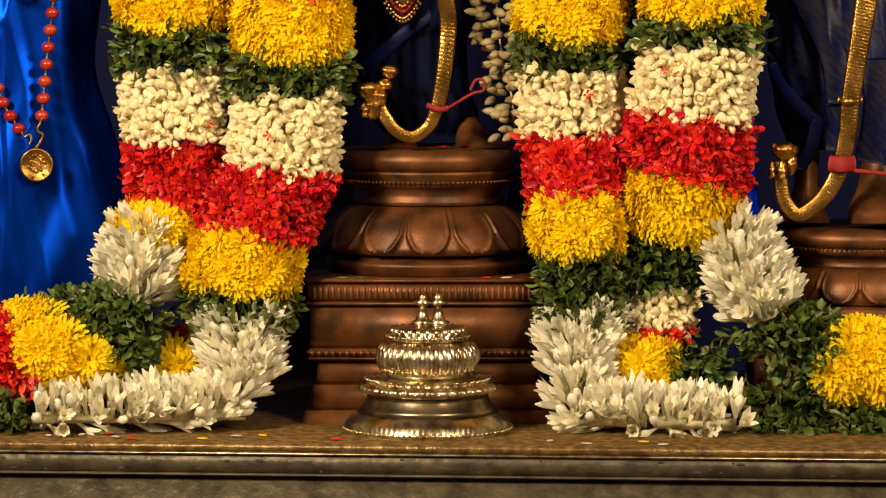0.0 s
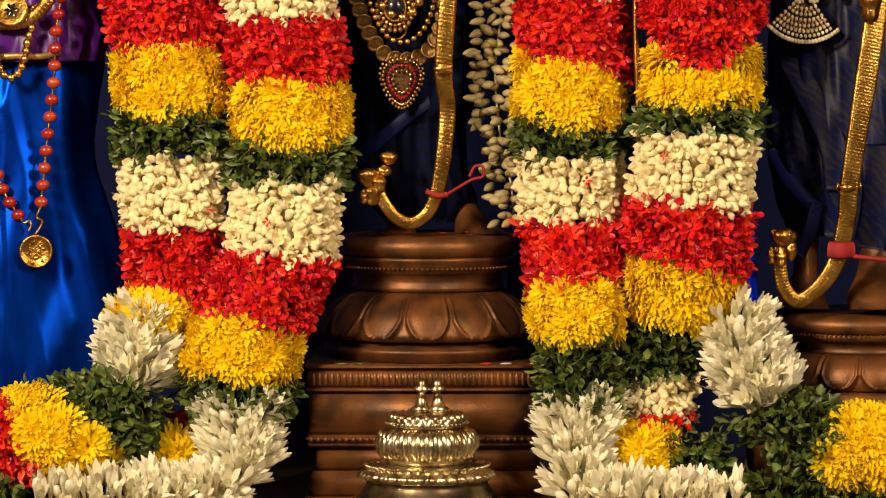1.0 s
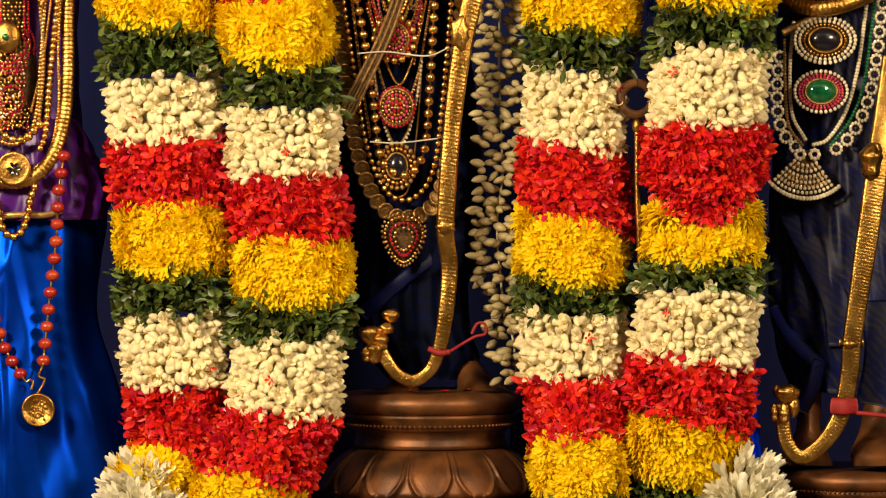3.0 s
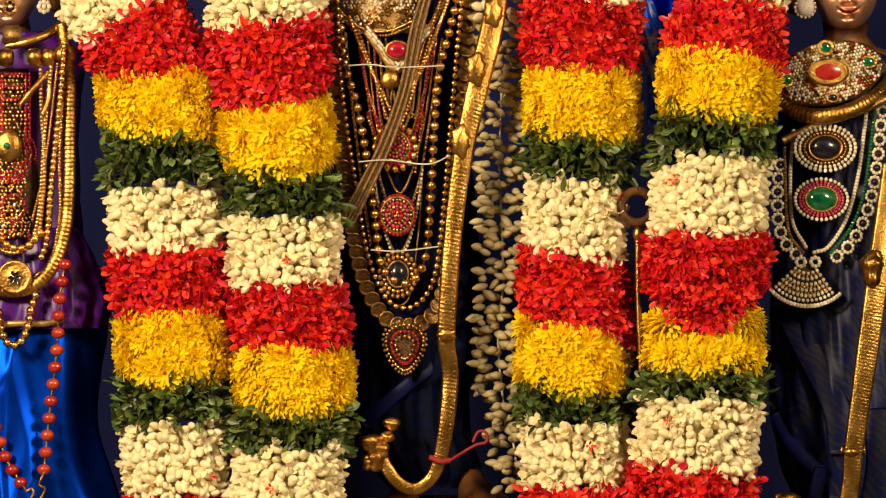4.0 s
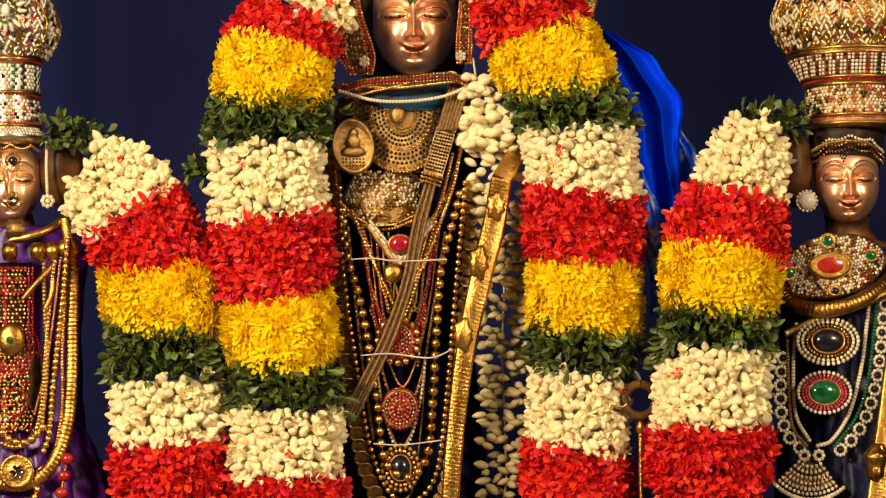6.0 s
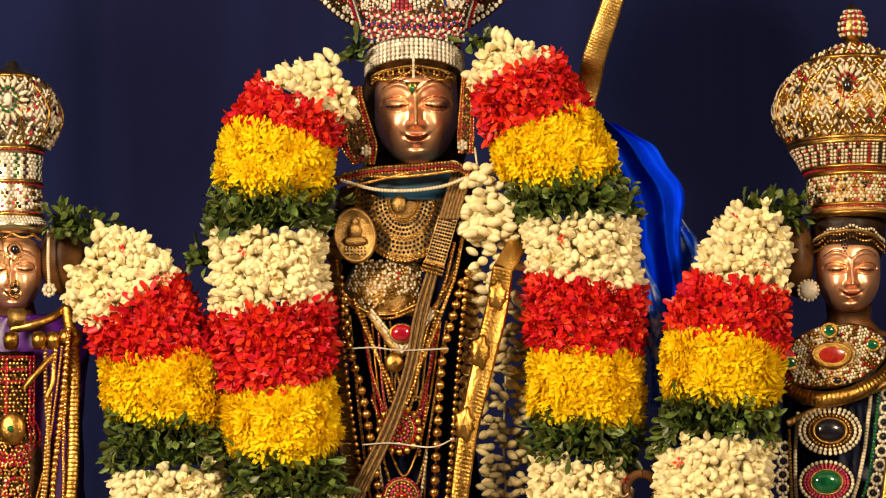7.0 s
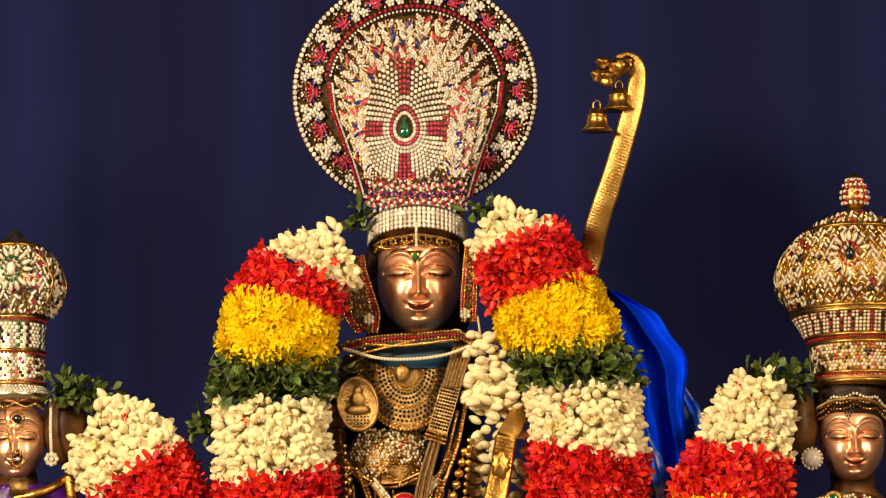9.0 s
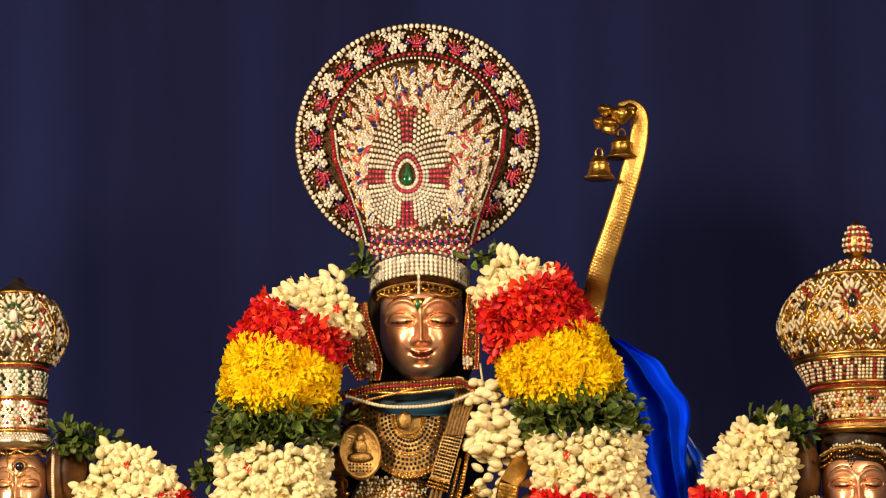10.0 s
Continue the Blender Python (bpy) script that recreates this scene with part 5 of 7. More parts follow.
studs("fringe_beads", [on_panel(i / 8, 1.03 + 0.08 * j) - Vector((0, 0.001, 0)) for i in range(9) for j in range(3)], 0.0024, GOLD, panel)
cords = thing("cord_bundle", "bundle of brown-gold cords slung across the body", "cord", at=spot(-0.0363, 2.0450, 0.0))
for i in range(5):
    d = (i - 2)
    q = lambda a, h, y, k: spot(a + d * k * 0.00092, h + d * k * 0.0004, y + 0.004 * (i % 2))
    part("cord", sweep([q(-0.0202, 2.0492, 0.005, 4), q(-0.0391, 1.9814, -0.005, 5), q(-0.0565, 1.8969, -0.01, 4.5), q(-0.0838, 1.8169, -0.01, 5.5), q(-0.1178, 1.7456, -0.005, 7), q(-0.1550, 1.6786, 0.0, 9)], 0.0024, 0.0024, 90, 8, bump=lambda s, a: 0.14 * math.sin(260 * s + a)), CORD, cords)
for i in range(6):
    d = i - 2.5
    part("upper_cord", sweep([spot(*(0.0237, 2.1892), 0.03) + Vector((d * 0.006, 0, 0)), spot(*(0.0108, 2.1510), 0.01) + Vector((d * 0.005, 0, 0)), spot(*(0.0013, 2.1187), 0.0) + Vector((d * 0.005, 0, 0))], 0.0027, 0.0027, 20, 8), CORD, cords)

# long chains down the front
chain("gold_bead_necklace", "long necklace of round gold beads", [spot(-0.1538, 1.9991, 0.03), spot(-0.1473, 1.9313, 0.02), spot(-0.1290, 1.8636, 0.01), spot(-0.1159, 1.7919, 0.01), spot(-0.1045, 1.7119, 0.01), spot(-0.0948, 1.6321, 0.02), spot(-0.0714, 1.6043, 0.02), spot(-0.0471, 1.6058, 0.02), spot(-0.0284, 1.6401, 0.02), spot(-0.0204, 1.7282, 0.01), spot(-0.0147, 1.8292, 0.01), spot(-0.0075, 1.9135, 0.01), spot(0.0098, 1.9811, 0.02), spot(0.0202, 2.0235, 0.03)], 50, 0.0072, GOLD_BEAD)
coin_chain("long necklace of overlapping worn gold coins", [spot(-0.1687, 2.0840, 0.05), spot(-0.1674, 1.9738, 0.045), spot(-0.1577, 1.8469, 0.04), spot(-0.1414, 1.7121, 0.035), spot(-0.1217, 1.6113, 0.03), spot(-0.0893, 1.5508, 0.03), spot(-0.0474, 1.5389, 0.03), spot(-0.0113, 1.5646, 0.03), spot(0.0077, 1.6440, 0.035), spot(0.0211, 1.7784, 0.04), spot(0.0329, 1.9133, 0.045), spot(0.0397, 2.0403, 0.05)], 62, 0.0126, DULL_GOLD)
for pts, n, size, lab in (
        ([(-0.1587, 2.0330), (-0.1525, 1.8975), (-0.1312, 1.7457), (-0.1140, 1.6448), (-0.0849, 1.5776), (-0.0473, 1.5673), (-0.0160, 1.6107), (-0.0002, 1.7280), (0.0142, 1.8881), (0.0287, 2.0404)], 92, 0.0047, "long ridged gold chain with a dull shine"),
        ([(-0.1403, 1.9990), (-0.1169, 1.9396), (-0.0919, 1.8887), (-0.0735, 1.8548), (-0.0498, 1.8885), (-0.0242, 1.9390), (0.0015, 2.0066)], 60, 0.0034, "thin gold bead chain in a vee"),
        ([(-0.1252, 1.9735), (-0.1019, 1.9057), (-0.0837, 1.8465), (-0.0720, 1.8295), (-0.0567, 1.8547), (-0.0370, 1.9137), (-0.0155, 1.9813)], 56, 0.0030, "thin pale gold chain in a vee"),
        ([(0.0104, 2.0829), (-0.0069, 2.0151), (-0.0309, 1.9560), (-0.0455, 1.8969)], 40, 0.0034, "gold bead chain falling from the shoulder"),
        ([(0.0232, 2.0999), (0.0101, 2.0320), (-0.0156, 1.9644), (-0.0345, 1.9137)], 40, 0.0034, "second gold bead chain from the shoulder")):
    chain("bead_chain", lab, [spot(a, h, 0.025) for a, h in pts], n, size, GOLD_BEAD)
vee = thing("vee_ornament", "silver-white stone vee with a large red oval stone", "pendant", at=spot(-0.0688, 1.9562, 0.01))
VA, VH = -0.1167, 1.9819
vee_at = lambda px, py: spot(VA + (px - 650) * 0.00084, VH - (py - 320) * 0.00084, 0.008)
part("vee_ground", sweep([vee_at(652, 322), vee_at(680, 362), vee_at(707, 392), vee_at(738, 350), vee_at(765, 318)], 0.0076, 0.003, 40, 10), DULL_GOLD, vee)
studs("vee_stones", [vee_at(652 + (i if i < 28 else 56 - i) * 2 + (0 if i < 28 else (i - 28) * 4.1), 316 + (i if i < 28 else 56 - i) * 2.5 + j * 8) - Vector((0, 0.004, 0)) for i in range(56) for j in range(2) if i % 5], 0.0024, PEARL, vee)
part("red_stone", placed(ball(0.0168, 0.0084, 0.0134, 28, 14), Matrix.Translation(vee_at(707, 360) - Vector((0, 0.006, 0)))), RUBY, vee, "large glossy red oval stone")
part("stone_rim", placed(lathe([(0.0160, -0.002), (0.0193, 0), (0.0185, 0.004), (0.0160, 0.004)], 40), Matrix.Translation(vee_at(707, 360) - Vector((0, 0.005, 0))) @ Matrix.Diagonal((1, 1, 0.8, 1)) @ Matrix.Rotation(radians(90), 4, "X")), GOLD, vee)
part("drop_boss", placed(ball(0.0143, 0.0067, 0.0151, 18, 10), Matrix.Translation(vee_at(694, 412) - Vector((0, 0.004, 0)))), GOLD, vee, "gold heart-shaped drop")
jewel("round gold pendant with red stone ring", -0.0729, 1.8042, 0.015, 0.0202, 0.0218, DARK_GOLD, DULL_GOLD, ((1.2, 26, RUBY), (1.5, 16, GOLD_BEAD), (0.88, 22, GOLD_BEAD), (0.66, 15, PINK), (0.42, 9, GOLD), (0.2, 4, RUBY)))
jewel("openwork gold bird pendant in a red ring", -0.0701, 1.7033, 0.02, 0.0227, 0.0252, DARK_GOLD, DULL_GOLD, ((1.16, 30, RUBY), (0.9, 24, GOLD_BEAD), (0.7, 16, PINK), (0.5, 13, GOLD), (0.3, 7, RUBY), (0.12, 3, GOLD)))
jewel("triangular gold pendant with a dark stone", -0.0697, 1.6152, 0.025, 0.0151, 0.0185, DARK_STONE, DULL_GOLD, ((1.4, 20, GOLD_BEAD), (1.8, 22, DULL_GOLD)))
heart = thing("heart_pendant", "heart-shaped openwork gold pendant with fringe", "pendant", at=spot(-0.0599, 1.5061, 0.02))
HA, HH = -0.0599, 1.5103
part("heart_plate", loft([(HA - 0.0168, HH + 0.0235, HA + 0.0168, HH + 0.0235, 0.03, 0.006), (HA - 0.0319, HH + 0.0084, HA + 0.0319, HH + 0.0084, 0.03, 0.008), (HA - 0.0285, HH - 0.0084, HA + 0.0285, HH - 0.0084, 0.03, 0.008), (HA - 0.0134, HH - 0.0269, HA + 0.0134, HH - 0.0269, 0.03, 0.006), (HA - 0.0017, HH - 0.0386, HA + 0.0017, HH - 0.0386, 0.03, 0.004)], 24), DARK_GOLD, heart)
for k, n, mat in ((1.12, 34, GOLD_BEAD), (0.8, 24, RUBY), (0.55, 14, GOLD_BEAD), (1.3, 30, DULL_GOLD)):
    pts = []
    for i in range(n):
        t = 2 * math.pi * i / n
        pts.append(spot(HA + 0.0319 * k * math.sin(t) * (0.75 + 0.25 * math.cos(t)), HH + 0.0302 * k * math.cos(t) - 0.0042, 0.018))
    studs("heart_stones", pts, 0.0025, mat, heart)
for pts, lab in (([(-0.1423, 1.9262), (-0.1085, 1.9277), (-0.0706, 1.9232), (0.0010, 1.9253)], "white cotton thread tied across the chest"), ([(-0.1277, 1.7827), (-0.0840, 1.7849), (-0.0251, 1.7787), (0.0086, 1.7911)], "white cotton thread tied across the waist"), ([(-0.1098, 1.6515), (-0.0678, 1.6495), (-0.0090, 1.6559)], "white cotton thread tied across the robe")):
    tagged(part("thread", sweep([spot(a, h, -0.012) for a, h in pts], 0.0011, 0.0011, 24, 6), THREAD), lab, "thread")


def fine_chain(label, pts, n, size, mat, drops=None):
    """A fine chain whose grains are too small to tell apart."""
    g = thing("fine_chain", label, "necklace", at=spot(*pts[0], 0.03))
    line = smooth_line([spot(a, h, 0.032) for a, h in pts], n)
    studs("grain_row", [Vector(p) for p in line], size, mat, g, flat=0.9)
    if drops:
        studs("drop_row", [Vector(p) + Vector((0, -0.003, -size * 2.2)) for p in line[::2]], size * 0.9, drops, g)
    return g


for pts, n, size, mat, drops, lab in (
        ([(-0.1463, 1.9736), (-0.1358, 1.8636), (-0.1220, 1.7456), (-0.1097, 1.6615)], 90, 0.0029, DULL_GOLD, GOLD_BEAD, "fine dull gold chain hanging beside bead necklace"),
        ([(-0.1253, 1.9566), (-0.1129, 1.8888), (-0.0938, 1.8296), (-0.0756, 1.7790)], 60, 0.0030, GOLD_BEAD, RUBY, "fine gold chain with red drops"),
        ([(-0.0157, 1.9559), (-0.0287, 1.8883), (-0.0459, 1.8294), (-0.0655, 1.7789)], 60, 0.0030, GOLD_BEAD, RUBY, "fine gold chain with red drops"),
        ([(-0.1050, 1.7792), (-0.0993, 1.7286), (-0.0845, 1.6698), (-0.0695, 1.6445), (-0.0526, 1.6696), (-0.0380, 1.7283), (-0.0319, 1.7787)], 90, 0.0027, DULL_GOLD, PEARL, "fine chain round the bird pendant"),
        ([(-0.0848, 1.6111), (-0.0808, 1.5776), (-0.0665, 1.5691), (-0.0531, 1.5816), (-0.0444, 1.6276), (-0.0356, 1.7115), (-0.0319, 1.7787)], 110, 0.0017, GOLD, None, "thin plain gold chain loop"),
        ([(-0.1654, 2.0585), (-0.1588, 2.0161), (-0.1252, 1.9837), (-0.0830, 1.9775), (-0.0408, 1.9942)], 80, 0.0029, GOLD_BEAD, GOLD, "gold fringe chain under the breast ornament"),
        ([(0.0361, 2.1423), (0.0205, 2.0829), (0.0016, 2.0236), (-0.0240, 1.9813)], 60, 0.0032, GOLD_BEAD, DULL_GOLD, "gold chain from the shoulder with drops"),
        ([(-0.1131, 1.8551), (-0.1023, 1.8213), (-0.0957, 1.7791)], 30, 0.0029, RUBY, GOLD_BEAD, "short red stone string"),
        ([(-0.0314, 1.8546), (-0.0384, 1.8124), (-0.0437, 1.7704)], 30, 0.0029, RUBY, GOLD_BEAD, "short red stone string")):
    fine_chain(lab, pts, n, size, mat, drops)
for k, (mat, drops) in enumerate(((DULL_GOLD, GOLD_BEAD), (GOLD_BEAD, None), (DULL_GOLD, PINK), (GOLD, DULL_GOLD), (DULL_GOLD, None))):
    w, low = 0.058 - 0.009 * k, 1.70 + 0.036 * k
    fine_chain("fine nested gold chain over the dark robe", [(-0.0640 - w, 1.965), (-0.0650 - w * 0.78, 1.86), (-0.0660 - w * 0.45, low + 0.045), (-0.0660, low), (-0.0660 + w * 0.45, low + 0.045), (-0.0640 + w * 0.78, 1.86), (-0.0600 + w, 1.965)], 130, 0.0024, mat, drops)

# ---- bows ----


def ridged(q, a):
    return 0.014 * math.sin(q * 900 + 3.2 * math.cos(a)) * max(0.0, math.sin(a)) ** 2 * 1.6


def creature_head(parts, g, name="end_ornament"):
    """A cast scroll-like end ornament made of rounded lobes with ribs."""
    pieces = []
    for a, h, y, rx, rz, ribs in parts:
        v, f = ball(rx, (rx + rz) * 0.42, rz, 36, 26)
        v = v * np.array([1 + 0.16 * noise.noise(Vector(p) * 130) + 0.08 * noise.noise(Vector(p) * 300) for p in v])[:, None]
        if ribs:
            v = v * (1 + 0.10 * np.sin(v[:, 2:3] / rz * ribs))
        pieces.append(placed((v, f), Matrix.Translation(spot(a, h, y))))
    return part(name, merge(*pieces), GOLD, g)


bow = thing("gold_bow", "tall embossed gold bow tied with red thread", "bow", at=spot(0.0810, 2.0417, 0.0))
part("lower_limb", sweep([spot(0.0827, 2.0434, 0.0), spot(0.0722, 1.9808, -0.02), spot(0.0513, 1.8963, -0.03), spot(0.0288, 1.7952, -0.035), spot(0.0147, 1.6943, -0.035), spot(0.0066, 1.6022, -0.035), spot(0.0019, 1.5185, -0.03),
                          spot(0.0075, 1.4659, -0.02), spot(0.0034, 1.4073, -0.02), spot(-0.0076, 1.3445, -0.015), spot(-0.0218, 1.3118, -0.01), spot(-0.0454, 1.2966, -0.01), spot(-0.0689, 1.3050, -0.01), spot(-0.0856, 1.3252, -0.01), spot(-0.0973, 1.3470, -0.01)],
                         [0.0160, 0.0176, 0.0160, 0.0143, 0.0134, 0.0134, 0.0126, 0.0118, 0.0092, 0.0101], 0.0076, 1100, 12, bump=ridged, power=0.4), GOLD, bow, "curved lower limb with chevron ridges")
part("upper_limb", sweep([spot(0.0827, 2.0434, 0.0), spot(0.1421, 2.1500, 0.07), spot(0.2061, 2.2988, 0.08), spot(0.2240, 2.3677, 0.05), spot(0.2472, 2.4369, 0.03), spot(0.2688, 2.5065, 0.02), spot(0.2834, 2.5606, 0.02), spot(0.2875, 2.6027, 0.02), spot(0.2757, 2.6186, 0.02), spot(0.2568, 2.6152, 0.02)],
                         [0.0150, 0.0160, 0.0185, 0.0188, 0.0178, 0.0165, 0.0155, 0.0120], 0.0076, 1100, 12, bump=ridged, power=0.4), LIT_GOLD, bow, "curved upper limb with slanting ridges")
for a, h, rz in ((0.0740, 2.0045, 0.0218), (0.0481, 1.9200, 0.0252), (0.0239, 1.8121, 0.0252), (0.0027, 1.5252, 0.0101)):
    v, f = ball(0.0143, 0.0059, rz, 18, 12)
    v = v * (1 + 0.14 * np.sin(7 * np.arctan2(v[:, 0], v[:, 2])))[:, None]
    part("flower_boss", placed((v, f), Matrix.Translation(spot(a, h, -0.042))), GOLD, bow)
creature_head([(-0.1041, 1.3403, -0.015, 0.0134, 0.0168, 5), (-0.1167, 1.3353, -0.02, 0.0076, 0.0118, 7), (-0.1107, 1.3655, -0.015, 0.0168, 0.0134, 4), (-0.0856, 1.3738, -0.01, 0.0118, 0.0084, 0), (-0.0940, 1.3554, -0.015, 0.0118, 0.0134, 6), (-0.0788, 1.3923, -0.005, 0.0134, 0.0101, 3)], bow)
creature_head([(0.2362, 2.6154, 0.0, 0.0109, 0.0101, 4), (0.2584, 2.6073, 0.0, 0.0168, 0.0151, 3), (0.2427, 2.5925, -0.005, 0.0143, 0.0134, 5), (0.2256, 2.5961, 0.0, 0.0084, 0.0101, 4), (0.2731, 2.6160, 0.01, 0.0118, 0.0109, 6)], bow)
part("red_binding", sweep([spot(-0.0243, 1.3436, -0.028), spot(-0.0067, 1.3369, -0.030), spot(0.0067, 1.3386, -0.025)], 0.0042, 0.0034, 12, 8), RED_THREAD, bow)
part("tied_end", sweep([spot(0.0067, 1.3386, -0.02), spot(0.0260, 1.3504, 0.0), spot(0.0453, 1.3613, 0.0), spot(0.0604, 1.3655, 0.0), spot(0.0604, 1.3797, 0.0), spot(0.0487, 1.3805, 0.0), spot(0.0403, 1.3655, 0.0)], 0.0022, 0.0022, 40, 8), RED_THREAD, bow)


def bell(label, a, h, y, r, tall):
    g = thing("brass_bell", label, "bell", "bells on the bow", at=spot(a, h, y))
    o = Matrix.Translation(spot(a, h, y))
    part("cup", placed(lathe([(r, 0), (r * 0.98, tall * 0.05), (r * 0.72, tall * 0.25), (r * 0.62, tall * 0.6), (r * 0.66, tall * 0.64), (r * 0.66, tall * 0.70), (r * 0.5, tall * 0.76), (r * 0.48, tall * 0.95), (r * 0.2, tall)], 40), o), GOLD, g)
    part("loop", placed(sweep([(-r * 0.2, 0, tall), (-r * 0.22, 0, tall * 1.2), (0, 0, tall * 1.35), (r * 0.22, 0, tall * 1.2), (r * 0.2, 0, tall)], r * 0.07, r * 0.07, 24, 6), o), GOLD, g)


bell("small brass bell hanging from the bow tip", 0.2252, 2.5094, 0.0, 0.0235, 0.0353)
bell("wider brass bell behind the bow tip", 0.2591, 2.5415, 0.015, 0.0243, 0.0336)

bow2 = thing("gold_bow", "embossed gold bow with red cloth binding beside brocade dress", "bow", at=spot(0.6328, 1.5392, 0.0))
part("limb", sweep([spot(0.6684, 1.7745, -0.02), spot(0.6561, 1.6905, -0.02), spot(0.6468, 1.6315, -0.03), spot(0.6336, 1.5392, -0.035), spot(0.6170, 1.4301, -0.035), spot(0.6048, 1.3463, -0.03), spot(0.6013, 1.3025, -0.025), spot(0.5884, 1.2437, -0.02), spot(0.5643, 1.2041, -0.02), spot(0.5309, 1.1805, -0.02), spot(0.5097, 1.1990, -0.02), spot(0.5019, 1.2327, -0.02), spot(0.5025, 1.2605, -0.02)],
                    [0.0168, 0.0168, 0.0168, 0.0168, 0.0151, 0.0143, 0.0134, 0.0109, 0.0109], 0.0076, 1100, 12, bump=ridged, power=0.4), GOLD, bow2)
creature_head([(0.5074, 1.2748, -0.03, 0.0193, 0.0134, 3), (0.4892, 1.2462, -0.03, 0.0067, 0.0134, 8), (0.5043, 1.2445, -0.035, 0.0076, 0.0151, 8), (0.5193, 1.2546, -0.025, 0.0084, 0.0151, 3), (0.4940, 1.2798, -0.03, 0.0076, 0.0084, 3)], bow2)
creature_head([(0.6349, 1.6215, -0.045, 0.0160, 0.0269, 6), (0.6417, 1.6357, -0.045, 0.0101, 0.0118, 0)], bow2, "flower_boss")
part("collar_ring", sweep([spot(0.5883, 1.3504, -0.028), spot(0.6026, 1.3478, -0.038), spot(0.6210, 1.3504, -0.028)], 0.0067, 0.0042, 16, 8), GOLD, bow2)
part("red_binding", sweep([spot(0.5748, 1.2563, -0.025), spot(0.5933, 1.2546, -0.036), spot(0.6118, 1.2563, -0.025)], 0.0126, 0.0042, 16, 8), RED_THREAD, bow2)
part("red_tie", sweep([spot(0.6102, 1.2462, -0.025), spot(0.6438, 1.2428, -0.03), spot(0.6859, 1.2378, -0.03)], 0.0034, 0.0034, 16, 8), RED_THREAD, bow2)

# ---- thin string of jasmine beside the bow ----
js = thing("jasmine_string", "thin hanging string of cream jasmine buds", "garland", at=spot(0.0773, 1.9977, 0.02))
random.seed(21)
jl = smooth_line([spot(0.0423, 2.2312, 0.02), spot(0.0519, 2.1628, 0.0), spot(0.0649, 2.0946, 0.0), spot(0.0632, 2.1421, 0.0), spot(0.0744, 2.0571, 0.02), spot(0.0839, 1.9722, 0.03), spot(0.0867, 1.8876, 0.03), spot(0.0826, 1.7949, 0.03), spot(0.0852, 1.6939, 0.03), spot(0.0870, 1.5933, 0.03),
                  spot(0.0786, 1.5331, 0.03), spot(0.0833, 1.4576, 0.03), spot(0.0914, 1.3904, 0.03), spot(0.0990, 1.3822, 0.03), spot(0.1075, 1.3017, 0.03)], 128)
part("string", sweep(jl[::6] + np.array((0, 0.024, 0)), 0.0017, 0.0017, 80, 6), WHITE_CORE, js)
# slim lower buds carry the shade in their colour, upper ones stay plain
SLIM = [make_mesh("bud", *bud_piece(0.0252, 0.0122)), make_mesh("bud", *bud_piece(0.0230, 0.0128))]
UPPER_BUDS = [make_mesh("bud", *bud_piece(0.0256, 0.0140)), make_mesh("bud", *bud_piece(0.0236, 0.0146))]
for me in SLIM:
    me.materials.append(SHADED_JASMINE)
for me in UPPER_BUDS:
    me.materials.append(JASMINE)
for i, p in enumerate(jl[4:]):
    for k in range(4):
        s = (-1, 1, random.choice((-1, 1)), random.choice((-1, 1)))[k]
        d = Vector((s * random.uniform(0.4, 1.0), random.uniform(-1.0, 0.1), random.uniform(-0.5, 0.35)))
        ob = part("bud", random.choice(UPPER_BUDS if i < 38 else SLIM), None, js)
        ob.matrix_basis = turned(d, 0, Vector(p) + Vector((s * random.uniform(-0.006, 0.028), 0.02 + random.uniform(-0.012, 0.012), random.uniform(-0.005, 0.005))), random.uniform(0.8, 1.1))


# ---- leaf sprigs tucked behind the shoulders ----


def sprig(label, top, bottom, y, thick=0.03):
    g = thing("leaf_sprig", label, "leaves", "leaf sprigs on the shoulders", at=spot(top[0], top[1], y))
    fill_band("leaf", Band((*top, 0), (*bottom, 0), y, y, thick), g)


sprig("green leaf sprig behind the jasmine", (-0.5987, 2.1374, -0.5900, 2.1049), (-0.5012, 2.1214, -0.5222, 2.0986), 0.06, 0.025)
sprig("green leaf sprig behind the jasmine", (0.5357, 2.1476, 0.5350, 2.1135), (0.4401, 2.1465, 0.4589, 2.1140), 0.06, 0.025)
sprig("green leaf sprig beside the crown", (0.0282, 2.3906, 0.0401, 2.3776), (0.0710, 2.4016, 0.0589, 2.3844), 0.05, 0.02)
sprig("yellow-green leaf sprig beside the crown", (-0.1423, 2.3944, -0.1270, 2.3908), (-0.1509, 2.3650, -0.1287, 2.3614), 0.06, 0.012)
sprig("loose green leaves below the shoulder flowers", (-0.1909, 2.1626, -0.1765, 2.1710), (-0.1545, 2.1402, -0.1630, 2.1514), -0.02, 0.02)
sprig("trailing green leaves at the garland edge", (-0.3790, 2.0720, -0.3454, 2.0972), (-0.3805, 2.0500, -0.3510, 2.0498), 0.0, 0.02)

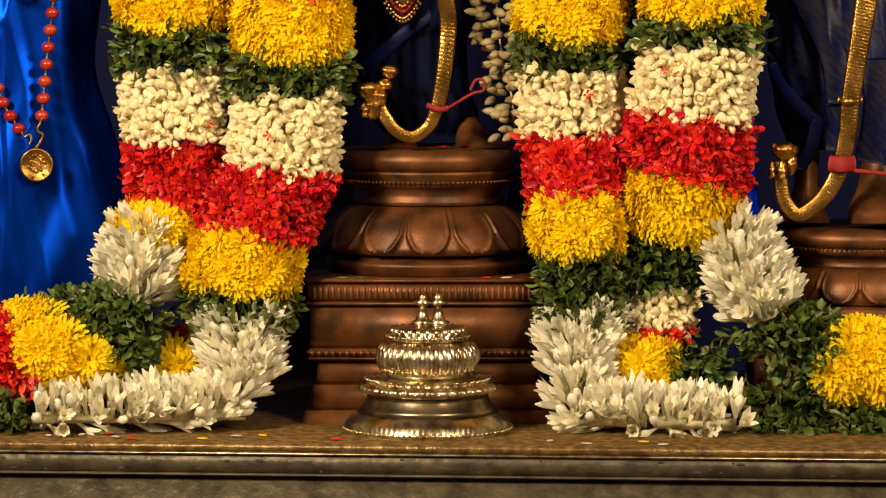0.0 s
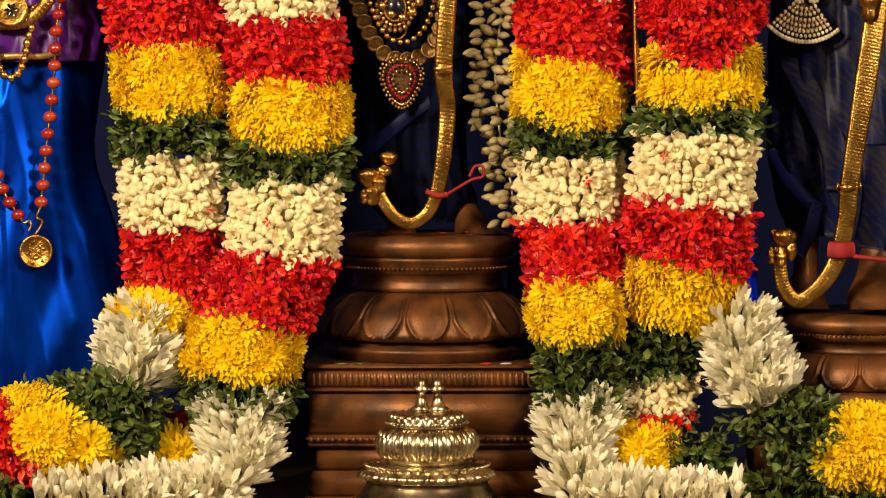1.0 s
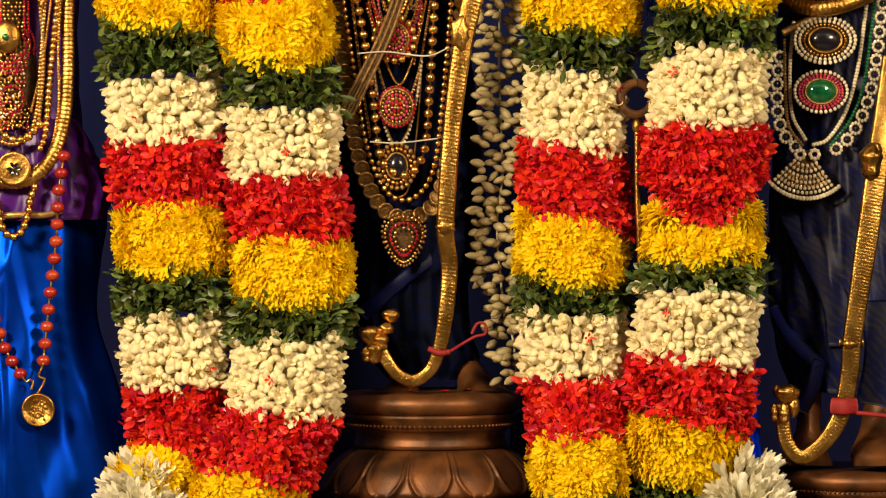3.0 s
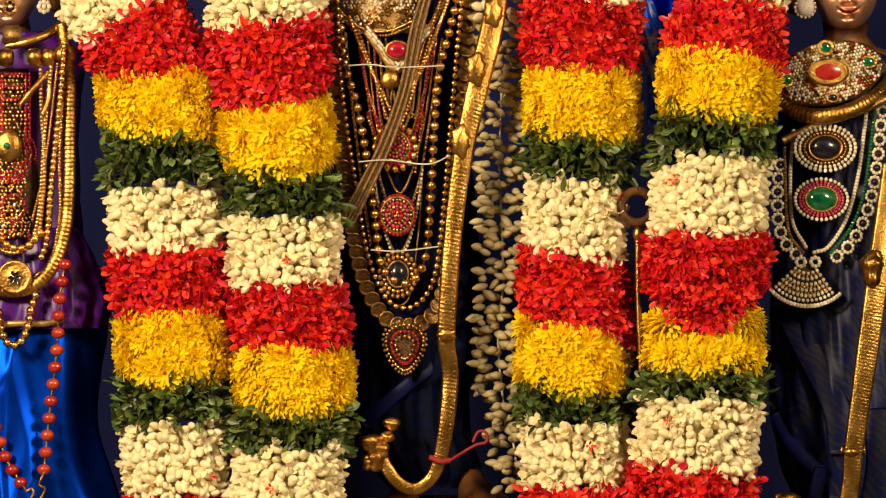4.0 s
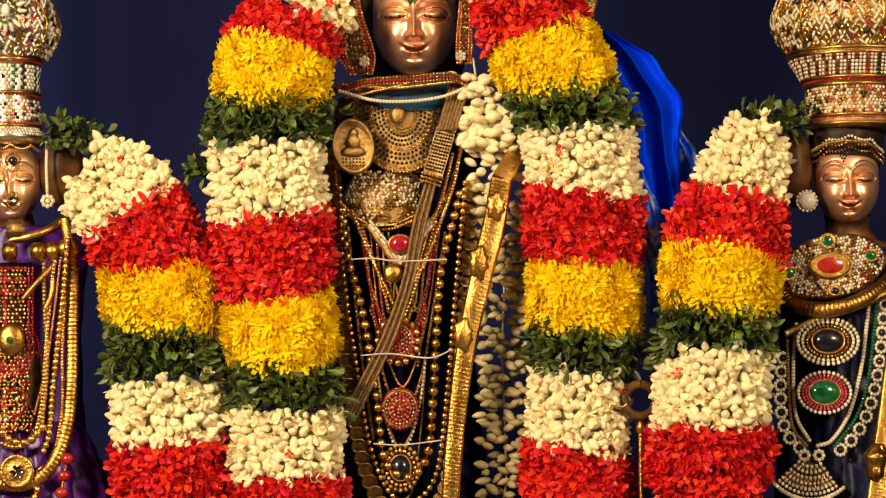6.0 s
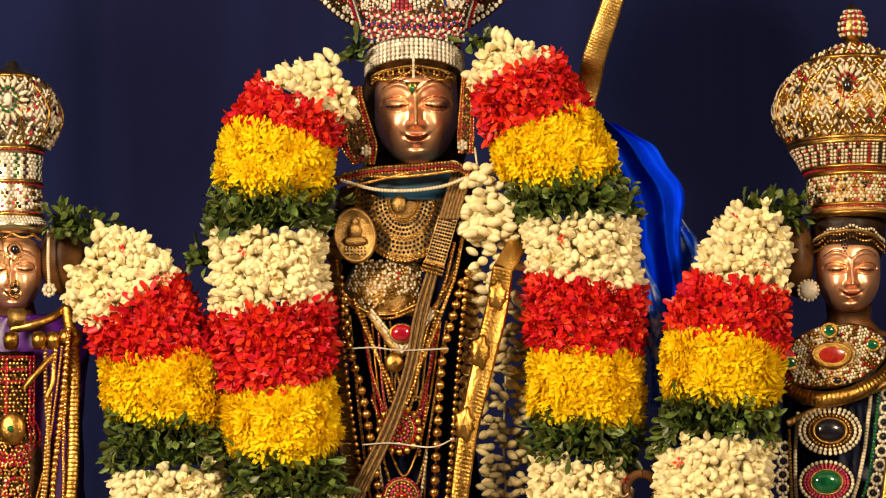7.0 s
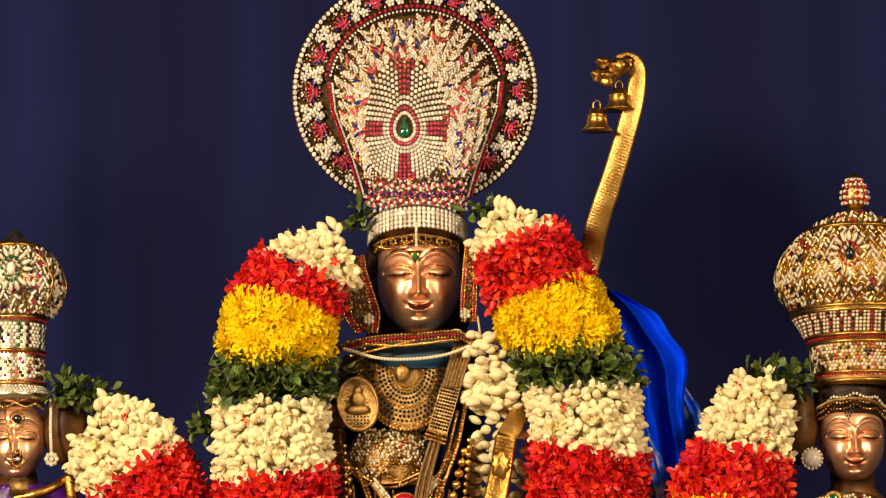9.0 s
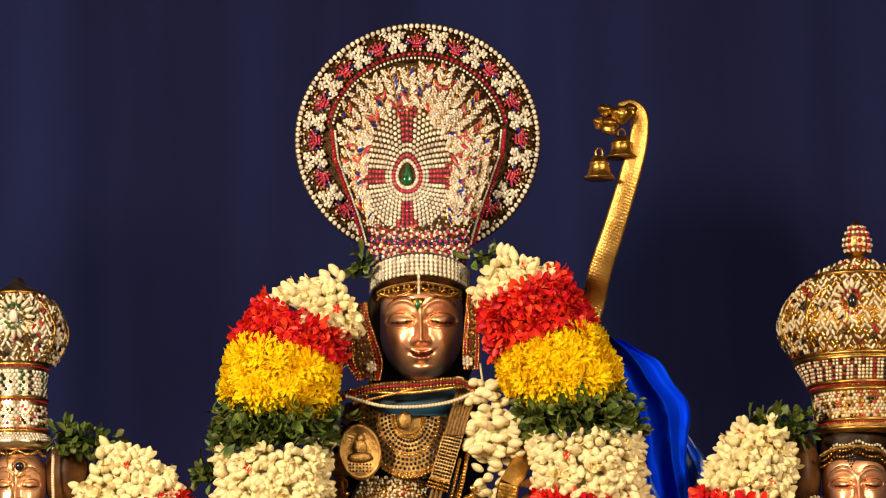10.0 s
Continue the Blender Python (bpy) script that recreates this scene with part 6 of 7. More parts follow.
# ---- flowers heaped on the table ----
strand("short loop of yellow flowers and leaves on the table", [
    (R, -0.4250, 1.0157, -0.3829, 1.0115, 0, 0.02, 0.03), (Y, -0.4354, 0.9793, -0.3662, 0.9818, 0, 0.0, 0.04), (G, -0.4407, 0.9369, -0.3538, 0.9335, 0, -0.03, 0.045), ("", -0.4469, 0.8995, -0.3709, 0.8995, 0, -0.04, 0.04)])
strand("short loop of leaves and yellow flowers on the table", [
    (G, 0.2919, 0.9861, 0.4143, 0.9776, 0, -0.02, 0.05), ("", 0.2838, 0.9054, 0.4359, 0.9054, 0, -0.05, 0.05)])
strand("heap of green leaf sprigs on the altar table", [
    (G, 0.4569, 0.9182, 0.5878, 0.9224, 0, -0.09, 0.05), (G, 0.4447, 0.8459, 0.5885, 0.8399, 0, -0.13, 0.05), ("", 0.4447, 0.8399, 0.5885, 0.8365, 0, -0.13, 0.03)])
strand("heap of green leaf sprigs at the table edge", [
    (G, 0.5838, 0.8969, 0.7233, 0.8799, 0, -0.10, 0.05), ("", 0.5843, 0.8374, 0.7238, 0.8331, 0, -0.14, 0.05)])
strand("heap of green leaf sprigs under red flowers", [
    (G, -0.7129, 0.9097, -0.6242, 0.9054, 0, -0.12, 0.05), ("", -0.7134, 0.8621, -0.6247, 0.8604, 0, -0.14, 0.05)])
strand("dark leaves hanging between two garlands", [
    (G, 0.2323, 1.1426, 0.3713, 1.1299, 0, 0.0, 0.05), ("", 0.2537, 1.0538, 0.3632, 1.0623, 0, 0.0, 0.05)])

# ---- the image in blue silk ----
LF, LFH = -0.6468, 2.0406
tagged(part("bronze_statue", merge(
    head_piece(LF, LFH, 0.09, 0.0411, 0.0571),
    loft([(-0.6734, 2.0018, -0.6185, 2.0014, 0.11, 0.03), (-0.6856, 1.9638, -0.6055, 1.9633, 0.12, 0.035), (-0.7275, 1.9429, -0.5590, 1.9461, 0.13, 0.05), (-0.7234, 1.8504, -0.5634, 1.8494, 0.13, 0.06), (-0.7104, 1.6624, -0.5676, 1.6618, 0.13, 0.05)])), BRONZE), "smaller bronze temple statue dressed in purple and blue silk", "statue")
small = bpy.data.objects["bronze_statue.001"]
# darker bronze below the head: shade at the neck put into the colour
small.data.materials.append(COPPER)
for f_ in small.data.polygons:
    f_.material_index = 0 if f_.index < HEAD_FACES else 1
mark_face(small)
tagged(part("silk_blouse", loft([(-0.6858, 1.9781, -0.5972, 1.9801, 0.12, 0.045), (-0.7402, 1.9514, -0.5422, 1.9570, 0.13, 0.06), (-0.7405, 1.9011, -0.5383, 1.8999, 0.14, 0.075), (-0.7357, 1.7830, -0.5465, 1.7818, 0.14, 0.075), (-0.7314, 1.6709, -0.5407, 1.6701, 0.14, 0.075)], 64, 9, 0.04, 0.3, 6), PURPLE), "dark purple silk blouse under many gold chains", "blouse")
tagged(part("silk_wrap", loft([(-0.7439, 1.6878, -0.5465, 1.6870, 0.12, 0.075), (-0.7609, 1.6122, -0.5156, 1.6196, 0.12, 0.085), (-0.7694, 1.5619, -0.5006, 1.5692, 0.12, 0.09), (-0.7695, 1.5350, -0.5075, 1.5373, 0.12, 0.09)], 120, 19, 0.05, 0.25, 8), PURPLE), "crumpled purple silk wrap with gold border", "wrap")
tagged(part("wrap_border", sweep([spot(-0.6855, 1.5414, 0.026), spot(-0.6351, 1.5445, 0.024), spot(-0.5931, 1.5443, 0.028), spot(-0.5662, 1.5510, 0.034)], 0.0050, 0.003, 30, 8), ZARI), "woven gold border on purple silk", "cloth border")
tagged(part("silk_skirt", loft([(-0.7778, 1.5451, -0.5108, 1.5457, 0.145, 0.085), (-0.7818, 1.5192, -0.5085, 1.5190, 0.145, 0.09), (-0.7916, 1.3990, -0.5132, 1.3990, 0.145, 0.10), (-0.8098, 1.2815, -0.4889, 1.2815, 0.145, 0.11), (-0.8196, 1.1636, -0.4729, 1.1636, 0.145, 0.12), (-0.8219, 0.9776, -0.4716, 0.9945, 0.145, 0.13), (-0.8232, 0.8672, -0.4724, 0.8757, 0.145, 0.13)], 240, 5, 0.03, 0.05, 12, crease=0.034), BLUE_SILK), "bright blue satin skirt hanging in soft folds", "skirt")
tagged(part("hair_bun", placed(ball(0.0353, 0.0336, 0.0554, 28, 20), Matrix.Translation(spot(-0.5752, 2.0623, 0.10)))  , HAIR), "dark brown lacquered hair piece beside the face", "hair piece")


def round_crown(label, a_h, y, rows_, bands, finial, shell, petals):
    """A bulbous gilt crown covered with set stones. rows_: (radius, height), bottom first."""
    a, h = a_h
    g = thing("domed_crown", label, "crown", at=spot(a, h, y))
    o = Matrix.Translation(spot(a, h, y))
    part("shell", placed(lathe(rows_, 96), o), shell, g, "gilt shell")
    zs, rs = [r[1] for r in rows_], [r[0] for r in rows_]
    z0, z1, count = petals
    for k in range(count):
        mid = 2 * math.pi * k / count
        if math.cos(mid) < -0.2:
            continue
        for s in (-1, 1):
            pts = []
            for q in np.linspace(0, 1, 9):
                z = z0 + (z1 - z0) * q
                r = float(np.interp(z, zs, rs)) + 0.002
                ang = mid + s * math.pi / count * math.sin(math.pi * (0.15 + 0.85 * q)) * 1.02
                pts.append((r * math.sin(ang), -r * math.cos(ang), z))
            part("gold_rib", placed(sweep(pts, 0.0018, 0.0018, 24, 6, flip=(math.sin(mid), -math.cos(mid), 0)), o), GOLD, g)
    made = {}
    for z0, z1, size, pattern in bands:
        nrow = max(1, round((z1 - z0) / (size * 1.75)))
        for i in range(nrow):
            z = z0 + (z1 - z0) * (i + 0.5) / nrow
            r = float(np.interp(z, zs, rs))
            n = max(8, int(2 * math.pi * r / (size * 2.05)))
            for k in range(n):
                ang = 2 * math.pi * (k + (0 if pattern is pil_pat else 0.5 * (i % 2))) / n
                c = math.cos(ang)
                if c < -0.25:
                    continue
                if pattern is dome_pat:
                    lean = (0.6 if (i + k) % 2 else -0.6) + PICK.uniform(-0.25, 0.25)
                    made.setdefault((pattern(i, k, n), 0), []).append(o @ Matrix.Translation((r * math.sin(ang), -r * c, z)) @ Matrix.Rotation(ang, 4, "Z") @ Matrix.Rotation(lean, 4, "Y"))
                    continue
                made.setdefault((pattern(i, k, n), size), []).append(spot(a, h, y) + Vector((r * math.sin(ang), -r * c, z)))
    for (key, size), pts in made.items():
        if not size:
            tone = {"p": (DIAMOND if shell is SILVER else PEARL), "o": (SILVER if shell is SILVER else GOLD_BEAD), "r": RUBY, "d": DARK_STONE}[key]
            tagged(part("leaf_stone_work", strew(ball(0.0024, 0.0030, 0.0062, 6, 6), pts), tone, g), kind="stuff")
        elif key:
            studs({"p": "white_stones", "r": "red_stones", "g": "green_stones", "o": "gold_grains", "d": "dark_settings", "k": "pink_stones"}[key], pts, size, {"p": (DIAMOND if shell is SILVER else PEARL), "r": RUBY, "g": EMERALD, "o": GOLD, "d": DARK_STONE, "k": PINK}[key], g, seg=6, flat=0.8)
    for z, r in finial:
        part("gold_hoop", placed(lathe([(r, -0.003), (r + 0.003, -0.002), (r + 0.003, 0.002), (r, 0.003)], 72), o @ Matrix.Translation((0, 0, z))), GOLD, g)
    return g, o


PICK = random.Random(8)
dome_pat = lambda i, k, n: PICK.choices("pord", (12, 10, 1.0, 1.6))[0]
red_pat = lambda i, k, n: "r"
pil_pat = lambda i, k, n: ("p", "p", "r", "p", "p", "d")[k % 6]
flo_pat = lambda i, k, n: PICK.choices("poklgd"[:3] + "d", (10, 6, 1.5, 2))[0]
up2 = lambda rows, y0: [(r, (y0 - y) * 0.00086) for r, y in rows]
zf = lambda y, y0: (y0 - y) * 0.00086
crown_r, o = round_crown("gold domed crown with red and white stones", (0.6118, 2.0725), 0.10,
    up2([(0.0690, 772), (0.0735, 764), (0.0718, 752), (0.0720, 700), (0.0757, 694), (0.0790, 684), (0.0880, 665), (0.0960, 650), (0.1010, 642), (0.1000, 636), (0.1080, 620), (0.1190, 603), (0.1240, 585), (0.1235, 570), (0.1180, 548), (0.1050, 524), (0.0880, 504), (0.0739, 492), (0.0722, 487), (0.0554, 478), (0.0336, 466), (0.0134, 456), (0.0109, 446)], 822),
    [(zf(748, 822), zf(700, 822), 0.0029, flo_pat), (zf(682, 822), zf(646, 822), 0.0028, pil_pat), (zf(632, 822), zf(496, 822), 0.0040, dome_pat), (zf(486, 822), zf(458, 822), 0.0040, dome_pat), (zf(692, 822), zf(688, 822), 0.0020, red_pat), (zf(758, 822), zf(754, 822), 0.0020, red_pat)],
    [(zf(637, 822), 0.1000), (zf(645, 822), 0.0980), (zf(490, 822), 0.0730), (zf(685, 822), 0.0785), (zf(697, 822), 0.0735), (zf(751, 822), 0.0718), (zf(766, 822), 0.0725)], DULL_GOLD, (zf(632, 822), zf(500, 822), 12))
# dark hair added below the domed crown's rim
cap_rows = [(0.0495, 0.024), (0.0520, 0.036), (0.0545, 0.052), (0.0570, 0.072), (0.0560, 0.092)]
tagged(part("hair_cap", placed(lathe(cap_rows, 48), Matrix.Translation(spot(0.5995, 2.0332, 0.10))), DARK_HAIR), "dark brown hair cap under the domed crown", "head wrap")
part("finial", placed(lathe(up2([(0.0109, 450), (0.0168, 444), (0.0227, 430), (0.0202, 412), (0.0118, 396), (0.0042, 385), (0.0008, 382)], 822), 32), o), GOLD, crown_r, "bud-shaped tip set with red stones")
studs("finial_stones", [spot(0.6118, 2.0725, 0.10) + Vector((r * math.sin(x), -r * math.cos(x), zf(y, 822))) for y, r in ((440, 0.0202), (430, 0.0227), (420, 0.0218), (408, 0.0176), (398, 0.0126)) for x in np.linspace(-1.2, 1.2, 7)], 0.0034, PEARL, crown_r)
studs("finial_red_stones", [spot(0.6118, 2.0725, 0.10) + Vector((r * math.sin(x), -r * math.cos(x) - 0.002, zf(y, 822))) for y, r in ((436, 0.0218), (424, 0.0227), (413, 0.0202), (402, 0.0151)) for x in (-0.7, 0.1, 0.8)], 0.0037, RUBY, crown_r)
crown_l, o = round_crown("silver-gilt domed crown with green and red stones", (-0.6538, 2.1077), 0.10,
    up2([(0.0537, 800), (0.0554, 784), (0.0504, 774), (0.0487, 768), (0.0453, 740), (0.0470, 712), (0.0453, 706), (0.0437, 680), (0.0470, 658), (0.0487, 650), (0.0554, 645), (0.0672, 628), (0.0756, 602), (0.0764, 585), (0.0705, 560), (0.0588, 538), (0.0420, 522), (0.0403, 516), (0.0252, 508), (0.0118, 498), (0.0067, 488)], 790),
    [(zf(768, 790), zf(762, 790), 0.0025, red_pat), (zf(758, 790), zf(722, 790), 0.0032, flo_pat), (zf(716, 790), zf(710, 790), 0.0029, red_pat), (zf(704, 790), zf(660, 790), 0.0032, lambda i, k, n: ("p", "p", "g", "p", "d", "p")[k % 6]), (zf(656, 790), zf(650, 790), 0.0027, red_pat), (zf(645, 790), zf(524, 790), 0.0038, dome_pat), (zf(786, 790), zf(772, 790), 0.0025, lambda i, k, n: "p")],
    [(zf(650, 790), 0.0479), (zf(710, 790), 0.0470), (zf(768, 790), 0.0487), (zf(520, 790), 0.0420)], SILVER, (zf(645, 790), zf(526, 790), 10))


def sunburst(g, centre, radius, y_, stone, n=16):
    """A raised oval flower of stones on a crown."""
    ray_piece = ball(0.0034, 0.0030, 0.0085, 8, 6)
    rays = [Matrix.Translation(centre + Vector((radius * 0.74 * 0.85 * math.sin(t), -0.006 + 0.006 * math.sin(t) ** 2, radius * 0.74 * math.cos(t)))) @ Matrix.Rotation(t, 4, "Y") for t in np.linspace(0, 2 * math.pi, n + 1)[:-1]]
    tagged(part("sunburst_petal_work", strew(ray_piece, rays), PEARL, g), kind="stuff")
    studs("sunburst_ring", [centre + Vector((radius * 0.36 * math.sin(t), -0.008, radius * 0.5 * math.cos(t))) for t in np.linspace(0, 2 * math.pi, 13)[:-1]], 0.0029, RUBY if stone == DARK_STONE else EMERALD, g)
    part("sunburst_stone", placed(ball(0.0067, 0.0050, 0.0101, 14, 10), Matrix.Translation(centre + Vector((0, -0.008, 0)))), stone, g)


sunburst(crown_r, spot(0.5885, 2.2998, 0.10) + Vector((0, -0.1142, 0)), 0.0369, 0, DARK_STONE)
sunburst(crown_l, spot(-0.6492, 2.2923, 0.10) + Vector((0, -0.0739, 0)), 0.0369, 0, DIAMOND)

fore_l = thing("forehead_ornament", "gold forehead ornament with a dark round stone", "jewel", at=spot(-0.6472, 2.0780, 0.04))
studs("fringe", [spot(-0.6474, 2.0993, 0.06) + Vector((0.0420 * math.sin(x), 0.02 - 0.0437 * math.cos(x), -0.0067 * abs(math.sin(4 * x)))) for x in np.linspace(-1.2, 1.2, 34)], 0.0027, GOLD_BEAD, fore_l)
part("stone", placed(ball(0.0067, 0.0042, 0.0067, 16, 10), Matrix.Translation(spot(-0.6472, 2.0772, 0.045))), DARK_STONE, fore_l)
studs("setting", [spot(-0.6472, 2.0772, 0.047) + Vector((0.0109 * math.sin(t), 0, 0.0109 * math.cos(t) - (0.0050 if math.cos(t) < -0.5 else 0))) for t in np.linspace(0, 2 * math.pi, 22)], 0.0020, GOLD, fore_l)
part("nose_chain", sweep([spot(-0.6669, 2.1037, 0.03), spot(-0.6631, 2.0654, 0.035), spot(-0.6525, 2.0186, 0.02)], 0.0013, 0.0013, 20, 6), GOLD, fore_l)
nose = thing("nose_ornament", "clustered gold nose ornament with dark stones", "jewel", at=spot(-0.6457, 2.0186, 0.03))
studs("gold_cluster", [spot(-0.6449, 2.0169, 0.028) + Vector((0.0109 * math.sin(t) * (0.7 + 0.3 * math.cos(3 * t)), -0.002, 0.0118 * math.cos(t))) for t in np.linspace(0, 2 * math.pi, 20)], 0.0025, GOLD, nose)
studs("dark_cluster", [spot(-0.6449, 2.0169, 0.028) + Vector((0.0050 * math.sin(t), -0.003, 0.0059 * math.cos(t))) for t in np.linspace(0, 2 * math.pi, 7)], 0.0029, DARK_STONE, nose)
chain("ear_chain", "string of small pearls hanging beside the face", [spot(-0.5967, 2.1033, 0.05), spot(-0.5972, 2.0607, 0.045), spot(-0.5951, 2.0225, 0.045)], 22, 0.0027, PEARL, "earring")
ear = thing("ear_flower", "pearl flower ear stud with gold ring", "earring", at=spot(-0.5951, 2.0183, 0.04))
studs("petals", [spot(-0.5950, 2.0166, 0.04) + Vector((0.0076 * math.sin(t), 0, 0.0076 * math.cos(t))) for t in np.linspace(0, 2 * math.pi, 9)[:-1]] + [spot(-0.5950, 2.0166, 0.037)], 0.0042, PEARL, ear)

# chains and plates on the smaller image
tagged(part("gold_collar", sweep([spot(-0.6518, 1.9576, 0.03), spot(-0.6182, 1.9642, 0.025), spot(-0.5888, 1.9759, 0.035), spot(-0.5661, 1.9927, 0.06)], 0.0067, 0.0067, 40, 14), GOLD), "smooth thick gold collar ring", "collar")
lump = thing("gold_bead_collar", "row of large barrel-shaped gold beads", "necklace", at=spot(-0.6179, 1.9422, 0.02))
for x, w, y in ((-14, 11, 0.02), (22, 10, 0.015), (71, 10, 0.02), (95, 9, 0.025), (117, 9, 0.035), (134, 8, 0.05)):
    a, h = LF + (x - 27) * 0.00086, LFH - 116 * 0.00086
    v, f = lathe([(0.0076, -0.75), (0.0126, -0.6), (0.0143, 0.0), (0.0126, 0.6), (0.0076, 0.75)], 24)
    v = v * np.array((1, 1, w * 0.00084 * 1.7))
    part("barrel_bead", placed((v, f), Matrix.Translation(spot(a, h + (x > 100) * 0.004, y - 0.012)) @ Matrix.Rotation(radians(90), 4, "Y")), GOLD, lump)
tagged(part("flat_pendant", box(*(lambda p: (p.x - 0.0143, p.x + 0.0143, p.y, p.y + 0.008, p.z - 0.0151, p.z + 0.0151))(spot(-0.6436, 1.9745, 0.02)), 0.003), DULL_GOLD), "small square worn gold plate under the chin", "pendant")
for pts, lab in (([spot(-0.6323, 1.8681, 0.0), spot(-0.6074, 1.8983, 0.005), spot(-0.5841, 1.9234, 0.02)], "slanting smooth gold rod on the chest"), ([spot(-0.5873, 1.9125, 0.015), spot(-0.5887, 1.8788, 0.01), spot(-0.5986, 1.8536, 0.005)], "thin bent gold wire on the chest")):
    tagged(part("gold_rod", sweep(pts, 0.0042, 0.0042, 24, 10), GOLD), lab, "ornament")

ruby = thing("ruby_panel", "openwork gold breast panel framed with red stones", "pendant", at=spot(-0.6435, 1.8752, 0.02))
part("panel_ground", loft([(-0.7069, 1.9246, -0.6176, 1.9240, 0.05, 0.03), (-0.7064, 1.8165, -0.6155, 1.8160, 0.05, 0.03), (-0.6978, 1.7828, -0.6053, 1.7822, 0.05, 0.03), (-0.6891, 1.7154, -0.6034, 1.7149, 0.05, 0.03), (-0.6722, 1.6733, -0.6218, 1.6730, 0.05, 0.02)], 32), DARK_GOLD, ruby)
RA, RH = -0.6647, 1.9176
rp = lambda px, py: spot(RA + px * 0.00084, RH - (py - 400) * 0.00084, 0.010 + 0.00001 * (px - 10) ** 2)
frame_pts = [rp(x, y) for y in (402, 424, 446) for x in range(-40, 52, 6)] + [rp(x, y) for x in (8, 50, 57) for y in range(402, 524, 6)]
studs("red_frame", frame_pts, 0.0028, RUBY, ruby)
random.seed(31)
studs("gold_scrolls", [rp(x + 3 * math.sin(y * 0.4), y) for x in range(-38, 56, 7) for y in range(406, 690, 7) if (x * 3 + y) % 5], 0.0027, GOLD_BEAD, ruby)
studs("red_arcs", [rp(20 + r * math.sin(t), 545 - 0 + r * -math.cos(t)) for r in (32, 40, 48) for t in np.linspace(1.0, 4.2, 26)] + [rp(28 + 20 * math.sin(t), 640 + 24 * math.cos(t)) for t in np.linspace(0, 6.28, 22)], 0.0029, RUBY, ruby)
studs("lower_gold_scrolls", [rp(random.uniform(-30, 72), random.uniform(524, 692)) for _ in range(230)], 0.0025, GOLD_BEAD, ruby)
studs("lower_red_stones", [rp(random.uniform(-30, 72), random.uniform(524, 692)) for _ in range(110)], 0.0025, RUBY, ruby)
studs("small_diamonds", [rp(random.uniform(-20, 60), random.uniform(560, 680)) for _ in range(40)], 0.0022, PEARL, ruby)
disc_t = thing("gold_disc", "domed gold disc with a green stone", "pendant", at=spot(-0.6478, 1.8093, 0.0))
part("dome", placed(ball(0.0202, 0.0084, 0.0243, 28, 14), Matrix.Translation(spot(-0.6478, 1.8093, 0.01))), GOLD, disc_t)
part("green_stone", placed(ball(0.0050, 0.0034, 0.0050, 12, 8), Matrix.Translation(spot(-0.6512, 1.8093, 0.0))), EMERALD, disc_t)
medal = thing("gold_medal", "round gold medal with a dark star emblem", "medallion", at=spot(-0.6391, 1.6134, 0.0))
part("disc", placed(lathe([(0.0243, -0.004), (0.0260, 0), (0.0243, 0.004), (0.0218, 0.003), (0.0084, 0.006), (0.0003, 0.007)], 48), Matrix.Translation(spot(-0.6391, 1.6134, 0.0)) @ Matrix.Rotation(radians(90), 4, "X")), GOLD, medal)
part("star_emblem", placed(star_piece(6, 0.0109, 0.0050, 0.1, 0.0), Matrix.Translation(spot(-0.6391, 1.6134, -0.009)) @ Matrix.Rotation(radians(90), 4, "X")), DARK_STONE, medal)
tagged(part("coil_necklace", sweep([spot(-0.5684, 1.9898, 0.04), spot(-0.5585, 1.9224, 0.03), spot(-0.5579, 1.8383, 0.025), spot(-0.5581, 1.7542, 0.02), spot(-0.5650, 1.6786, 0.015), spot(-0.5845, 1.6266, 0.01), spot(-0.6139, 1.5990, 0.01), spot(-0.6517, 1.5933, 0.01), spot(-0.6937, 1.6036, 0.01)], 0.0101, 0.0059, 420, 12, bump=lambda q, a: 0.06 * math.sin(q * 480)), GOLD), "broad flexible gold coil necklace of fine rings", "necklace")
for pts, n, size, mat, lab in (
        ([(-0.5651, 1.9561), (-0.5703, 1.8888), (-0.5790, 1.8048), (-0.5859, 1.7375), (-0.5911, 1.6703), (-0.5995, 1.6435)], 34, 0.0055, GOLD_BEAD, "long string of round gold beads"),
        ([(-0.5819, 1.9478), (-0.5905, 1.8721), (-0.5975, 1.7880), (-0.6027, 1.7124), (-0.6163, 1.6620), (-0.6432, 1.6495), (-0.6768, 1.6623)], 64, 0.0039, GOLD_BEAD, "gold bead chain with dark links"),
        ([(-0.5753, 1.9309), (-0.5839, 1.8553), (-0.5958, 1.7712), (-0.6128, 1.6990)], 60, 0.0024, GOLD, "thin plaited gold chain"),
        ([(-0.6005, 1.9395), (-0.5990, 1.8637), (-0.5942, 1.7712), (-0.6011, 1.6872)], 44, 0.0035, DULL_GOLD, "dull gold bead chain"),
        ([(-0.5687, 1.8720), (-0.5723, 1.7879), (-0.5725, 1.7039), (-0.5861, 1.6367), (-0.6097, 1.6133)], 60, 0.0030, GOLD_BEAD, "fine gold grain chain along the coil"),
        ([(-0.6081, 1.5864), (-0.6149, 1.5654), (-0.6183, 1.5445), (-0.6284, 1.5193), (-0.6452, 1.5127), (-0.6586, 1.5320), (-0.6636, 1.5614)], 13, 0.0067, GOLD_BEAD, "short loop of round gold beads over purple silk"),
        ([(-0.6600, 1.6706), (-0.6449, 1.6580), (-0.6222, 1.6579), (-0.6011, 1.6788)], 7, 0.0071, GOLD_BEAD, "few large gold beads on a chain")):
    chain("bead_chain", lab, [spot(a, h, 0.012) for a, h in pts], n, size, mat)


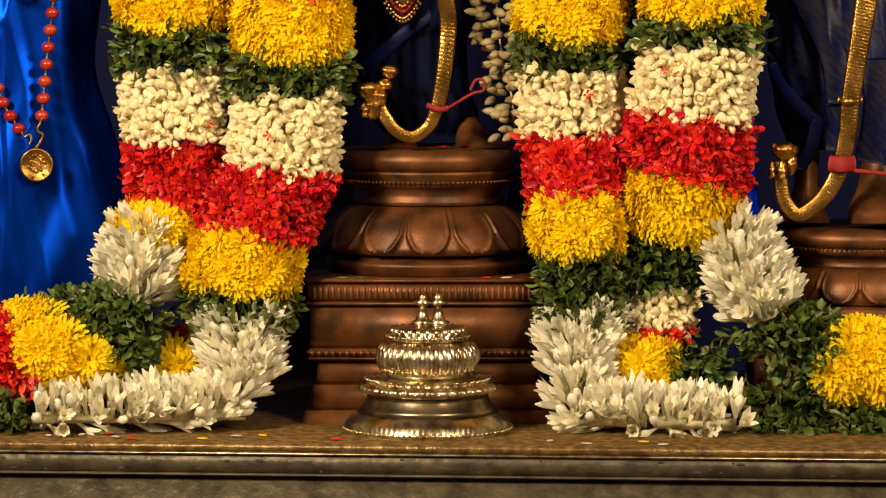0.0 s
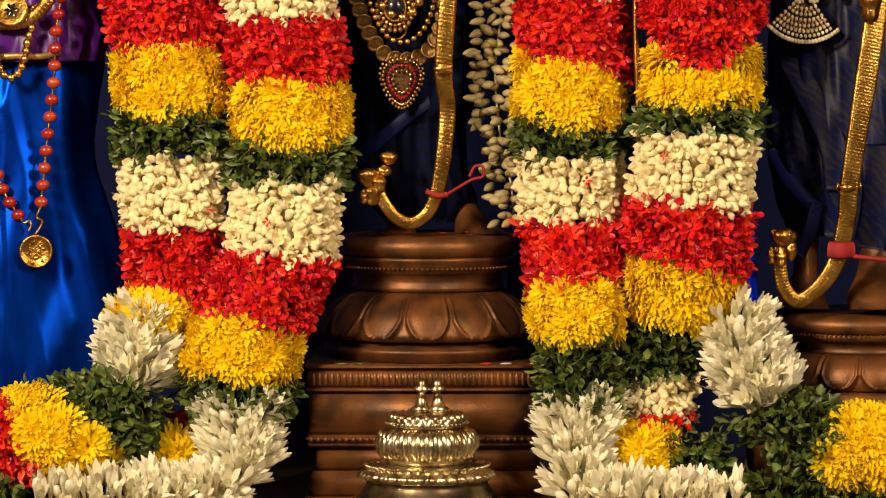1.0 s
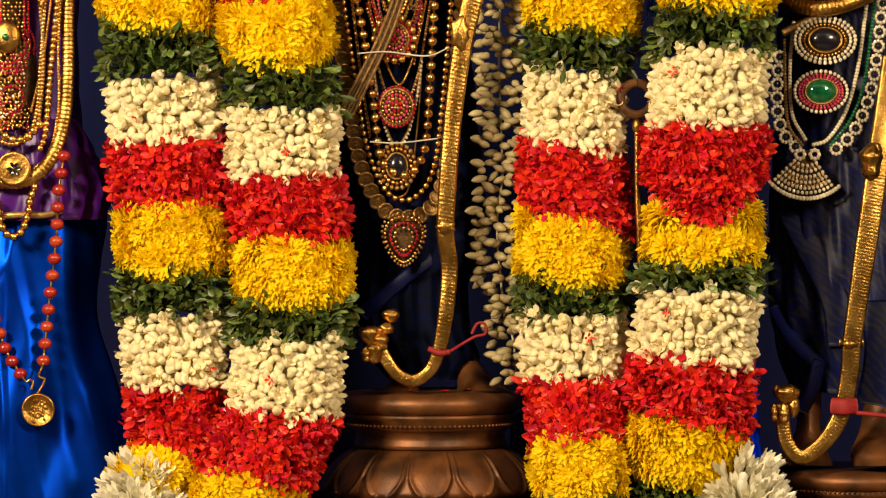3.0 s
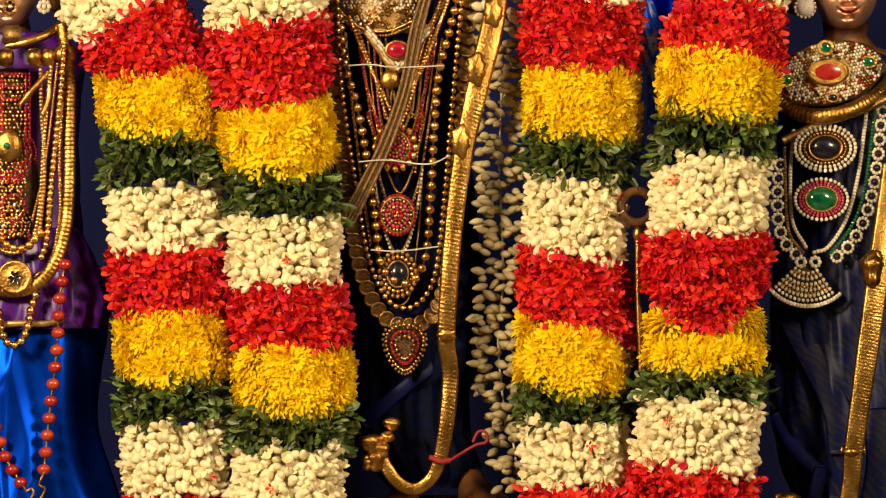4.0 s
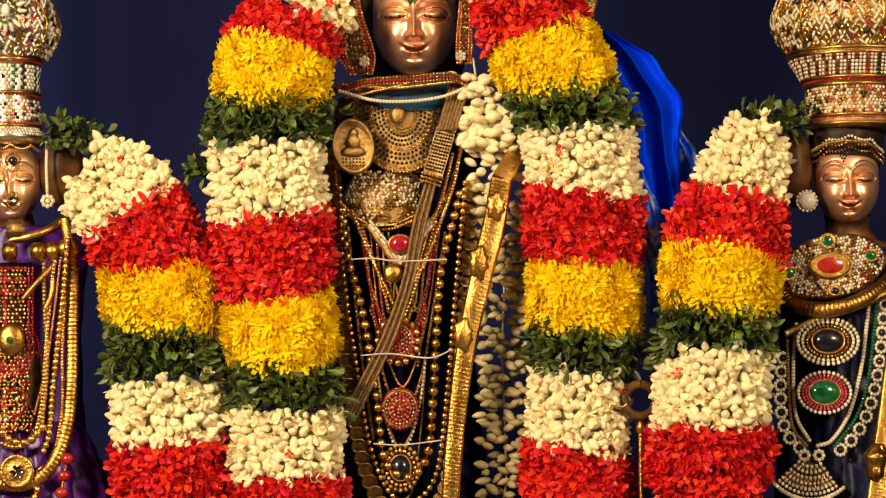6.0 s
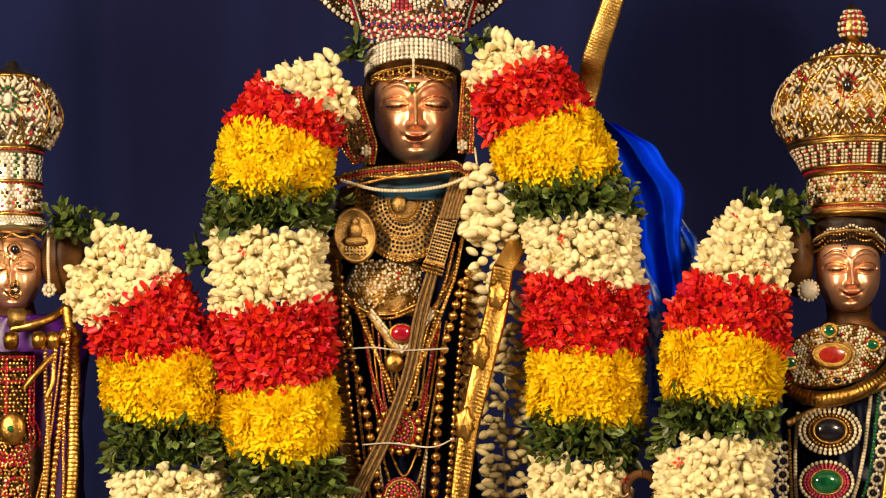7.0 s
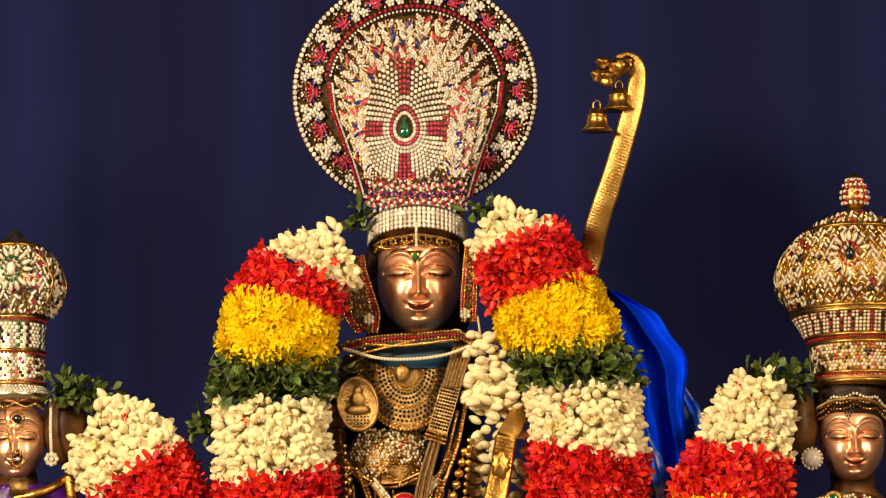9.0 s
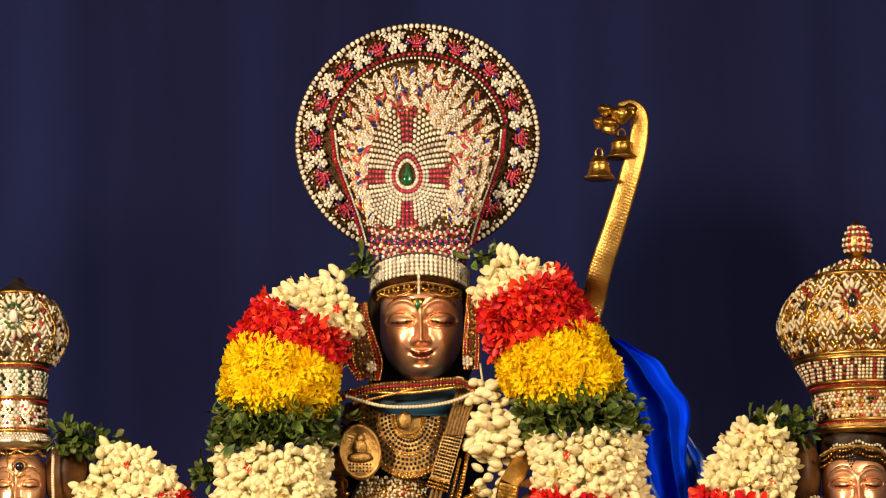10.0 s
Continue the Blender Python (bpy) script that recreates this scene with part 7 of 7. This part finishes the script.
def red_string(pts, n, lab):
    g = chain("carnelian_string", lab, [spot(a, h, y) for a, h, y in pts], n, 0.0088, CARNELIAN, squash=1.2, link=GOLD)


red_string([(-0.5643, 1.6316, 0.01), (-0.5728, 1.5779, 0.01), (-0.5755, 1.5191, 0.015), (-0.5816, 1.4603, 0.02), (-0.5850, 1.4341, 0.02), (-0.5905, 1.3822, 0.02), (-0.5960, 1.3277, 0.02)], 13, "string of red barrel beads on blue satin")
red_string([(-0.6758, 1.4115, 0.02), (-0.6627, 1.3738, 0.02), (-0.6513, 1.3420, 0.02), (-0.6306, 1.3084, 0.02)], 6, "string of red barrel beads with gold hook")
hang = thing("coin_pendant", "round gold coin pendant on hooked clasps", "medallion", at=spot(-0.6042, 1.2546, 0.01))
part("coin", placed(lathe([(0.0227, -0.003), (0.0252, 0), (0.0243, 0.003), (0.0218, 0.003), (0.0210, 0.0015), (0.0067, 0.003), (0.0003, 0.0035)], 56), Matrix.Translation(spot(-0.6042, 1.2546, 0.005)) @ Matrix.Rotation(radians(90), 4, "X")), GOLD, hang)
random.seed(41)
studs("coin_relief", [spot(-0.6042, 1.2546, 0.0025) + Vector((random.gauss(0, 1) * 0.0059, 0, random.gauss(0, 1) * 0.0067)) for _ in range(46)], 0.0025, GOLD, hang)
part("hook", sweep([spot(-0.6048, 1.2798, 0.005), spot(-0.5980, 1.2899, 0.005), spot(-0.5946, 1.3000, 0.005), spot(-0.6029, 1.3050, 0.005), spot(-0.5995, 1.3151, 0.005), spot(-0.5961, 1.3235, 0.01)], 0.0020, 0.0020, 30, 8), GOLD, hang)
part("hook", sweep([spot(-0.6149, 1.2857, 0.005), spot(-0.6114, 1.2933, 0.005), spot(-0.6147, 1.3000, 0.005), spot(-0.6215, 1.2966, 0.005), spot(-0.6265, 1.3034, 0.01)], 0.0018, 0.0018, 24, 8), GOLD, hang)

# ---- the image in dark brocade ----
BROCADE = bpy.data.materials.new("silver_brocade")
BROCADE.use_nodes = True
bt = BROCADE.node_tree
bb = bt.nodes["Principled BSDF"]
co = bt.nodes.new("ShaderNodeTexCoord")
vor = bt.nodes.new("ShaderNodeTexVoronoi")
vor.inputs["Scale"].default_value = 46
wav = bt.nodes.new("ShaderNodeTexWave")
wav.inputs["Scale"].default_value, wav.inputs["Distortion"].default_value = 42, 6
wav.bands_direction = "DIAGONAL"
bt.links.new(co.outputs["Object"], vor.inputs["Vector"])
bt.links.new(co.outputs["Object"], wav.inputs["Vector"])
mu = bt.nodes.new("ShaderNodeMath")
mu.operation = "MULTIPLY"
bt.links.new(vor.outputs["Distance"], mu.inputs[0])
bt.links.new(wav.outputs["Fac"], mu.inputs[1])
ra = bt.nodes.new("ShaderNodeValToRGB")
ra.color_ramp.elements[0].position, ra.color_ramp.elements[1].position = 0.20, 0.5
ra.color_ramp.elements[0].color, ra.color_ramp.elements[1].color = (0.002, 0.005, 0.050, 1), (0.017, 0.016, 0.026, 1)
bt.links.new(mu.outputs[0], ra.inputs["Fac"])
bt.links.new(ra.outputs["Color"], bb.inputs["Base Color"])
bb.inputs["Roughness"].default_value = 0.45
bb.inputs["Specular IOR Level"].default_value = 0.2

DF, DFH = 0.5985, 2.0332
tagged(part("bronze_statue", merge(
    head_piece(DF, DFH, 0.09, 0.0487, 0.0588),
    loft([(0.5638, 1.9902, 0.6338, 1.9897, 0.11, 0.03), (0.5614, 1.9563, 0.6355, 1.9559, 0.12, 0.035), (0.5103, 1.9271, 0.6955, 1.9260, 0.13, 0.05), (0.5138, 1.8428, 0.6989, 1.8417, 0.13, 0.06), (0.5243, 1.6572, 0.6839, 1.6566, 0.13, 0.05)]),
    loft([(0.5171, 1.3319, 0.5632, 1.3319, 0.13, 0.03), (0.5221, 1.2226, 0.5599, 1.2226, 0.12, 0.03), (0.4847, 1.1679, 0.5772, 1.1679, 0.10, 0.05)]),
    loft([(0.6304, 1.3319, 0.6934, 1.3319, 0.11, 0.03), (0.6187, 1.2310, 0.6944, 1.2310, 0.09, 0.035), (0.6023, 1.1873, 0.7032, 1.1873, 0.05, 0.05), (0.6067, 1.1670, 0.7035, 1.1670, 0.04, 0.05)])), BRONZE), "bronze temple statue dressed in dark blue brocade", "statue")
foot = bpy.data.objects["bronze_statue.002"]
# dark bronze feet; the darker tone also colours in the shade on the neck
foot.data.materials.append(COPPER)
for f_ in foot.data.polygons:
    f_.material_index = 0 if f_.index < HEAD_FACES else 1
mark_face(foot)
tagged(part("brocade_dress", loft([(0.5445, 1.9505, 0.6455, 1.9499, 0.13, 0.045), (0.5061, 1.9229, 0.7122, 1.9217, 0.14, 0.065), (0.5012, 1.8429, 0.7241, 1.8415, 0.15, 0.085), (0.4978, 1.7246, 0.7263, 1.7236, 0.15, 0.09), (0.4885, 1.5566, 0.7420, 1.5555, 0.15, 0.10), (0.4846, 1.4157, 0.7596, 1.4157, 0.15, 0.11), (0.4985, 1.3403, 0.7604, 1.3403, 0.15, 0.11), (0.5175, 1.2798, 0.7613, 1.2605, 0.15, 0.10)], 140, 13, 0.035, 0.22, 10), BROCADE), "dark blue and silver brocade dress with diagonal folds", "dress")
for pts, w, mat, lab in (
        ([spot(0.5028, 1.5733, 0.098), spot(0.5402, 1.4976, 0.064), spot(0.5800, 1.4135, 0.042), spot(0.5897, 1.3464, 0.040)], 0.0218, BROCADE, "slanting silver brocade fold of the dress"),
        ([spot(0.4910, 1.4038, 0.112), spot(0.5184, 1.3551, 0.070), spot(0.5576, 1.3171, 0.044)], 0.0109, DEEP_BLUE, "deep blue border of the dress"),
        ([spot(0.5577, 1.3255, 0.044), spot(0.5474, 1.2836, 0.052), spot(0.5304, 1.2502, 0.068)], 0.0109, DEEP_BLUE, "deep blue border of the dress"),
        ([spot(0.6446, 1.4133, 0.02), spot(0.6483, 1.3293, 0.015), spot(0.6353, 1.2581, 0.02)], 0.0252, BROCADE, "pale silver brocade pleat of the dress")):
    tagged(part("dress_fold", sweep(pts, w, 0.004, 40, 10), mat), lab, "cloth fold")
tagged(part("hair_bun", placed(ball(0.0277, 0.0302, 0.0605, 28, 20), Matrix.Translation(spot(0.5221, 2.0583, 0.10))), HAIR), "brown lacquered hair piece beside the jewelled crown", "hair piece")
crystal = thing("crystal_ear_stud", "large clear crystal ear stud in a gold cup", "earring", at=spot(0.5389, 2.0098, 0.04))
part("crystal", placed(ball(0.0143, 0.0101, 0.0143, 12, 8), Matrix.Translation(spot(0.5389, 2.0098, 0.045))), DIAMOND, crystal)
studs("edge_stones", oval(0.5389, 2.0098, 0.044, 0.0148, 0.0148, 16), 0.0028, PEARL, crystal)
part("cup", placed(ball(0.0160, 0.0067, 0.0160, 18, 10), Matrix.Translation(spot(0.5389, 2.0098, 0.054))), DARK_GOLD, crystal)
fore_r = thing("forehead_ornament", "gold forehead band with a dark triangle mark", "jewel", at=spot(0.5939, 2.0961, 0.03))
studs("band", [spot(0.5981, 2.0961, 0.05) + Vector((0.0504 * math.sin(x), 0.02 - 0.0521 * math.cos(x), -0.0067 * x * x)) for x in np.linspace(-1.2, 1.2, 44)], 0.0029, DULL_GOLD, fore_r)
for drop_, mat_ in ((0.012, PEARL), (0.004, GOLD_BEAD), (-0.005, GOLD_BEAD)):
    studs("fringe_grains", [spot(0.5985, 2.0900, 0.10) + Vector((0.0560 * math.sin(x), -0.0580 * math.cos(x), drop_ - 0.012 * x * x - 0.006 * abs(math.sin(5 * x)))) for x in np.linspace(-1.3, 1.3, 30)], 0.0024, mat_, fore_r)
studs("triangle_stones", [spot(0.5945, 2.0859, 0.028) + Vector(((i - j / 2) * 0.0042, 0, -(4 - j) * 0.0042)) for j in range(5) for i in range(j + 1)] , 0.0019, DARK_STONE, fore_r)

pad = thing("breast_jewel", "large curved gold breast jewel with red and green stones", "pendant", at=spot(0.5757, 1.9115, 0.0))
XA, XH = 0.5740, 1.9115
cT, sT = math.cos(radians(12)), math.sin(radians(12))


def pd(px, py, dy=0.0):
    """A place on the breast jewel by offsets along and across it."""
    return spot(XA + (px * cT - py * sT) * 0.00084, XH + (px * sT + py * cT) * 0.00084, 0.005 + dy + 0.000004 * px * px)


pv = [pd(98 * k * math.sin(t), 56 * k * math.cos(t), 0) for k in (0.02, 0.5, 1.0) for t in np.linspace(0, 2 * math.pi, 49)[:-1]]
pb = [v + Vector((0, 0.008, 0)) for v in pv]
fs_ = grid_faces(3, 48, True)
part("back_plate", (np.array([tuple(v) for v in pv + pb]), fs_ + [tuple(i + 144 for i in f[::-1]) for f in fs_] + [(96 + i, 96 + (i + 1) % 48, 240 + (i + 1) % 48, 240 + i) for i in range(48)]), DULL_GOLD, pad)
random.seed(12)
white, dark, red_, gold_ = [], [], [], []
for i in range(-17, 18):
    for j in range(-9, 10):
        x, y = i * 5.6 + (j % 2) * 2.8, j * 5.6
        if (x / 95) ** 2 + (y / 52) ** 2 > 1 or (x / 40) ** 2 + (y / 27) ** 2 < 1:
            continue
        random.choices((white, dark, red_, gold_), (6, 0.6, 0.9, 3.5))[0].append(pd(x, y, -0.002))
studs("white_stones", white, 0.0027, PEARL, pad)
studs("dark_settings", dark, 0.0020, DARK_STONE, pad)
studs("red_grains", red_, 0.0024, RUBY, pad)
studs("gold_grains", gold_, 0.0024, GOLD, pad)
for px, py, rx, rz, mat, lab in ((-2, 2, 32, 20, CARNELIAN, "large dark red oval stone"), (3, 45, 13, 13, EMERALD, "green stone"), (72, 4, 14, 11, EMERALD, "green stone"), (-76, 4, 13, 12, EMERALD, "green stone"), (-4, -44, 11, 8, DARK_STONE, "dark stone")):
    p = pd(px, py, -0.004)
    part("set_stone", placed(ball(rx * 0.00084, 0.0059, rz * 0.00084, 24, 12), Matrix.Translation(p)), mat, pad, lab)
    part("stone_rim", placed(lathe([(rx * 0.00084, -0.002), (rx * 0.00098, 0), (rx * 0.00096, 0.004), (rx * 0.00084, 0.004)], 32), Matrix.Translation(p) @ Matrix.Diagonal((1, 1, rz / rx, 1)) @ Matrix.Rotation(radians(90), 4, "X")), GOLD, pad)
part("crescent_rim", sweep([pd(-96, 18), pd(-98, -18, -0.004), pd(-80, -50, -0.006), pd(-40, -70, -0.008), pd(10, -74, -0.008), pd(60, -62, -0.006), pd(96, -40, -0.002), pd(112, -10)], [0.0050, 0.0101, 0.0118, 0.0118, 0.0109, 0.0101, 0.0076], 0.0076, 160, 12, bump=lambda q, a: 0.05 * math.sin(260 * q)), GOLD, pad, "thick gold crescent rim")
tagged(part("gold_rod", sweep([spot(0.5039, 1.8110, 0.015), spot(0.5590, 1.8358, 0.01), spot(0.6097, 1.8507, 0.01), spot(0.6691, 1.8772, 0.02)], 0.0059, 0.0050, 30, 12), DULL_GOLD), "slanting dull gold rod across the chest", "ornament")
jewel("oval dark blue stone in a double pearl ring", 0.5671, 1.7999, 0.01, 0.0235, 0.0176, DARK_STONE, GOLD, ((1.30, 34, GOLD_BEAD), (1.62, 34, PEARL), (1.92, 36, PEARL)), "smooth dark blue stone")
jewel("oval green stone in pink and pearl rings", 0.5608, 1.7235, 0.01, 0.0227, 0.0176, EMERALD, DULL_GOLD, ((1.22, 34, PINK), (1.42, 34, PINK), (1.72, 34, PEARL)), "clear green stone")
for pts, lab in (
        ([(0.4997, 1.7750), (0.4962, 1.7456), (0.4952, 1.7162), (0.4976, 1.6826), (0.5075, 1.6573), (0.5225, 1.6421)], "chain of white stone flowers with dark centres"),
        ([(0.6566, 1.8752), (0.6496, 1.8290), (0.6451, 1.7828), (0.6381, 1.7366), (0.6236, 1.6904), (0.6041, 1.6569), (0.5830, 1.6385)], "long chain of white stone flowers with dark centres")):
    g = thing("stone_flower_chain", lab, "necklace", at=spot(*pts[0], 0.03))
    n = 8 if len(pts) == 6 else 13
    for q in smooth_line([spot(a, h, 0.03) for a, h in pts], n):
        f_ = part("dark_centre", placed(ball(0.0042, 0.0034, 0.0042, 10, 6), Matrix.Translation(q)), DARK_STONE, g)
        studs("petal_stones", [Vector(q) + Vector((0.0080 * math.sin(t), 0, 0.0080 * math.cos(t))) for t in np.linspace(0, 2 * math.pi, 11)[:-1]], 0.0030, PEARL, f_)
for pts, n, size, mat, lab in (
        ([(0.5202, 1.8254), (0.5148, 1.7581), (0.5178, 1.6909), (0.5369, 1.6530)], 36, 0.0032, PEARL, "string of white stones beside green jewel"),
        ([(0.6314, 1.8754), (0.6243, 1.8165), (0.6138, 1.7493), (0.5959, 1.6905), (0.5705, 1.6528), (0.5494, 1.6445)], 52, 0.0034, PEARL, "long string of white stones"),
        ([(0.6432, 1.8753), (0.6352, 1.8081), (0.6238, 1.7325), (0.6042, 1.6821), (0.5746, 1.6444)], 46, 0.0029, EMERALD, "string of small green stones"),
        ([(0.5066, 1.8002), (0.5079, 1.7329), (0.5126, 1.6741), (0.5326, 1.6446)], 36, 0.0027, DULL_GOLD, "thin dull gold grain chain")):
    chain("stone_string", lab, [spot(a, h, 0.028) for a, h in pts], n, size, mat)
fanp = thing("fan_pendant", "fan-shaped white stone pendant with pearl edge", "pendant", at=spot(0.5366, 1.6068, 0.03))
WA, WH = 0.5393, 1.6387


def fp(r, deg, y=0.022):
    return spot(WA + r * 0.00084 * math.sin(radians(deg)), WH - r * 0.00084 * math.cos(radians(deg)), y)


fv = [fp(r, d, 0.027 + dy) for dy in (0, 0.006) for r in (4, 30, 60, 86) for d in np.linspace(-50, 38, 16)]
fs_ = grid_faces(4, 16, False)
part("fan_ground", (np.array([tuple(v) for v in fv]), fs_ + [tuple(i + 64 for i in f[::-1]) for f in fs_] + [(48 + i, 49 + i, 113 + i, 112 + i) for i in range(15)]), DARK_GOLD, fanp)
studs("edge_pearls", [fp(88, d) for d in np.linspace(-52, 40, 24)], 0.0037, PEARL, fanp)
studs("inner_stones", [fp(r, d) for r in (30, 40, 50, 60, 70, 78) for d in np.linspace(-46, 34, int(r / 5))], 0.0029, PEARL, fanp)
studs("gold_scrolls", [fp(r, d, 0.024) for r in (35, 55, 66) for d in np.linspace(-44, 32, int(r / 4))], 0.0025, GOLD_BEAD, fanp)
for dx in (-12, 14):
    studs("top_flower", [spot(WA + dx * 0.00084, WH - 0.0084, 0.02) + Vector((0.0067 * math.sin(t), 0, 0.0067 * math.cos(t))) for t in np.linspace(0, 2 * math.pi, 9)[:-1]], 0.0034, PEARL, fanp)

# ---- blue silk behind the garlands ----
def sheet(rows, y, folds, thick=0.004, cols=64):
    """Hanging cloth between two edges (left a, h, right a, h), with sharp slanting folds."""
    line = smooth_line(rows, (len(rows) - 1) * 10 + 1)
    front = []
    for i, r in enumerate(line):
        for c in range(cols):
            u = c / (cols - 1)
            p = spot(r[0] + (r[2] - r[0]) * u, r[1] + (r[3] - r[1]) * u, y)
            dip = 0.0
            for at, drift, wide, deep in folds:
                dip += deep * math.exp(-abs((u - at - drift * i / len(line)) / wide) ** 1.5)
            dip += 0.004 * noise.noise(Vector((u * 5, i * 0.06, y * 9))) + 0.012 * (1 - 4 * (u - 0.5) ** 2)
            front.append(p - Vector((0, dip, 0)))
    back = [p + Vector((0, thick, 0)) for p in front]
    n, rows_n = len(front), len(line)
    fs = grid_faces(rows_n, cols, False)
    rim = list(range(cols)) + [i * cols + cols - 1 for i in range(1, rows_n)] + [(rows_n - 1) * cols + c for c in range(cols - 2, -1, -1)] + [i * cols for i in range(rows_n - 2, 0, -1)]
    fs = fs + [tuple(i + n for i in f[::-1]) for f in fs] + [(i, j, j + n, i + n) for i, j in zip(rim, rim[1:] + rim[:1])]
    return np.array([tuple(p) for p in front + back]), fs


tagged(part("blue_drape", sheet([(0.2187, 2.2670, 0.2526, 2.2599), (0.2287, 2.2472, 0.2880, 2.2391), (0.2351, 2.2214, 0.3115, 2.2252), (0.2475, 2.1914, 0.3297, 2.1943), (0.2598, 2.1614, 0.3496, 2.1685), (0.2679, 2.1357, 0.3543, 2.1446), (0.2742, 2.1058, 0.3495, 2.1096), (0.2771, 2.0718, 0.3481, 2.0756), (0.2800, 2.0378, 0.3526, 2.0416), (0.2829, 2.0039, 0.3554, 2.0035), (0.2906, 1.9532, 0.3411, 1.9528)], 0.10,
    ((0.46, 0.34, 0.16, 0.030), (0.98, -0.06, 0.16, 0.022), (0.14, 0.05, 0.10, 0.014))), BRIGHT_BLUE), "bright blue satin cloth draped behind the shoulder", "cloth")
tagged(part("blue_drape_edge", sheet([(0.3355, 2.1327, 0.3464, 2.1258), (0.3368, 2.1097, 0.3621, 2.1036), (0.3399, 2.0884, 0.3787, 2.0831), (0.3427, 2.0544, 0.3952, 2.0609), (0.3463, 2.0120, 0.3995, 2.0201)], 0.125, ((0.75, 0.0, 0.14, 0.010), (0.3, 0.2, 0.08, 0.006))), PALE_BLUE), "pale-edged blue satin border", "cloth")
tagged(part("blue_drape_edge", sheet([(0.2820, 2.0616, 0.2938, 2.0598), (0.2816, 2.0336, 0.3036, 2.0334), (0.2829, 2.0039, 0.3167, 2.0088), (0.2858, 1.9701, 0.3279, 1.9715), (0.2954, 1.9362, 0.3266, 1.9394), (0.3032, 1.8941, 0.3184, 1.8974), (0.3023, 1.8353, 0.3157, 1.8352)], 0.06, ((0.7, -0.1, 0.12, 0.010), (0.3, 0.1, 0.08, 0.008))), PALE_BLUE), "crumpled blue satin edge with silver thread", "cloth")
tagged(part("blue_drape", sheet([(0.4200, 1.3300, 0.4610, 1.3300), (0.4208, 1.2899, 0.4637, 1.2899), (0.4253, 1.2479, 0.4656, 1.2479), (0.4306, 1.2058, 0.4684, 1.2058), (0.4343, 1.1510, 0.4730, 1.1510), (0.4360, 1.1000, 0.4760, 1.1000)], 0.02, ((0.35, 0.2, 0.16, 0.012), (0.9, 0.0, 0.12, 0.010))), BRIGHT_BLUE), "bright blue satin end hanging behind flowers", "cloth")
tagged(part("blue_drape", loft([(0.1017, 1.2479, 0.1479, 1.2479, 0.20, 0.02), (0.0976, 1.1974, 0.1564, 1.1974, 0.20, 0.02), (0.0893, 1.0961, 0.1735, 1.0961, 0.20, 0.02)], 60, 7, 0.08, 0.2, 8), BLUE_SILK), "blue satin end behind the pedestal", "cloth")

# ring-headed staff between two garlands
staff = thing("ring_staff", "thin gold staff with a horn-brown ring head", "staff", at=spot(0.2872, 1.5994, -0.03))
ring_pts = [spot(0.2869, 1.7137, -0.03) + Vector((0.0235 * math.sin(t), 0, 0.0235 * math.cos(t))) for t in np.linspace(0, 2 * math.pi, 17)]
part("ring", sweep(ring_pts, 0.0067, 0.0067, 64, 12), HAIR, staff, "amber-brown ring")
part("rod", sweep([spot(0.2876, 1.6792, -0.03), spot(0.2871, 1.5826, -0.03), spot(0.2908, 1.4819, -0.03), spot(0.2943, 1.3476, -0.03)], 0.0046, 0.0046, 20, 12), GOLD, staff)
part("ferrule", placed(ball(0.0076, 0.0076, 0.0118, 16, 10), Matrix.Translation(spot(0.2875, 1.6734, -0.03))), GOLD, staff)

# ---- loose petals ----
PETAL = make_mesh("petal", *(lambda p: (p[0] * np.array((1, 1, 0.25)), p[1]))(ball(0.0092, 0.0050, 0.0050, 10, 6)))


def loose(mat, label, a, h, y, z, turn_, size=1.0):
    me = PETAL.copy()
    me.materials.append(mat)
    ob = new("loose_petal", me)
    p = spot(a, h, y)
    ob.matrix_basis = Matrix.Translation((p.x, y, z)) @ Matrix.Rotation(turn_, 4, "Z") @ Matrix.Scale(size, 4)
    tagged(ob, label, "petal", "fallen petals")


random.seed(5)
for mat, lab, x, y in ((THREAD, "white petal fallen on the table", -0.59, -0.20), (THREAD, "white petal fallen on the table", -0.49, -0.215), (RED, "red petal fallen on the table", -0.465, -0.235), (YELLOW, "yellow petal fallen on the table", -0.36, -0.235), (YELLOW, "yellow petal fallen on the table", -0.27, -0.20), (THREAD, "white petal fallen on the table", -0.31, -0.205), (RED, "red petal fallen on the table", -0.16, -0.24), (THREAD, "white petal fallen on the table", 0.16, -0.26), (THREAD, "white petal fallen on the table", 0.215, -0.29), (RED, "red petal fallen on the table", -0.50, -0.18), (YELLOW, "yellow petal fallen on the table", 0.30, -0.27), (THREAD, "white petal fallen on the table", 0.33, -0.30), (THREAD, "white petal fallen on the table", -0.54, -0.19)):
    loose(mat, lab, x, 1.5, y, TABLE_Z + 0.003, random.random() * 3)
ztop = zz(H0) + 0.0035
for mat, lab, px, y in ((RED, "red petal fallen on the pedestal", 0.0, 0.03), (RED, "red petal fallen on the pedestal", -0.05, 0.04), (RED, "red petal fallen on the pedestal", 0.035, 0.06)):
    loose(mat, lab, px, 1.5, y, ztop + 0.003, random.random() * 3, 0.9)
zpl = zz(H0) - 0.1847
for mat, lab, px in ((LEAF, "green leaf fallen on the plinth", -0.15), (THREAD, "white petal fallen on the plinth", 0.095), (RED, "red petal fallen on the plinth", 0.065), (YELLOW, "yellow petal fallen on the plinth", 0.14), (LEAF, "green leaf fallen on the plinth", -0.125)):
    loose(mat, lab, px, 1.5, -0.035, zpl, random.random() * 3, 1.2)
